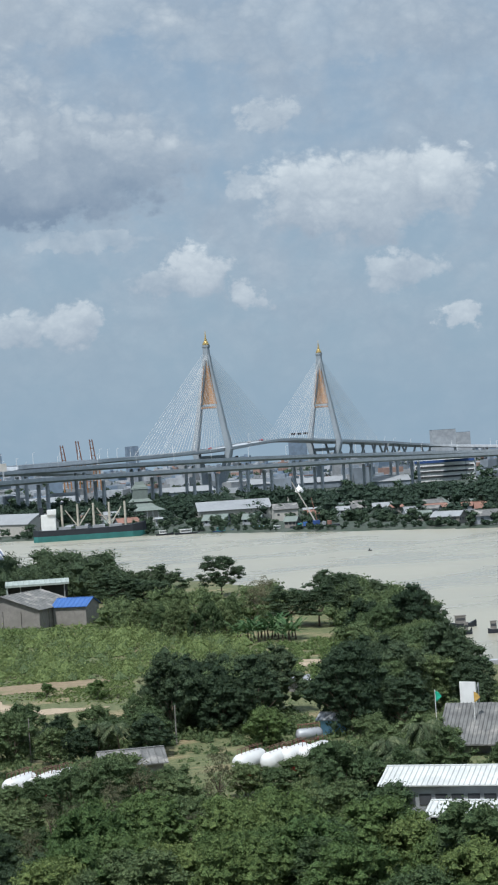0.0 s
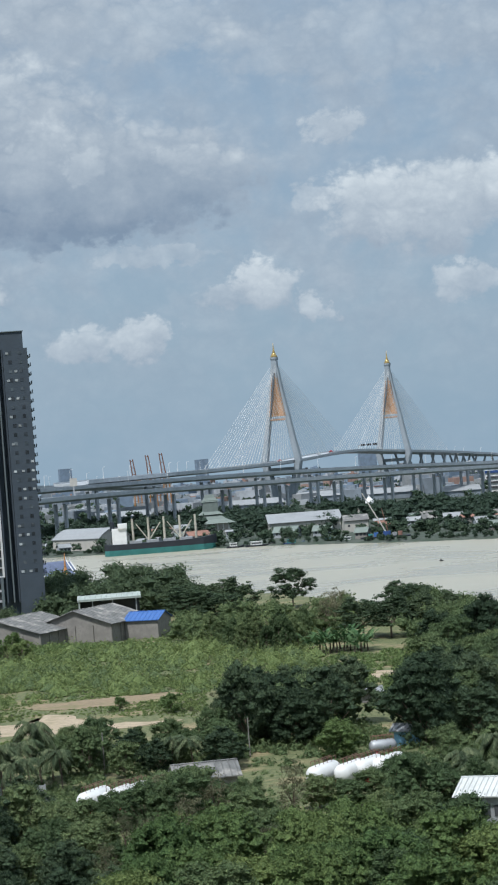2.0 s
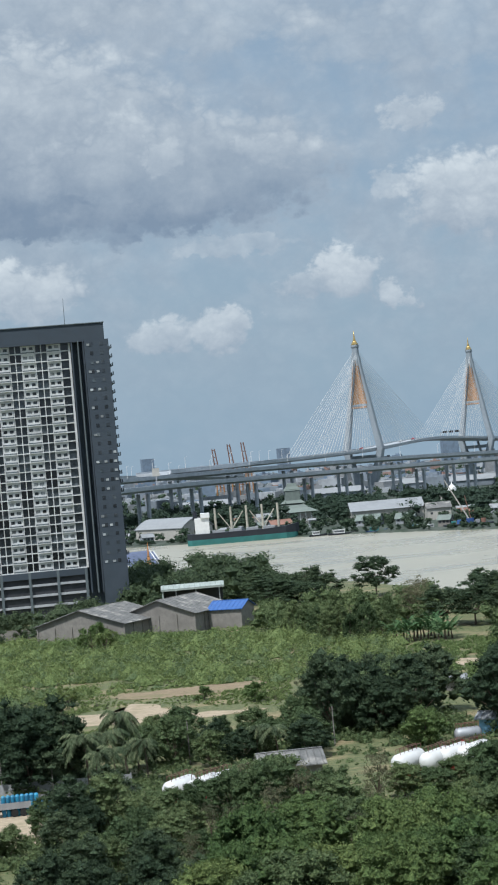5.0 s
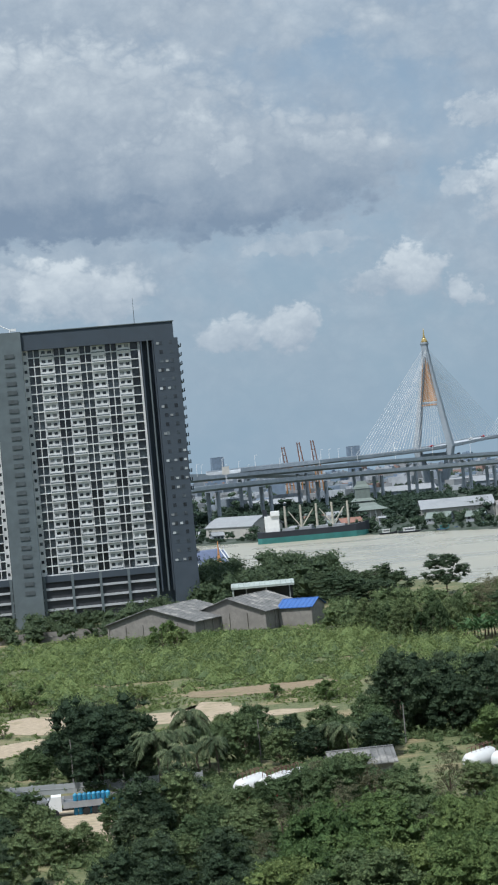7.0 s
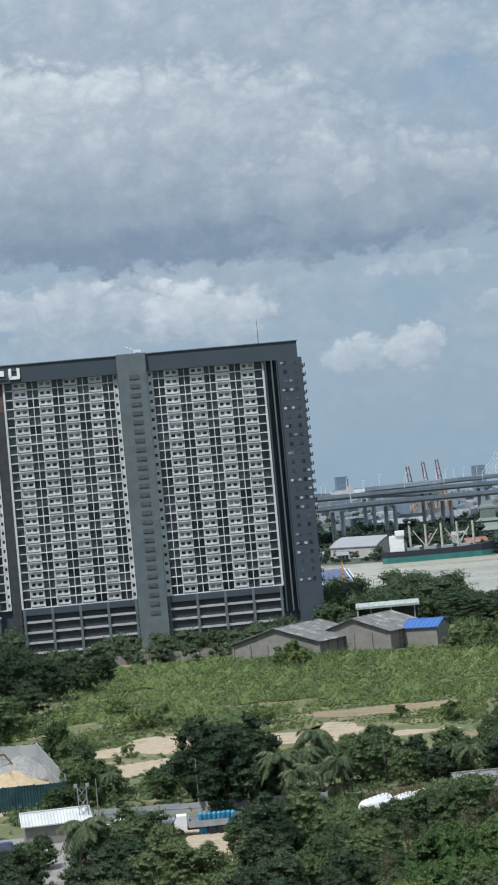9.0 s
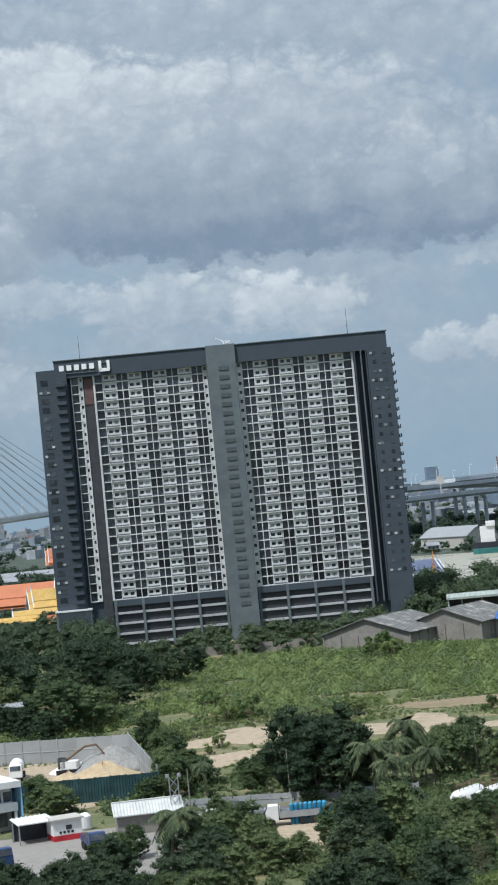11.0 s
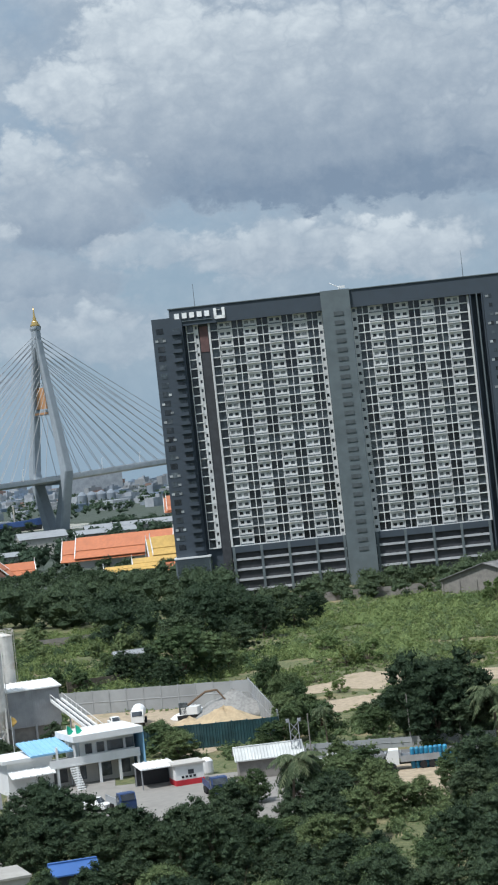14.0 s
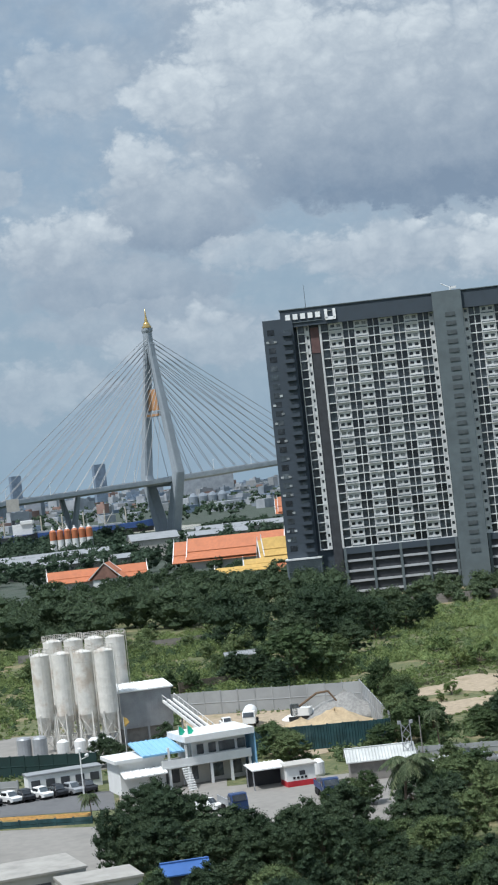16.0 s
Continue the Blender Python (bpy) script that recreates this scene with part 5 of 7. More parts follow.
# ---- vehicles ----
def build_car(m, paint, label, kind="pickup"):
    c = thing("car", m, label, "car", "parked cars")
    body = Mesh()
    body.sweep([[Vector((x, -0.88 * k, z0)), Vector((x, 0.88 * k, z0)), Vector((x, 0.92 * k, z1)), Vector((x, -0.92 * k, z1))] for x, k, z0, z1 in ((-2.45, 0.9, 0.45, 0.95), (-2.3, 1, 0.35, 1.0), (2.2, 1, 0.35, 1.0), (2.45, 0.88, 0.45, 0.85))])
    part("body", body, paint, c)
    cab = Mesh()
    r = (-1.0, -0.7, 0.75, 1.35) if kind == "pickup" else (-2.2, -1.8, 0.75, 1.35)
    cab.sweep([[Vector((x, -0.8 * k, 0.98)), Vector((x, 0.8 * k, 0.98)), Vector((x, 0.68 * k, z)), Vector((x, -0.68 * k, z))] for x, k, z in ((r[0], 0.95, 1.05), (r[1], 1, 1.68), (r[2], 1, 1.68), (r[3], 0.95, 1.05))])
    part("cabin", cab, paint, c)
    part("side_window", Mesh().box((r[1] + r[2]) / 2, -0.76, 1.12, r[2] - r[1], 0.04, 0.42), GLASSY, c)
    part("side_window", Mesh().box((r[1] + r[2]) / 2, 0.76, 1.12, r[2] - r[1], 0.04, 0.42), GLASSY, c)
    part("windscreen", Mesh().add([(1.38, -0.66, 1.1), (1.38, 0.66, 1.1), (0.86, 0.58, 1.66), (0.86, -0.58, 1.66), (1.34, -0.66, 1.1), (1.34, 0.66, 1.1), (0.82, 0.58, 1.66), (0.82, -0.58, 1.66)], [(0, 1, 2, 3), (7, 6, 5, 4), (0, 3, 7, 4), (1, 5, 6, 2), (0, 4, 5, 1), (3, 2, 6, 7)]), GLASSY, c)
    for x in (-1.5, 1.5):
        for y in (-0.85, 0.85):
            part("wheel", Mesh().rod((x, y - 0.12, 0.36), (x, y + 0.12, 0.36), 0.36, None, 12), TYRE, c)
    return c


def build_truck(m, cab_paint, load, load_mat, label):
    t = thing("truck", m, label, "truck")
    part("chassis", Mesh().box(-0.4, 0, 0.7, 7.2, 0.9, 0.3), CARBLACK, t)
    cb = Mesh()
    cb.sweep([[Vector((x, -1.1, 0.7)), Vector((x, 1.1, 0.7)), Vector((x, 1.05, z)), Vector((x, -1.05, z))] for x, z in ((1.6, 2.7), (2.9, 2.7), (3.3, 1.9), (3.35, 0.9))])
    part("cab", cb, cab_paint, t)
    part("windscreen", Mesh().add([(3.36, -0.9, 1.85), (3.36, 0.9, 1.85), (3.0, 0.9, 2.58), (3.0, -0.9, 2.58), (3.3, -0.9, 1.82), (3.3, 0.9, 1.82), (2.94, 0.9, 2.55), (2.94, -0.9, 2.55)], [(0, 1, 2, 3), (7, 6, 5, 4), (0, 4, 5, 1), (1, 5, 6, 2), (2, 6, 7, 3), (3, 7, 4, 0)]), GLASSY, t)
    part("side_window", Mesh().box(2.3, -1.1, 1.7, 0.9, 0.06, 0.7), GLASSY, t)
    if load == "drum":
        part("drum", Mesh().sweep([[Vector((x, r * math.cos(a), 2.1 + 0.1 * (1.6 - x) * 0.3 + r * math.sin(a))) for a in (2 * math.pi * i / 14 for i in range(14))] for x, r in ((1.3, 0.5), (0.9, 0.9), (-0.6, 1.25), (-1.8, 1.2), (-3.4, 0.6), (-3.8, 0.5))]), load_mat, t, "white mixer drum", smooth=True)
        part("chute", Mesh().rod((-3.9, 0, 2.0), (-4.6, 0, 1.1), 0.25, 0.3), CARBLACK, t)
    elif load == "bed":
        part("bed", Mesh().box(-1.2, 0, 1.05, 5.2, 2.2, 0.2).box(-1.2, -1.05, 1.2, 5.2, 0.08, 0.7).box(-1.2, 1.05, 1.2, 5.2, 0.08, 0.7).box(1.35, 0, 1.2, 0.08, 2.2, 1.2), load_mat, t)
    for x in (2.5, -1.6, -2.8):
        for y in (-0.95, 0.95):
            part("wheel", Mesh().rod((x, y - 0.18, 0.5), (x, y + 0.18, 0.5), 0.5, None, 12), TYRE, t)
    return t


for i, (a, paint, label) in enumerate(((-27.7, CARBLACK, "black pickup parked by a low wall"), (-27.2, WHITE, "white pickup parked by a low wall"), (-26.75, CARBLACK, "black pickup parked by a low wall"), (-26.3, WHITE, "white pickup parked by a low wall"), (-25.8, CARBLACK, "black car parked by a low wall"), (-25.4, STEEL, "silver grey pickup parked by a low wall"), (-24.95, CARBLACK, "black car parked by a low wall"))):
    build_car(facing(a, 284.5 + 0.3 * i, 0.05, -60 if i % 2 else -70), paint, label)
build_car(facing(-20.75, 339, 0.05, -80), WHITE, "white pickup parked in the storage pit")
build_car(facing(-21.6, 258, 0.05, -40), WHITE, "white car in the yard")
build_car(facing(-22.0, 261, 0.05, -20), STEEL, "silver car in the yard")
build_truck(facing(-20.05, 338, 0.05, -95), WHITE, "drum", WHITE, "white concrete mixer truck in the storage pit")
build_truck(facing(-18.05, 259, 0.05, -80), CARBLUE, "bed", CARBLUE, "dark blue flatbed truck in the yard")
build_truck(facing(-20.8, 255, 0.05, -75), CARBLUE, "bed", STEEL, "blue lorry with a pale cab side in the yard")
build_truck(facing(-12.35, 264, 0.05, 180), WHITE, "bed", STEEL, "white bottle-delivery truck on the road")
bt = thing("bottle_stack", facing(-11.95, 263.5), "stack of bright blue plastic water drums", "drums")
drum = Mesh().lathe(0, 0, [(0.28, 0), (0.3, 0.1), (0.3, 0.75), (0.2, 0.88)], 8).data("drum", BLUEDRUM)
for i in range(13):
    for j in range(2):
        for k in range(3 if i < 8 else 2):
            part("drum", drum, BLUEDRUM, bt, at=pose(-1.6 + i * 0.62, j * 0.62, 0.1 + k * 0.9))
for i, (a, d) in enumerate(((-14.6, 272), (-13.9, 273.5), (-13.4, 272))):
    build_car(facing(a, d, 0.1, -8 + 5 * i), (WHITE, CARBLUE, STEEL)[i], ("white", "dark blue", "grey")[i] + " car on the service road behind the trees")


def build_digger():
    e = thing("excavator", facing(-18.6, 338, 0, 165), "yellow-brown tracked excavator with folded boom", "excavator")
    yel = material("digger_yellow", (0.13, 0.085, 0.05), 0.6)
    for y in (-1.1, 1.1):
        part("track", Mesh().box(0, y, 0, 3.6, 0.55, 0.8, bevel=0.2), TYRE, e)
    part("house", Mesh().box(-0.4, 0, 0.9, 3.2, 2.4, 1.3, bevel=0.2), WHITE, e)
    part("cab", Mesh().box(0.7, 0.7, 1.0, 1.4, 1.0, 1.9, bevel=0.1), GLASSY, e)
    boom = part("boom", Mesh().rod((1.0, -0.2, 1.8), (-3.2, -0.2, 4.4), 0.22, 0.2, 6).rod((-3.2, -0.2, 4.4), (-5.2, -0.2, 4.6), 0.2, 0.18, 6), yel, e)
    part("stick", Mesh().rod((-5.2, -0.2, 4.6), (-7.2, -0.2, 2.0), 0.18, 0.14, 6), yel, boom)
    part("bucket", Mesh().box(-7.4, -0.2, 1.2, 1.1, 1.2, 1.0, bevel=0.2), CARBLACK, boom)


build_digger()


def heap(name, az, d, r, h, mat, label, seed):
    """A loose heap with an uneven skirt."""
    p = spot(az, d)
    v, f, n, k = [], [], 22, 7
    for j in range(k):
        t = j / (k - 1)
        for i in range(n):
            a = 2 * math.pi * i / n
            rr = r * (1 - t) * (1 + 0.3 * noise.noise(Vector((math.cos(a) * 1.5 + seed, math.sin(a) * 1.5, t))))
            v.append((p.x + rr * math.cos(a) * 1.4, p.y + rr * math.sin(a), h * (t ** 0.8) * (1 + 0.25 * noise.noise(Vector((math.cos(a) * 2, math.sin(a) * 2 + seed, 3 * t)))) - 0.2))
    for j in range(k - 1):
        f += [(j * n + i, j * n + (i + 1) % n, (j + 1) * n + (i + 1) % n, (j + 1) * n + i) for i in range(n)]
    f.append(tuple(range((k - 1) * n, k * n)))
    f.append(tuple(range(n))[::-1])
    return solid(name, Mesh().add(v, f), mat, label, "heap", smooth=True)


HEAPSAND = material("ochre_sand", (0.38, 0.295, 0.185), 0.95, vary=0.15, grain=0.8, stain=0.3, stain_size=3, bump=0.05, second=(0.36, 0.25, 0.13))
GRAVEL = material("grey_gravel", (0.23, 0.225, 0.21), 0.95, vary=0.2, grain=0.5, bump=0.05)
heap("sand_mound", -17.6, 318, 6.5, 4.0, HEAPSAND, "ochre sand heap behind a teal fence", 1)
heap("sand_mound", -18.6, 322, 4.5, 2.6, HEAPSAND, "low ochre sand heap in a storage pit", 4)
heap("gravel_mound", -17.3, 338, 6.0, 4.2, GRAVEL, "grey gravel heap against a panel wall", 2)
heap("gravel_mound", -18.4, 340, 4.0, 2.2, WHITE, "pale stone heap in a storage pit", 6)
heap("sand_mound", -21.2, 334, 3.5, 1.8, HEAPSAND, "low ochre sand heap beside a conveyor", 3)


# ---- sheds and roofs among the trees ----
shed("open_shed", facing(-16.45, 271, 0, 4), 8.6, 5.0, 2.8, 4.0, BLOCK, NEARROOF, "open shed with a pale corrugated roof", 22, 0, 0, 0.5)
shed("long_warehouse", facing(5.6, 231, 0, -12), 17, 9, 4.4, 5.6, STEEL, NEARROOF, "long warehouse with pale ribbed sheet roof", 30, 9, 0, 0.7, category="warehouse")
# walls in SHADE: the dark below the roof is put into their colour
shed("loading_canopy", facing(6.3, 218, 0, -12), 12, 7, 3.0, 3.8, SHADE, NEARROOF, "low loading shed with pale ribbed sheet roof", 20, 0, 0, 0.7)
flat_block("low_house", facing(-25.6, 291.5, 0, 12), 11, 3.0, 2.7, WHITE, PALEROOF, "long low white house behind parked cars", 5, 1)
panel_wall("hedge_rail", xy(-29.0, 266.6), xy(-24.9, 259.2), 0.9, TEAL, "low dark teal rail below a flowering hedge", 2.4)
flat_block("flat_roof_house", facing(-27.2, 214, 0, 12), 13, 9, 3.6, CREAM, FLATROOF, "low building with a pale flat concrete roof", 4, 1)
flat_block("flat_roof_house", facing(-24.9, 207, 0, 12), 8, 6, 3.2, CREAM, FLATROOF, "low building with a pale flat concrete roof", 3, 1)
# walls in SHADE, as the shade beneath the tarpaulin
shed("tarp_shelter", facing(-22.4, 208, 0.6, 8), 4.0, 3.0, 2.2, 2.9, SHADE, BLUEROOF, "small shelter under a bright blue tarpaulin", 0)
shed("tin_hut", facing(-20.1, 452, 0, 5), 7, 5, 1.6, 2.2, BLOCK, PALEROOF, "small hut with a pale tin roof in the scrub", 8)
shed("tin_hut", facing(0.96, 357, 0, 5), 3.4, 3, 2.0, 2.5, BLOCK, PALEROOF, "small tin hut among trees", 6)
shed("tin_hut", facing(2.6, 448, 0, 5), 4, 4, 2.8, 3.6, WHITE, PALEROOF, "small white hut among trees", 6)
shed("tin_hut", facing(1.95, 300, 0, -20), 3.4, 3, 2.6, 3.2, PALEBLUE, STEEL, "small blue tin hut among trees", 6)
shed("tin_shed", facing(-4.0, 268, 0, 8), 8, 6, 3.0, 4.4, BLOCK, OLDROOF, "low shed with a weathered sheet roof among trees", 10)
slope_wall = thing("sheet_roof_store", facing(5.95, 276, -0.9, -14), "steep grey sheet-roofed store with white ribs", "shed")
part("roof", roof_sheet(Mesh(), -4.6, -3.5, 2.4, 4.6, 3.0, 7.2, 0.2, 16), OLDROOF, slope_wall)
part("wall", Mesh().box(0, 1.2, 0, 8.8, 3.4, 4.2), BLOCK, slope_wall)
hoard = thing("hoarding", facing(5.85, 283, -1.0, -30), "blank white billboard on a steel lattice", "billboard")
part("board", Mesh().box(0, 0, 3.6, 2.6, 0.15, 6.4), WHITE, hoard)
lat = Mesh()
for x in (-1.2, 1.2):
    lat.rod((x, 0.9, 0), (x, 0.9, 9.8), 0.09, None, 4).rod((x, 0.1, 0), (x, 0.1, 9.8), 0.09, None, 4)
    for i in range(7):
        lat.rod((x, 0.1, 1.4 * i), (x, 0.9, 1.4 * (i + 1)), 0.06, None, 4)
part("lattice", lat, STEEL, hoard)


TANKWHITE = material("tank_white", (0.60, 0.60, 0.58), 0.55, vary=0.06, grain=1.5, stain=0.35, stain_size=3, second=(0.42, 0.38, 0.33))


def build_drum(m, r, ln, label, mat=TANKWHITE):
    """A fat horizontal tank with domed ends on saddles, with a rusty walkway rail."""
    t = thing("storage_tank", m, label, "tank", "white tanks")
    secs = []
    for x, k in ((-1.0, 0.15), (-0.97, 0.5), (-0.88, 0.8), (-0.75, 1), (0.75, 1), (0.88, 0.8), (0.97, 0.5), (1.0, 0.15)):
        secs.append([Vector((x * ln / 2, r * k * math.cos(a), r + 0.5 + r * k * math.sin(a))) for a in (2 * math.pi * i / 18 for i in range(18))])
    part("shell", Mesh().sweep(secs), mat, t, smooth=True)
    for x in (-ln * 0.28, ln * 0.28):
        part("saddle", Mesh().box(x, 0, 0, 0.4, r * 1.5, 0.9), REDPAINT, t)
    rl = Mesh()
    for y in (-0.35, 0.35):
        rl.rod((-ln * 0.4, y, 2 * r + 1.1), (ln * 0.4, y, 2 * r + 1.1), 0.05, None, 4)
        for i in range(6):
            rl.rod((-ln * 0.4 + ln * 0.16 * i, y, 2 * r + 0.4), (-ln * 0.4 + ln * 0.16 * i, y, 2 * r + 1.1), 0.04, None, 4)
    part("walkway_rail", rl, CRANERED, t, "rust-red walkway rail")
    return t


for a, d, r, turn in ((-0.55, 268, 1.35, 60), (0.25, 268, 1.35, 62), (0.75, 270, 1.4, 62), (1.35, 271, 1.4, 60), (-7.2, 262, 1.35, 60), (-6.5, 261, 1.4, 62), (-6.05, 264, 1.3, 60)):
    build_drum(facing(a, d, 0, turn), r, 7.0, "large white horizontal tank with domed ends among trees")
build_drum(facing(1.2, 292, 0.0, 20), 0.95, 4.2, "grey steel horizontal tank on a frame", STEEL)


def build_pole(m, h, label, arm=False):
    p = thing("utility_pole", m, label, "pole")
    part("shaft", Mesh().rod((0, 0, -0.3), (0, 0, h), 0.11, 0.07, 6), BLOCK, p)
    if arm:
        part("cross_arm", Mesh().box(0, 0, h - 0.6, 1.1, 0.08, 0.08), PIERS, p)
        for x in (-0.5, 0, 0.5):
            part("insulator", Mesh().lathe(x, 0, [(0.06, h - 0.5), (0.09, h - 0.35), (0.04, h - 0.2)], 6), WHITE, p)


for a, d, h in ((-12.3, 283, 7.5), (-10.85, 281, 4.5), (-6.86, 293, 6.5), (-2.64, 300, 6.0), (-15.2, 284, 6)):
    build_pole(facing(a, d), h, "weathered brown utility pole")


def build_street_lamp(m, h=6.5):
    p = thing("street_lamp", m, "grey street lamp with twin globe heads", "street lamp")
    part("post", Mesh().rod((0, 0, 0), (0, 0, h), 0.12, 0.08, 6), WHITE, p)
    part("arm", Mesh().rod((0, 0, h - 1.2), (0.9, 0, h - 0.9), 0.06, None, 5), WHITE, p)
    for x, z in ((0.95, h - 0.9), (0, h)):
        part("globe", Mesh().lathe(x, 0, [(0.05, z - 0.1), (0.3, z + 0.1), (0.3, z + 0.35), (0.05, z + 0.5)], 8), WHITE, p)


build_street_lamp(facing(-25.05, 282))
tw = thing("floodlight_tower", facing(-15.62, 270), "short steel lattice tower with floodlights", "lamp tower")
lat = Mesh()
for x in (-0.6, 0.6):
    for y in (-0.6, 0.6):
        lat.rod((x, y, 0), (x, y, 7.2), 0.08, None, 4)
for i in range(5):
    lat.rod((-0.6, -0.6, 1.4 * i), (0.6, -0.6, 1.4 * (i + 1)), 0.05, None, 4).rod((0.6, -0.6, 1.4 * i), (-0.6, -0.6, 1.4 * (i + 1)), 0.05, None, 4)
part("lattice", lat, STEEL, tw)
for x in (-0.8, 0.8):
    part("lamp_head", Mesh().box(x, -0.5, 7.0, 0.5, 0.35, 0.45, bevel=0.08), STEEL, tw)
for a, d, mat in ((-21.9, 281, FLAGGREEN), (-22.15, 281, FLAGGREEN), (-23.7, 300, YELLOW), (4.9, 279, FLAGGREEN), (6.0, 276, YELLOW)):
    fl = thing("flag", facing(a, d), "small flag on a thin pole", "flag")
    part("pole", Mesh().rod((0, 0, 0), (0, 0, 8.6), 0.05, None, 5), WHITE, fl)
    part("cloth", Mesh().add([(0, 0, 8.5), (0.5, 0.1, 8.2), (0.9, 0, 7.6), (0.2, 0.08, 6.9), (0, 0.02, 7.0), (0, 0.03, 8.5), (0.5, 0.13, 8.2), (0.9, 0.03, 7.6), (0.2, 0.11, 6.9), (0, 0.05, 7.0)], [(0, 1, 2, 3, 4), (9, 8, 7, 6, 5), (0, 5, 6, 1), (1, 6, 7, 2), (2, 7, 8, 3), (3, 8, 9, 4), (4, 9, 5, 0)]), mat, fl)


# ---- temple compounds ----
def thai_roof(m, w, d, h0, h1, tile, label, tiers=2):
    """A hall with steep tiered roofs, swept gable finials and white walls."""
    t = thing("temple_hall", m, label, "temple")
    part("wall", Mesh().box(0, 0, -0.5, w * 0.9, d * 0.8, h0 + 0.7), WHITE, t)
    for k in range(tiers):
        ww = w * (1 - 0.22 * k)
        z0, z1 = h0 + (h1 - h0) * 0.12 * k, h1 - (tiers - 1 - k) * (h1 - h0) * 0.1
        for sg in (-1, 1):
            part("roof_slope", roof_sheet(roof_sheet(Mesh(), -ww / 2, sg * d * 0.56, z0 - 0.2, ww / 2, sg * d * 0.3, z0 + (z1 - z0) * 0.34, 0.25), -ww / 2, sg * d * 0.32, z0 + (z1 - z0) * 0.36, ww / 2, 0, z1, 0.25, 0), tile, t)
        for sx in (-1, 1):
            x = sx * ww / 2
            gm = Mesh().prism([(x - 0.15, -0.1), (x + 0.15, -0.1), (x + 0.15, 0.1), (x - 0.15, 0.1)], z1, z1 + 1.8)
            for sy in (-1, 1):
                gm.rod((x, sy * d * 0.52, z0), (x, 0, z1 + 0.3), 0.3, 0.22, 4)
            part("gable_finial", gm, WHITE, t)
            part("gable", Mesh().add([(x * 0.97, -d * 0.4, z0), (x * 0.97, d * 0.4, z0), (x * 0.97, 0, z1 - 0.2), (x * 0.95, -d * 0.4, z0), (x * 0.95, d * 0.4, z0), (x * 0.95, 0, z1 - 0.2)], [(0, 1, 2), (5, 4, 3), (0, 3, 4, 1), (1, 4, 5, 2), (2, 5, 3, 0)]), RUSTROOF, t)
    return t


thai_roof(facing(-24.0, 850, 0, 3), 43, 12, 3.0, 7.8, ORANGE, "long temple hall with orange tiled tiered roof", 1)
thai_roof(facing(-23.7, 842, 0, 80), 14, 14, 3.5, 10.0, ORANGE, "orange-roofed temple cross gable with white finials", 1)
thai_roof(facing(-19.9, 912, 0, -6), 58, 22, 3.5, 13.5, ORANGE, "large temple hall with broad orange tiled roof", 2)
thai_roof(facing(-18.75, 812, 0, 8), 16, 10, 6.0, 14.0, YELLOW, "gilded temple shrine with yellow tiled roof", 2)
thai_roof(facing(-18.9, 790, 0, 4), 24, 6, 4.0, 7.0, YELLOW, "low temple gallery with yellow tiled roof", 1)
thai_roof(facing(-19.5, 775, 0, 2), 30, 5, 3.6, 5.4, YELLOW, "long low temple gallery with yellow roof", 1)
shed("village_house", facing(-18.3, 745, 0, 5), 12, 9, 4, 6.5, WHITE, ORANGE, "small house with orange roof beside a tower", 0, 2)
thai_roof(facing(-18.3, 1350, 0, 0), 18, 12, 10.0, 21.0, ORANGE, "distant temple hall with orange tiered roof", 2)
thai_roof(facing(-7.95, 760, 0, 35), 18, 11, 7.0, 13.0, material("blue_grey_tile", (0.12, 0.145, 0.22), 0.6), "temple hall with blue-grey roof and white edges", 2)
st = thing("stupa", facing(-7.55, 715), "slender gilded orange stupa", "stupa")
part("bell", Mesh().lathe(0, 0, [(2.2, 0), (2.2, 7.0), (1.8, 7.6), (1.5, 9.0), (1.1, 10.2), (0.6, 11.6), (0.35, 13.5), (0.1, 18.0)], 14), material("orange_gilding", (0.65, 0.30, 0.12), 0.45, 0.3), st)


# ---- factory roofs and river craft on the far left ----
for a, d, w, dp, h, turn in ((-25.6, 1075, 60, 22, 9, 8), (-24.0, 1110, 80, 26, 8, 8), (-22.3, 1110, 26, 20, 13, 8), (-21.2, 1180, 66, 22, 9, 6), (-19.4, 1240, 70, 30, 10, 4), (-26.9, 1000, 40, 20, 10, 8), (-25.0, 1000, 70, 16, 7, 8)):
    shed("factory_shed", facing(a, d, 0, turn), w, dp, h * 0.75, h, CREAM if h > 9 else BLOCK, PALEROOF, "long pale-roofed factory shed", 0, 8, 0, 0.8, category="factory")
for i in range(6):
    t = thing("port_silo", facing(-25.15 + 0.21 * i, 1288), "white silo with orange band", "silo", "orange-banded silos")
    part("shell", Mesh().lathe(0, 0, [(2.1, 0), (2.1, 10.0)], 12), WHITE, t)
    part("band", Mesh().lathe(0, 0, [(2.16, 10.0), (2.16, 15.5), (1.2, 16.6)], 12), ORANGE, t, "orange painted band")
    part("cap", Mesh().lathe(0, 0, [(1.2, 16.6), (0.6, 17.4), (0.6, 18.6)], 8), WHITE, t)


PALEPAINT = material("pale_mast_paint", (0.42, 0.39, 0.32), 0.6)


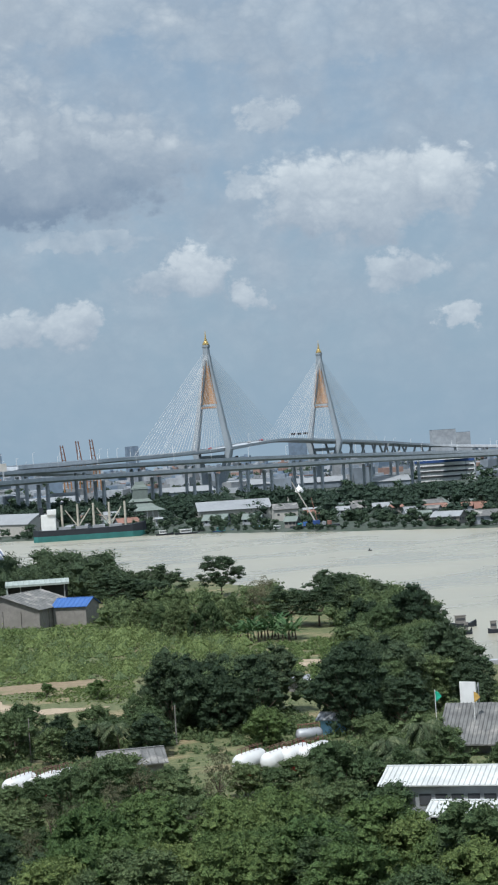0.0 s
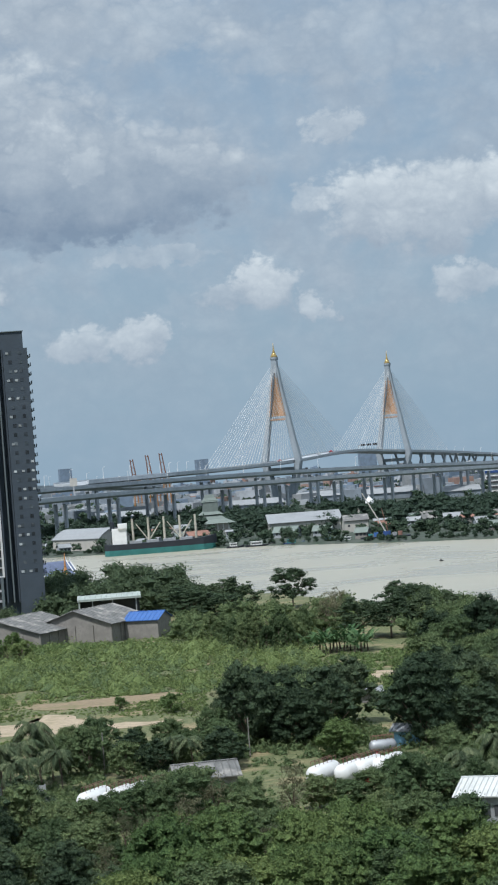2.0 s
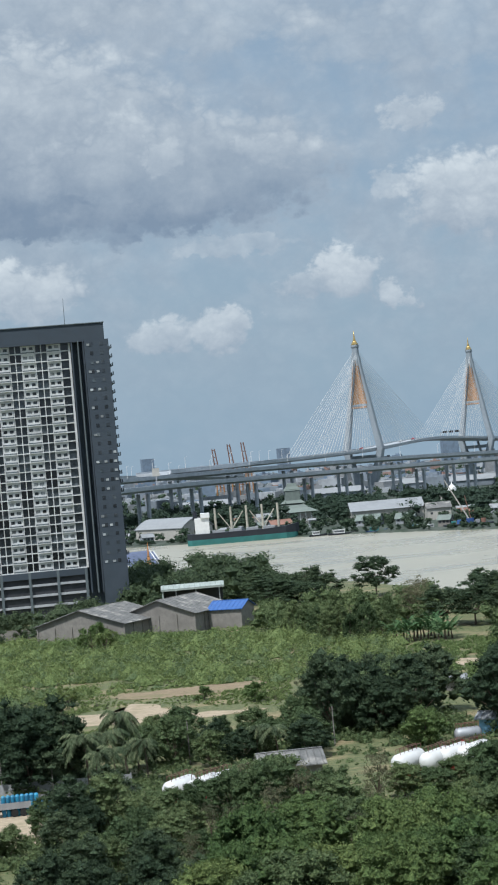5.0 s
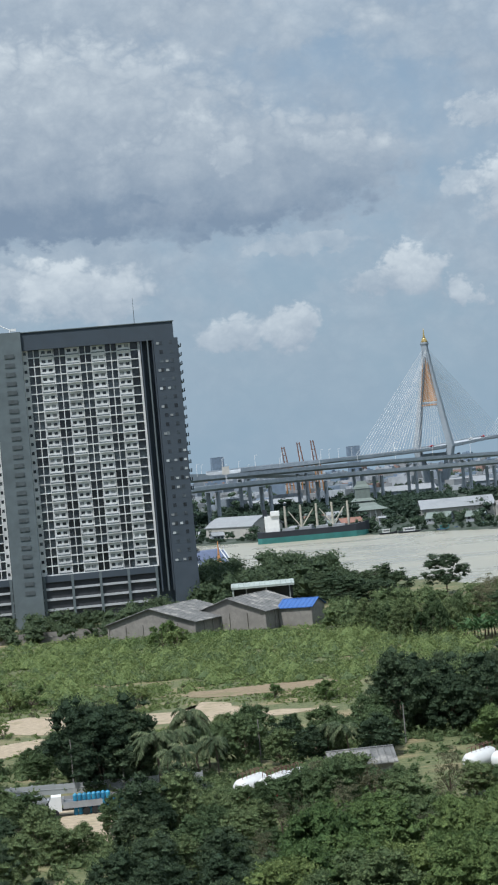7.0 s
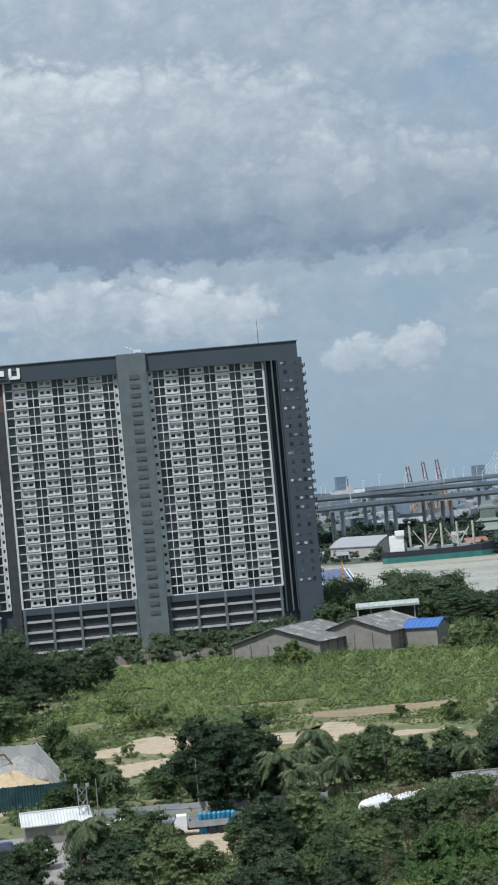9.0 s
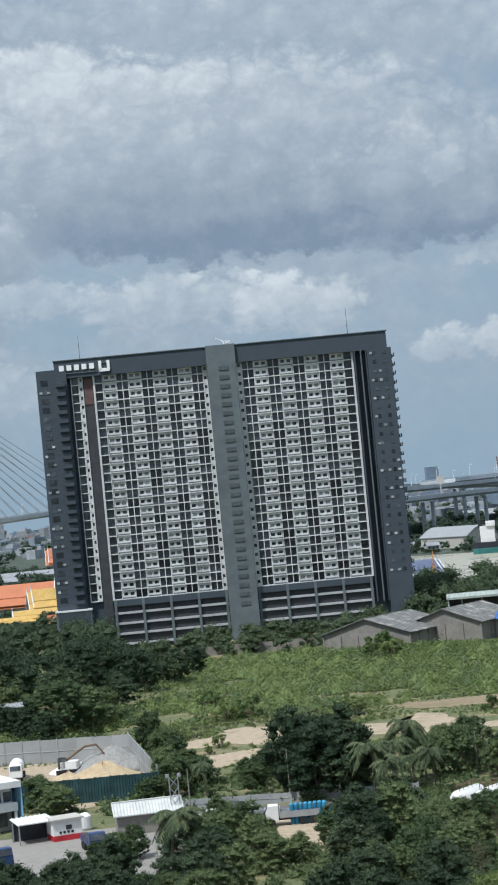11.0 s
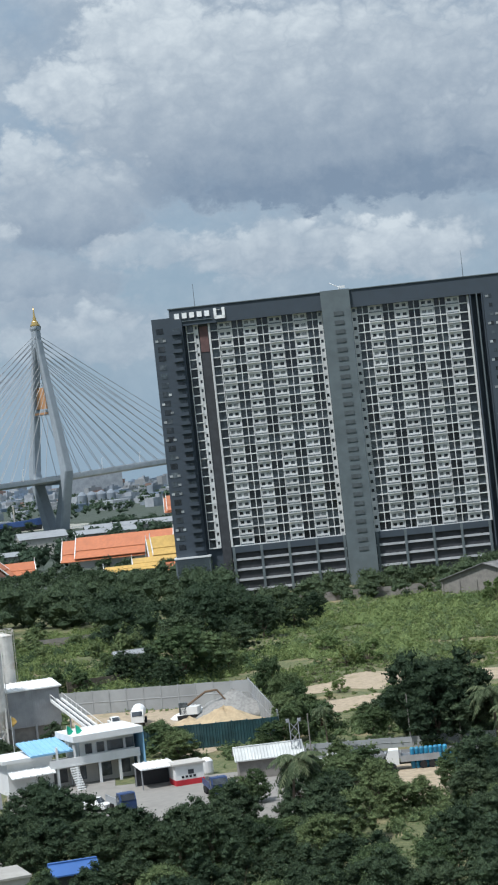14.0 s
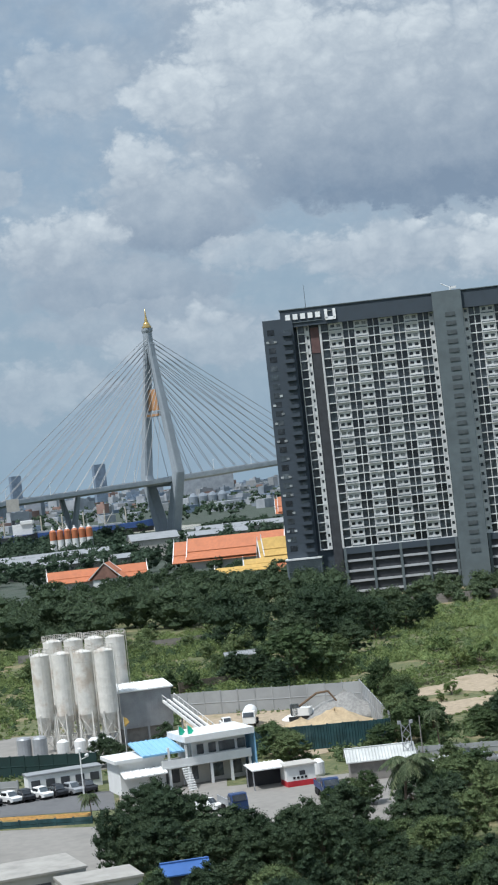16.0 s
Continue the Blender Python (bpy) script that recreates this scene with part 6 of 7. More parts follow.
def build_ship(m, ln, beam, hull_h, lower, upper, label, derricks=5):
    s = thing("cargo_ship", m, label, "ship")
    secs, secs2 = [], []
    for t, k, rise in ((-0.5, 0.55, 0.5), (-0.46, 0.9, 0.2), (-0.3, 1, 0), (0.2, 1, 0), (0.38, 0.8, 0.6), (0.47, 0.35, 1.6), (0.5, 0.06, 2.2)):
        x, b = t * ln, beam / 2 * k
        zm, zt = hull_h * 0.5, hull_h + rise
        secs.append([Vector((x - (1.2 if t > 0.4 else 0), -b * 0.85, -1.5)), Vector((x - (1.2 if t > 0.4 else 0), b * 0.85, -1.5)), Vector((x, b, zm)), Vector((x, -b, zm))])
        secs2.append([Vector((x, -b, zm + 0.02)), Vector((x, b, zm + 0.02)), Vector((x, b, zt)), Vector((x, -b, zt))])
    part("lower_hull", Mesh().sweep(secs), lower, s)
    part("upper_hull", Mesh().sweep(secs2), upper, s)
    house = part("deck_house", Mesh().box(-ln * 0.36, 0, hull_h, ln * 0.13, beam * 0.8, 9.0, bevel=0.2), WHITE, s, "white superstructure")
    part("bridge_wing", Mesh().box(-ln * 0.33, 0, hull_h + 9, ln * 0.08, beam * 0.95, 2.6), WHITE, house)
    for i in range(3):
        part("window_row", Mesh().box(-ln * 0.295, 0, hull_h + 2 + 2.6 * i, 0.1, beam * 0.7, 0.8), SHADE, house)
    part("funnel", Mesh().lathe(-ln * 0.42, 0, [(1.4, hull_h + 8), (1.2, hull_h + 13)], 10), HULLBLACK, s)
    for i in range(4):
        part("hatch", Mesh().box(-ln * 0.22 + i * ln * 0.15, 0, hull_h, ln * 0.11, beam * 0.6, 1.4), STEEL, s)
    for i in range(derricks):
        x = -ln * 0.24 + i * ln * 0.14
        part("derrick_mast", Mesh().rod((x, 0, hull_h), (x, 0, hull_h + 14), 0.75, 0.6, 6), PALEPAINT, s)
        if i % 2 == 1:
            part("derrick_boom", Mesh().rod((x, 0.5, hull_h + 1), (x + 7, 1, hull_h + 11), 0.4, 0.3, 5).rod((x, -0.5, hull_h + 1), (x - 7, -1, hull_h + 11), 0.4, 0.3, 5), PALEPAINT, s)
    return s


def on_water(az, d, turn=0.0):
    return facing(az, d, -1.2, turn)


build_ship(on_water(-4.75, 1128, 0), 64, 12, 6.4, HULLTEAL, HULLBLACK, "moored cargo ship with teal lower hull and black topsides", 5)
build_ship(on_water(-24.4, 1700, -4), 130, 18, 8.0, HULLBLACK, HULLBLUE, "moored cargo ship with dark blue hull", 5)
build_ship(on_water(-26.6, 1690, -4), 60, 14, 7.0, HULLBLUE, HULLBLACK, "moored white-housed freighter with dark hull", 3)


def build_boat(m, ln, mat, house, label):
    b = thing("river_boat", m, label, "boat")
    part("hull", Mesh().sweep([[Vector((t * ln, -w * k, -0.4)), Vector((t * ln, w * k, -0.4)), Vector((t * ln, w * k * 1.15, 0.9 + r)), Vector((t * ln, -w * k * 1.15, 0.9 + r))] for t, k, r, w in ((-0.5, 0.7, 0.3, ln * 0.12), (-0.2, 1, 0, ln * 0.12), (0.25, 1, 0, ln * 0.12), (0.5, 0.15, 0.8, ln * 0.12))]), mat, b)
    part("cabin", Mesh().box(-ln * 0.12, 0, 0.8, ln * 0.4, ln * 0.18, 1.9, bevel=0.1), house, b)
    part("cabin_roof", Mesh().box(-ln * 0.12, 0, 2.7, ln * 0.46, ln * 0.22, 0.15), house, b)
    part("window", Mesh().box(-ln * 0.12, -ln * 0.093, 1.6, ln * 0.34, 0.06, 0.6), SHADE, b)
    return b


for a, d, ln, mt, hs, lb in ((-1.9, 1108, 16, HULLBLACK, WHITE, "white-cabined tug at the far bank"), (-2.6, 1112, 10, HULLBLACK, WHITE, "small moored work boat"), (-0.9, 1098, 12, HULLBLUE, HULLTEAL, "small moored boat with green roof"), (0.2, 1082, 12, HULLBLACK, PALEBLUE, "small moored boat with pale blue cabin"), (0.7, 1076, 10, HULLBLACK, WHITE, "small moored boat with white cabin"), (5.85, 470, 6.2, HULLBLACK, BLOCK, "dark wooden boat at anchor"), (6.75, 452, 3.4, HULLBLACK, BLOCK, "small dark wooden boat at anchor"), (5.95, 452, 2.2, HULLBLACK, BLOCK, "small dark wooden boat at anchor"), (6.95, 972, 12, HULLBLACK, STEEL, "moored boat at the far bank")):
    build_boat(on_water(a, d, 10), ln, mt, hs, lb)
build_boat(on_water(3.3, 820, 10), 2.6, HULLBLACK, HULLBLACK, "tiny boat in mid river").scale = (0.6, 0.6, 0.35)
bg = thing("crane_barge", on_water(1.75, 1068, 0), "flat crane barge with a long pale lattice boom", "barge")
part("hull", Mesh().box(0, 0, -0.6, 27, 10, 2.6, bevel=1.0), HULLBLACK, bg)
part("crane_house", Mesh().box(1.0, 0, 2.0, 4, 4, 2.6, bevel=0.3), HULLBLUE, bg)
part("boom", Mesh().rod((0.5, 0, 4), (-11, 0, 26), 0.5, 0.35, 4), CREAM, bg, "long pale crane boom")
part("mast", Mesh().rod((1.5, 0, 4), (-1.0, 0, 17), 0.3, 0.2, 4), RUSTROOF, bg)
for i, x in enumerate((-8, -5, 5, 8)):
    part("deck_gear", Mesh().box(x, 1, 2.0, 2.4, 3, 1.6 + 0.5 * (i % 2), bevel=0.1), (HULLTEAL, BLUEROOF, STEEL, RUSTROOF)[i], bg)
jt = thing("jetty", pose(*spot(6.6, 385, 0), 0, 0, -25), "low stone-edged river jetty", "jetty")
part("deck", Mesh().box(4, 0, -2.5, 16, 2.5, 2.9), CONCRETE, jt)


# ---- the far bank ----
def barrel_shed(m, w, d, h, label):
    s = thing("barrel_warehouse", m, label, "warehouse")
    arc = [(-w / 2 + w * i / 10, h * 0.55 + h * 0.45 * math.sin(math.pi * i / 10)) for i in range(11)]
    part("roof", Mesh().sweep([[Vector((x, y, z)) for x, z in arc] + [Vector((x, y, z - 0.4)) for x, z in arc[::-1]] for y in (-d / 2, d / 2)]), PALEROOF, s)
    part("wall", Mesh().sweep([[Vector((x * 0.96, y * 0.97, z - 0.4)) for x, z in arc] + [Vector((w * 0.48, y * 0.97, -0.5)), Vector((-w * 0.48, y * 0.97, -0.5))] for y in (-d / 2, d / 2)]), CREAM, s)
    part("door", Mesh().box(0, -d / 2 - 0.1, 0, w * 0.2, 0.3, h * 0.45), SHADE, s)


barrel_shed(facing(-6.75, 1235, 0, 40), 26, 46, 13, "grey barrel-roofed warehouse by the river")
shed("river_warehouse", facing(-0.6, 1225, 0, 6), 44, 26, 8, 13, CREAM, PALEROOF, "wide pale-roofed warehouse by the river", 0, 7, 0, 1.0, category="warehouse")
shed("river_warehouse", facing(0.9, 1190, 0, 6), 14, 18, 7, 10, CREAM, OLDROOF, "cream warehouse annex by the river", 0, 3, 0, 0.8, category="warehouse")
pv = thing("pavilion", facing(-3.25, 1330, 0, 4), "tiered grey-green temple pavilion with open columns", "pavilion")
GREYGREEN = material("grey_green_roof", (0.16, 0.19, 0.17), 0.8, vary=0.1)
part("wall", Mesh().box(0, 0, -0.5, 24, 18, 8), CREAM, pv)
for w, z0, z1 in ((32, 7.5, 12.5), (16, 13.5, 18.0), (12, 22.0, 27.0)):
    part("roof_tier", Mesh().sweep([[Vector((sx * w / 2 * k, sy * w * 0.36 * k, z)) for sx, sy in ((-1, -1), (1, -1), (1, 1), (-1, 1))] for k, z in ((1, z0), (0.62, z0 + (z1 - z0) * 0.55), (0.45, z1))]), GREYGREEN, pv)
part("upper_wall", Mesh().box(0, 0, 12, 10, 8, 11), GREYGREEN, pv)
for i in range(7):
    part("column", Mesh().box(-11 + i * 3.66, -9.3, 0, 0.7, 0.7, 7.6), WHITE, pv)
mq = thing("domed_hall", facing(1.4, 1450, 0, 0), "white hall with an onion dome", "mosque")
part("wall", Mesh().box(0, 0, -0.5, 20, 14, 7.5), CREAM, mq)
part("dome", Mesh().lathe(-1, 0, [(3.2, 7), (3.2, 9.0), (3.6, 10.2), (3.1, 12.0), (1.9, 13.6), (0.5, 14.8), (0.15, 16.5)], 16), WHITE, mq, "white onion dome", smooth=True)
part("window_row", Mesh().box(0, -7.1, 3, 17, 0.2, 2.4), SHADE, mq)
town_rng = np.random.default_rng(12)
ROOFS = [(PALEROOF, "pale sheet"), (OLDROOF, "grey sheet"), (RUSTROOF, "rust-red"), (GREYGREEN, "grey-green")]
for i in range(44):
    a = town_rng.uniform(-8.5, 8.5)
    d = banks(a)[1] + town_rng.uniform(16, 260)
    w = town_rng.uniform(6, 15)
    roof, word = ROOFS[int(town_rng.integers(4))]
    shed("river_house", facing(a, d, 0, town_rng.uniform(-25, 25)), w, w * 0.7, town_rng.uniform(2.6, 4.6), town_rng.uniform(5, 7), HAZEPALE if i % 3 else BLOCK, roof, "riverside house with a " + word + " roof", 0, 3, 0, 0.7, category="house")
for a, d, w, h, lb in ((-2.2, 1960, 70, 9, "wide pale-roofed depot behind the viaduct"), (0.4, 2080, 80, 10, "wide pale-roofed depot behind the viaduct"), (2.0, 2020, 50, 9, "wide pale-roofed depot behind the viaduct"), (-5.8, 1900, 50, 8, "wide pale-roofed depot behind the viaduct"), (4.0, 1900, 34, 8, "pale depot behind trees")):
    shed("depot", facing(a, d, 0, 5), w, 44, h * 0.7, h + 2, HAZEGREY, PALEROOF, lb, 0, 0, 0, 1.0, category="depot")
flat_block("factory", facing(5.6, 2000, 0, 5), 60, 30, 21, HAZEPALE, NEARROOF, "long pale factory with blue roof band", 6, 4, category="factory")
bandf = thing("factory_annex", facing(5.6, 1984, 0, 5), "blue banded loading front of a factory", "factory")
part("band", Mesh().box(0, -0.4, 18.5, 60, 0.9, 2.6), HULLBLUE, bandf)
for i in range(3):
    part("window_row", Mesh().box(0, -0.5, 3.5 + 5 * i, 58, 1.0, 1.8), SHADE, bandf)
part("wall", Mesh().box(0, 0.2, -0.5, 60, 0.4, 20), WHITE, bandf)


def build_port_crane(m, h, label):
    c = thing("harbour_crane", m, label, "crane")
    for y in (-6, 6):
        for x in (-5, 5):
            part("leg", Mesh().rod((x, y, 0), (x * 0.6, y, h * 0.6), 0.9, 0.8, 4), CRANEORANGE, c)
    part("portal_beam", Mesh().box(0, 0, h * 0.58, 8, 14, 2.2), CRANEORANGE, c)
    for x in (-2.2, 2.2):
        part("jib", Mesh().rod((x, 0, h * 0.6), (x * 0.7 - 3.0, 0, h), 0.8, 0.7, 4), CRANERED, c)
    for k in (0.72, 0.84, 0.97):
        part("jib_tie", Mesh().rod((-2.1 - 3 * (k - 0.6) / 0.4, 0, h * k), (1.8 - 3 * (k - 0.6) / 0.4, 0, h * k), 0.5, None, 4), CRANERED, c)
    return c


for a, h in ((-5.35, 62), (-4.9, 66), (-4.5, 67)):
    build_port_crane(facing(a, 2300, 0, 20), h, "rust-red harbour crane with raised jib")

# banners and shrines on the decks
box = thing("deck_sign", facing(-7.13, 1500, 31), "pale yellow sign box at a viaduct end", "sign")
part("board", Mesh().box(0, -9, 8.0, 5.5, 1.0, 6.0), CREAM, box)
part("post", Mesh().box(0, -9, -2.0, 1.0, 0.8, 10), STEEL, box)
box = thing("deck_sign", facing(-26.2, 1430, 30), "pale yellow sign box on a bridge deck", "sign")
part("board", Mesh().box(0, -18, 0.0, 9, 1.0, 9.0), CREAM, box)

# lorries and a sign gantry on the decks
for path, s, paint, label in ((DECKS[2], 620, CARBLACK, "dark lorry on a viaduct"), (DECKS[2], 900, WHITE, "white lorry on a viaduct"), (DECKS[0], 640, REDPAINT, "red lorry on a bridge deck"), (DECKS[0], 760, WHITE, "white lorry on a bridge deck"), (DECKS[0], 800, REDPAINT, "red lorry on a bridge deck"), (DECKS[1], 560, WHITE, "white lorry on a bridge deck")):
    p, way = deck_at(path, s)
    build_truck(pose(p.x, p.y, p.z + 0.05, 0, 0, math.degrees(math.atan2(way.y, way.x))), paint, "bed", paint, label)
p, way = deck_at(DECKS[0], 935)
ga = thing("sign_gantry", pose(p.x, p.y, p.z, 0, 0, math.degrees(math.atan2(way.y, way.x))), "grey road sign gantry across a bridge deck", "sign gantry")
for y in (-14, 14):
    part("post", Mesh().box(0, y, 0, 0.6, 0.6, 8), STEEL, ga)
part("beam", Mesh().box(0, 0, 7.2, 0.6, 28, 0.8), STEEL, ga)
for y in (-8, 0, 8):
    part("board", Mesh().box(-0.5, y, 6.4, 0.2, 5.5, 2.6), CARBLACK, ga)

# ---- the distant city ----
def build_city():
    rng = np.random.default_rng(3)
    groups = {"grey": (Mesh(), HAZEGREY), "pale": (Mesh(), HAZEPALE), "rust": (Mesh(), CITYRUST), "white": (Mesh(), PALEROOF), "blue": (Mesh(), HAZEBLUE)}
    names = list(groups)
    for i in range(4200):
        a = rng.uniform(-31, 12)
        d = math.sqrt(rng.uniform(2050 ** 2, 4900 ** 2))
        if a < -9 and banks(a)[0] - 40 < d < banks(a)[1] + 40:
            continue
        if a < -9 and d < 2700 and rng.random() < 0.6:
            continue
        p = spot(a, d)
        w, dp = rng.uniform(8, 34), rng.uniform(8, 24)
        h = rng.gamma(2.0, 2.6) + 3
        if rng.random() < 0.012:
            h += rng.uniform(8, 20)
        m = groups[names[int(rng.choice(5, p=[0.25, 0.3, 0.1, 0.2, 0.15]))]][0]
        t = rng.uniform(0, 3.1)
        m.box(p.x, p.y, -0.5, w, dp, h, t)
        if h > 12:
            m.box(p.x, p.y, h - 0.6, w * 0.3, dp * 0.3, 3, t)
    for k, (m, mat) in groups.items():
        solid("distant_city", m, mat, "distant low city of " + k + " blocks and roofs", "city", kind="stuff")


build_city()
for a, d, w, h, lb in ((-26.06, 3900, 20, 74, "distant grey tower block"), (-23.64, 3700, 22, 78, "distant grey twin tower block"), (-3.4, 4300, 26, 66, "distant tower block tinted blue-grey for haze"), (-7.35, 4300, 26, 68, "distant tower block tinted blue-grey for haze"), (1.4, 3600, 30, 52, "distant grey office block"), (-20.3, 3500, 60, 44, "distant white apartment block"), (-20.9, 3300, 60, 40, "distant white apartment block"), (5.6, 3300, 40, 56, "distant pale factory tower"), (6.15, 3350, 24, 50, "distant pale factory tower")):
    flat_block("tower_block", facing(a, d, 0, 15), w, 18, h, HAZEBLUE if "grey" in lb else HAZEPALE, HAZEGREY, lb, 0, 1, category="tower block")
for i in range(4):
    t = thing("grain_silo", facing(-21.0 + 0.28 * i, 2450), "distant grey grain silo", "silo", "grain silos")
    part("shell", Mesh().lathe(0, 0, [(5.8, 0), (5.8, 14), (3, 17.5), (0.5, 18.5)], 14), HAZEGREY, t)

CLEAR += [(-141, 306, 15), (-130, 312, 11), (-108, 264, 17), (-100, 258, 10), (-90, 256, 10), (-86, 246, 10), (-78, 240, 9), (-82, 255, 9), (-95, 305, 15), (-100, 322, 20), (-88, 310, 9),
          (-118, 328, 14), (-124, 252, 16), (-112, 226, 20), (-97, 193, 10), (-76, 260, 7), (-86, 189, 7), (-57, 255, 8), (-53, 246, 8), (1, 240, 8), (5, 246, 7), (-31, 242, 6), (-29, 252, 6), (0, 264, 6), (5, 266, 6), (-33, 259, 6), (-29, 259, 5), (22, 226, 13), (28, 272, 9),
          (-86, 531, 18), (-65, 536, 15), (-50, 534, 9), (-66, 592, 12), (-74, 342, 17), (-88, 334, 10), (-52, 352, 15), (-36, 350, 8)]


# ---- planting ----
CLEAR += [(-79, 192, 5), (-78, 186, 4), (6, 357, 3), (-64.5, 227, 4), (-62, 218, 4)]
CLEAR += [(*spot(-21.82, d).xy, 38) for d in (1540, 1470, 1400, 1330, 1260)]


def off_clear(a, d):
    p = spot(a, d)
    return not on_patch(a, d) and all(math.hypot(p.x - x, p.y - y) > r + 1 for x, y, r in CLEAR)


scrub("scrub", -15.5, -0.5, 392, 548, 3000, 130000, 0.22, SCRUBLEAF, "rough field of bright green weeds and low bushes", 1.3, hold=lambda a, d: not on_patch(a, d))
scrub("scrub", -0.6, 2.4, 342, 446, 420, 22000, 0.22, SCRUBLEAF, "small meadow of bright green weeds between woods", 0.9, hold=off_clear)
scrub("scrub", -28, -15.2, 358, 546, 2700, 125000, 0.24, SCRUBLEAF, "rough field of green weeds and low bushes", 1.5)
scrub("grass", -16, -3.8, 322, 400, 2600, 60000, 0.15, SCRUBLEAF, "short rough grass round a dirt track", 0.42, hold=off_clear)
scrub("grass", -20.5, -15.6, 352, 405, 800, 20000, 0.16, SCRUBLEAF, "short rough grass behind a panel wall", 0.5)
scrub("grass", -15.4, -4.6, 326, 378, 110, 3600, 0.15, SCRUBLEAF, "grass tufts grown over the edges of a dirt track", 0.38)
scrub("weeds", -10.6, -4.6, 504, 523, 260, 16000, 0.24, SCRUBLEAF, "tall weeds along the foot of old sheds", 1.9)
scrub("undergrowth", -29, 9, 285, 352, 1150, 40000, 0.26, LEAF, "tangled undergrowth between trees", 1.2, hold=lambda a, d: off_clear(a, d) and not (-16 < a < -4 and d > 316))
scrub("undergrowth", -20, 9, 205, 284, 900, 34000, 0.22, LEAF, "tangled undergrowth between trees", 1.1, hold=off_clear)
scrub("weeds", -15.5, -0.5, 388, 548, 520, 30000, 0.24, LEAF, "taller dark green weeds in clumps", 2.2, hold=off_clear)
scrub("shrubs", -15.5, -0.5, 400, 545, 380, 30000, 0.24, SCRUBLEAF, "light green shrubs standing out of the weeds", 2.9, hold=off_clear)
scrub("dry_grass", -16.0, -0.5, 325, 470, 900, 30000, 0.17, LEAFDRY, "tufts of dry straw-coloured grass", 0.5, hold=off_clear)
scrub("weeds", -28, -15.5, 365, 505, 360, 24000, 0.24, LEAF, "taller dark green weeds in clumps", 2.2)
# near belt below the balcony
grove([("lime", 7), ("mid", 1)], -6.6, 9, 166, 205, 40, 0.85, 1.1, 4.0)
grove([("mid", 1), ("dark", 4)], -24.0, -6.6, 176, 206, 46, 0.4, 0.62, 3.8)
grove([("dark", 2), ("mid", 1)], -20.9, -14.4, 210, 234, 18, 0.4, 0.56, 3.6)
grove([("mid", 1)], -15.4, -13.3, 249, 264, 6, 0.4, 0.55, 3.5)
grove([("mid", 4), ("lime", 1), ("bare", 2)], -5.6, -1.3, 212, 246, 17, 0.6, 0.86, 3.6)
grove([("mid", 3), ("bare", 1)], -8.0, -5.6, 208, 250, 9, 0.45, 0.62, 3.6)
grove([("mid", 3), ("lime", 1)], -1.3, 1.8, 208, 246, 11, 0.42, 0.6, 3.6)
grove([("mid", 3), ("dark", 1)], 1.8, 3.4, 212, 250, 7, 0.6, 0.8, 3.6)
grove([("mid", 2), ("dark", 1)], -17.0, -13.4, 206, 244, 10, 0.42, 0.6, 4.0)
grove([("mid", 2), ("dark", 1)], -10.8, -7.6, 206, 256, 15, 0.45, 0.66, 4.0)
grove([("mid", 2), ("palm", 1)], 1.9, 5.0, 238, 268, 10, 0.6, 0.85, 3.6)
for a, d, s in ((-24.3, 224, 0.5), (-23.6, 226, 0.6), (-22.9, 236, 0.66), (-22.3, 230, 0.6), (-21.8, 226, 0.5), (-21.2, 216, 0.5), (-20.7, 222, 0.45), (-23.9, 216, 0.5), (-22.9, 222, 0.55)):
    plant("dark", a, d, s)
for a, d, s in ((-23.2, 240, 0.66), (-20.9, 229, 0.48), (-20.2, 221, 0.5), (-19.7, 214, 0.5), (-21.6, 218, 0.55), (-19.2, 221, 0.42), (-18.4, 219, 0.42)):
    plant("dark", a, d, s)
for a, d, s in ((-0.75, 251, 0.46), (0.15, 250, 0.5), (0.9, 252, 0.44), (1.7, 256, 0.6), (-6.9, 247, 0.46), (-6.3, 250, 0.52), (-7.5, 249, 0.55), (-4.4, 251, 0.5), (-3.7, 254, 0.46), (-5.1, 256, 0.6)):
    plant("mid", a, d, s, slim=1.25)
for a, d, s in ((-13.75, 258, 0.5), (-13.25, 250, 0.5), (-12.9, 232, 0.55), (-12.2, 234, 0.5), (-11.2, 246, 0.6), (-18.0, 250, 0.3), (-17.4, 246, 0.45), (-16.9, 250, 0.5)):
    plant("mid", a, d, s)
# the dark clump, the round tree before it, and the riverside wood
grove([("dark", 4), ("mid", 1)], -2.9, 0.4, 306, 336, 14, 0.78, 1.0, 4.6)
plant("lime", -0.05, 291, 0.72)
grove([("dark", 2), ("mid", 2)], 2.1, 5.2, 298, 385, 20, 0.78, 1.05, 5)
grove([("dark", 1), ("mid", 1)], 2.6, 4.9, 388, 448, 11, 0.8, 0.98, 5.5)
grove([("mid", 2), ("dark", 1)], 5.2, 8.5, 290, 335, 8, 0.4, 0.6, 4)
grove([("mid", 3), ("dark", 1)], -8.4, -3.4, 288, 312, 18, 0.48, 0.68, 4.2)
for a, d, s in ((-11.9, 287, 0.95), (-11.4, 290, 1.12), (-10.9, 288, 1.1), (-10.5, 284, 0.85), (-11.5, 283, 0.9)):
    plant("dark", a, d, s)
for a, d, s in ((-9.8, 281, 1.1), (-8.7, 289, 1.15), (-9.25, 285, 1.0), (-8.35, 284, 0.9), (-9.6, 272, 0.65), (-8.1, 279, 0.65), (-9.0, 275, 0.7), (-15.85, 236, 1.1), (-14.7, 292, 0.6), (-4.3, 288, 0.75), (-4.9, 291, 0.65), (3.3, 250, 0.85), (4.4, 256, 0.9), (4.0, 246, 0.7), (-24.9, 262, 0.45)):
    plant("palm", a, d, s)
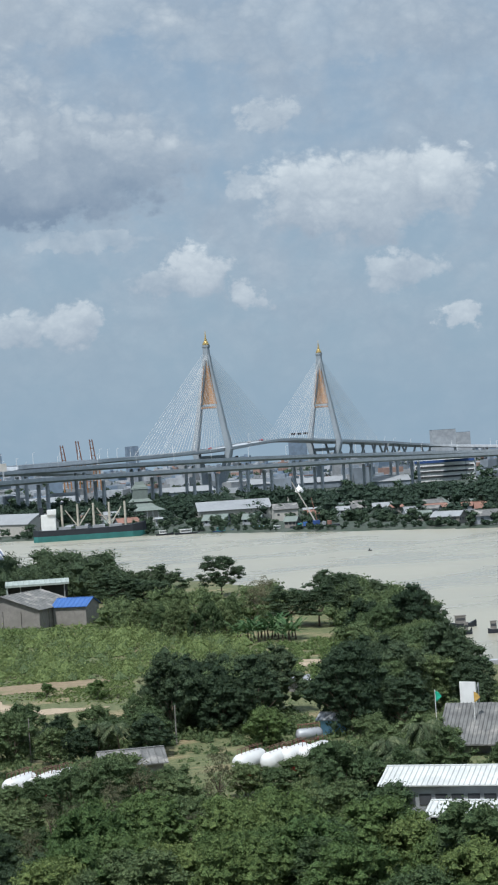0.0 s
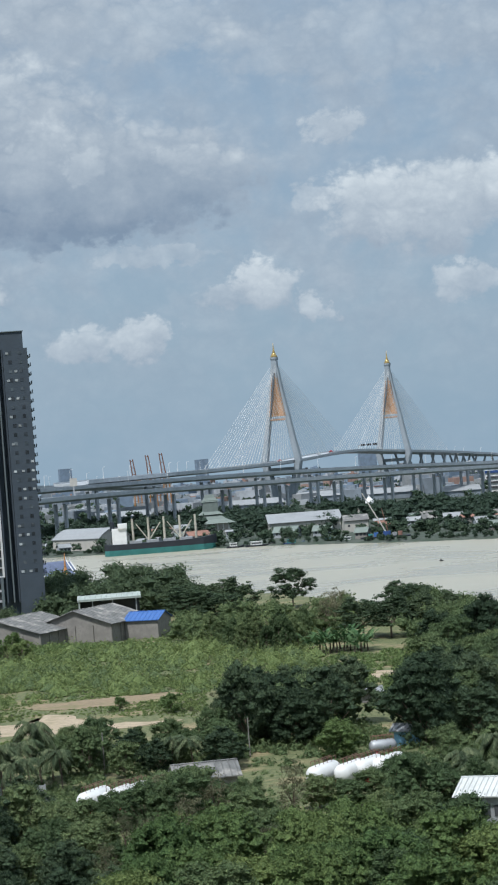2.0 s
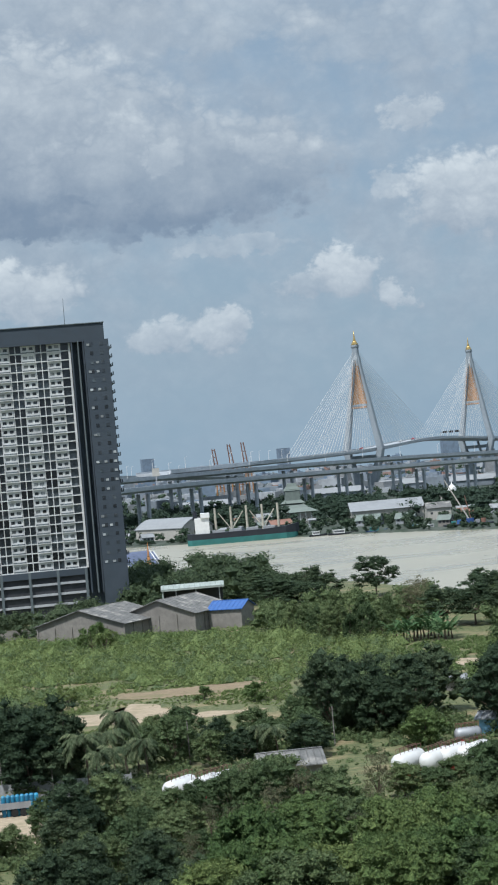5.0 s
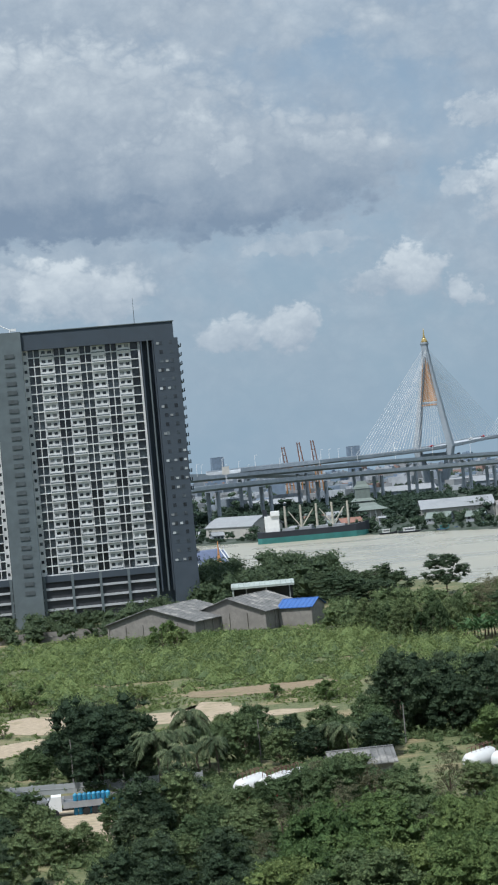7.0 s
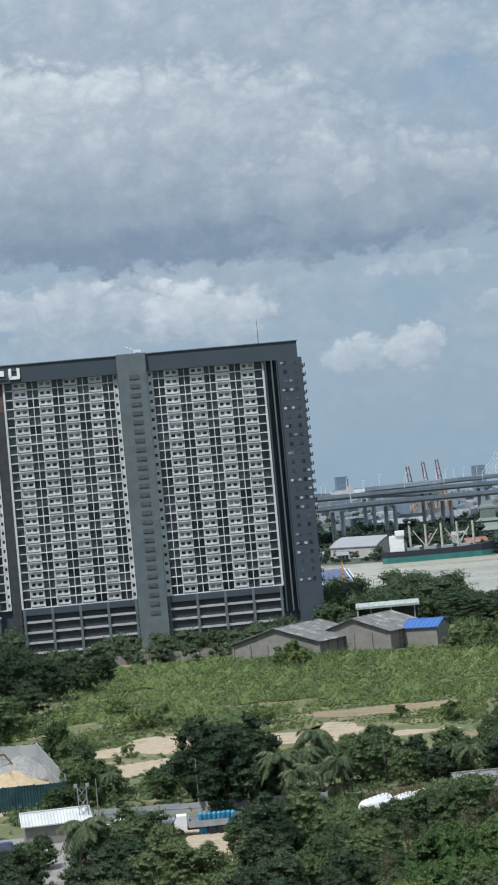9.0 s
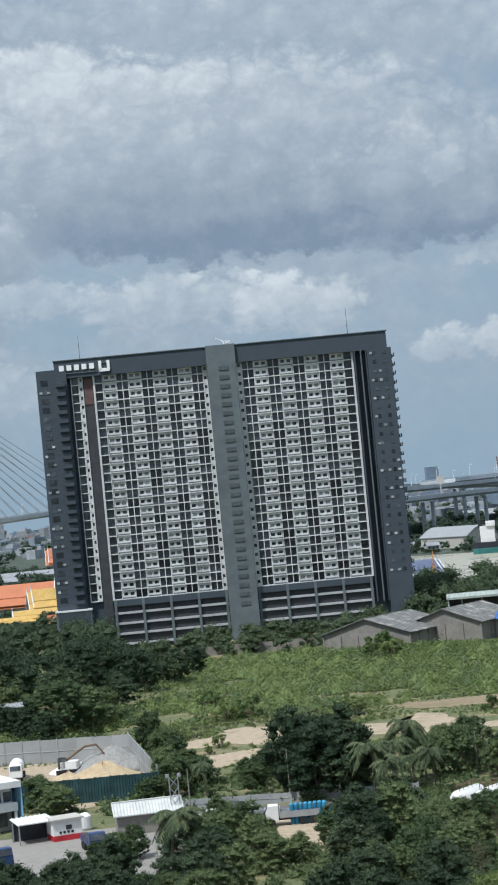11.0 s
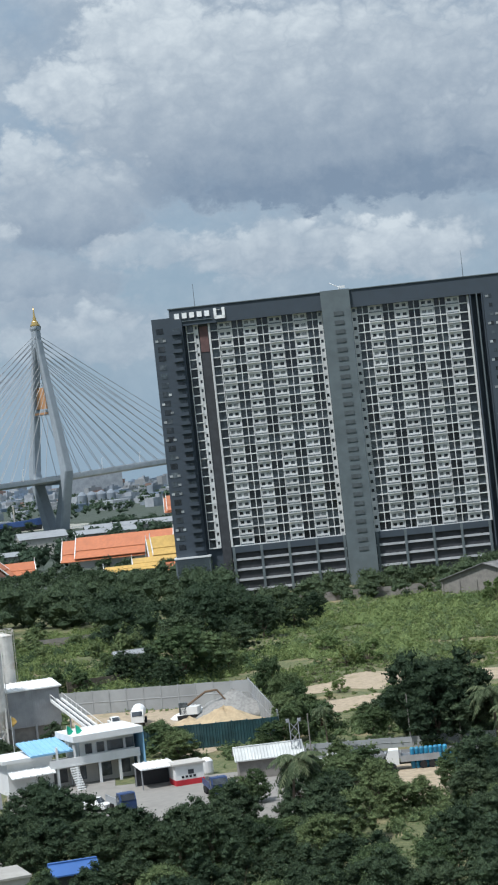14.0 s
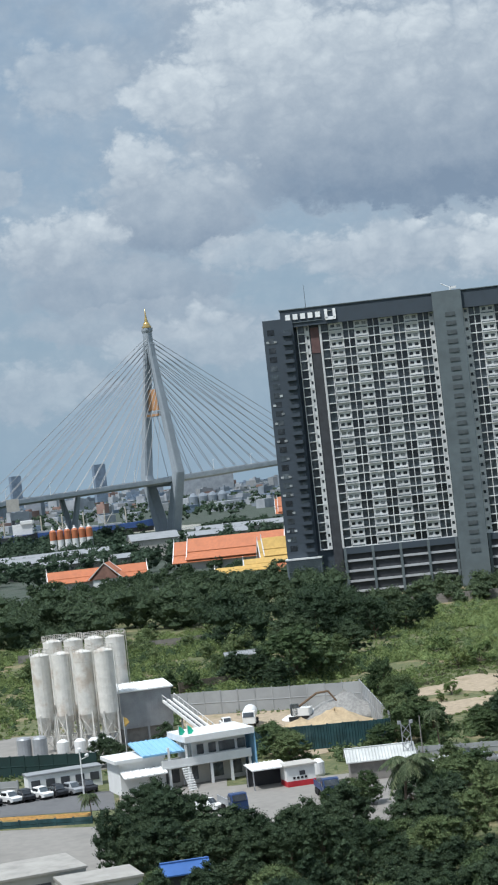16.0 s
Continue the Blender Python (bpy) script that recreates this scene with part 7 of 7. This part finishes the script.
grove([("rain", 2), ("dark", 1)], -4.6, -0.6, 556, 610, 10, 0.68, 0.86, 7)
for a, d, s in ((0.9, 486, 0.72), (1.7, 480, 0.78), (2.5, 484, 0.76), (2.2, 520, 0.8), (3.3, 500, 0.8)):
    plant("rain", a, d, s)
for a, d in ((-3.2, 478), (-2.9, 470), (-2.55, 466), (-2.2, 468), (-1.9, 462), (-1.6, 466), (-1.3, 460), (-1.0, 470), (-2.4, 482), (-1.5, 480), (-3.5, 492), (-0.8, 482)):
    plant("afar", a, d, 0.9, slim=0.72)
for i in range(18):
    plant("banana", -0.7 + 0.1 * i, 449 + (i * 7) % 13, 1.15 + 0.1 * (i % 4))
plant("bare", -0.05, 512, 1.15)
plant("bare", 0.25, 520, 1.05)
plant("bare", -1.75, 500, 0.8)
for a, d, s in ((5.3, 346, 0.85), (5.65, 334, 0.85), (6.0, 322, 0.75), (5.45, 362, 0.85), (5.1, 380, 0.88), (6.3, 314, 0.62)):
    plant("dark", a, d, s)
plant("mid", 4.6, 262, 0.7)
plant("mid", 5.1, 258, 0.6)
plant("mid", 6.7, 259, 0.5)
plant("mid", -19.4, 299, 0.62)
plant("mid", -19.0, 294, 0.6)
plant("dark", -24.3, 309, 0.5)
plant("dark", -23.9, 306, 0.45)
plant("dark", -22.5, 312, 0.42)
# trees of the scrub field beyond the storage pit
for kind, a, d, s, slim in (("dark", -18.6, 446, 0.95, 1), ("dark", -17.8, 455, 1.0, 1), ("mid", -18.6, 393, 1.05, 1.1), ("mid", -18.0, 400, 1.0, 1.1), ("dark", -19.6, 392, 0.66, 1), ("dark", -19.1, 385, 0.6, 1), ("dark", -20.3, 400, 0.55, 1), ("dark", -15.3, 482, 0.7, 1), ("dark", -14.7, 500, 0.7, 1), ("dark", -16.2, 470, 0.75, 1), ("dark", -16.9, 440, 0.8, 1),
                            ("mid", -15.9, 326, 0.95, 0.55), ("mid", -15.5, 330, 0.8, 0.6), ("mid", -16.2, 352, 0.9, 0.6), ("mid", -15.5, 312, 0.6, 0.9), ("mid", -14.8, 306, 0.5, 1), ("afar", -17.3, 410, 0.7, 1), ("afar", -20.8, 420, 0.6, 1), ("afar", -21.6, 396, 0.45, 1.2), ("afar", -22.3, 398, 0.4, 1.2)):
    plant(kind, a, d, s, slim=slim)
grove([("mid", 1)], -16.4, -15.0, 296, 320, 6, 0.5, 0.75, 4)
grove([("mid", 3), ("dark", 1)], -13.6, -12.2, 289, 318, 7, 0.35, 0.5, 3.6)
for a, d, s in ((-14.2, 352, 0.9), (-13.3, 396, 1.3), (-13.9, 392, 1.0), (-14.5, 343, 0.5), (-4.8, 364, 1.5), (-6.3, 373, 0.9), (-14.4, 420, 1.7), (-10.2, 385, 1.0), (-9.0, 490, 1.9), (-9.4, 498, 1.7), (-9.2, 520, 1.7)):
    plant("bush", a, d, s)
woods("woods", LEAF, -4.4, 0.6, 496, 560, 60, 7.0, 34000, 0.34, "dense riverside undergrowth and small trees")
woods("woods", LEAF, 2.4, 5.0, 430, 545, 55, 8.0, 34000, 0.34, "dense riverside undergrowth and small trees")
woods("woods", LEAF, -28.5, -18.5, 440, 540, 60, 5.0, 24000, 0.34, "bushy edge of the scrub field")
woods("woods", LEAFDARK, -18.6, -8.6, 543, 598, 90, 7.0, 36000, 0.32, "dark hedge of trees at the foot of a tower")
woods("woods", LEAFDARK, -29, -17.0, 545, 650, 120, 12.5, 90000, 0.36, "dark belt of mature trees", False)
woods("woods", LEAFDARK, -21.0, -16.0, 480, 545, 26, 11.0, 26000, 0.36, "dark trees at the field's edge")
woods("far_woods", LEAFDARK, -30, -17.0, 660, 830, 140, 6.2, 50000, 0.5, "dark trees before the temple roofs")
woods("far_woods", LEAFFAR, -10, 10, 1, 9, 170, 3.0, 12000, 0.5, "low shrubs along the far bank", True)
woods("far_woods", LEAFFAR, -10, 10, 6, 110, 150, 7.0, 30000, 0.55, "low dark trees lining the far bank", True)
woods("woods", LEAFDARK, -8.2, -4.5, 610, 720, 62, 13.0, 46000, 0.42, "dark trees beside a tower and the river")
woods("far_woods", LEAFFAR, -10, 10, 60, 560, 640, 12.5, 90000, 0.75, "dark trees on the far bank", True)
woods("far_woods", LEAFFAR, -30, -17, 900, 1580, 520, 10.5, 70000, 0.8, "dark trees around distant factories")
woods("far_woods", LEAFFAR, -30, 12, 1850, 3600, 1300, 11.0, 50000, 1.4, "distant dark tree line in the city")
for trees in KINDS.values():
    for tr in trees:
        if tr.name not in USED:
            for o in (*tr.children_recursive, tr):
                bpy.data.objects.remove(o)
        else:
            del tr["spare"]
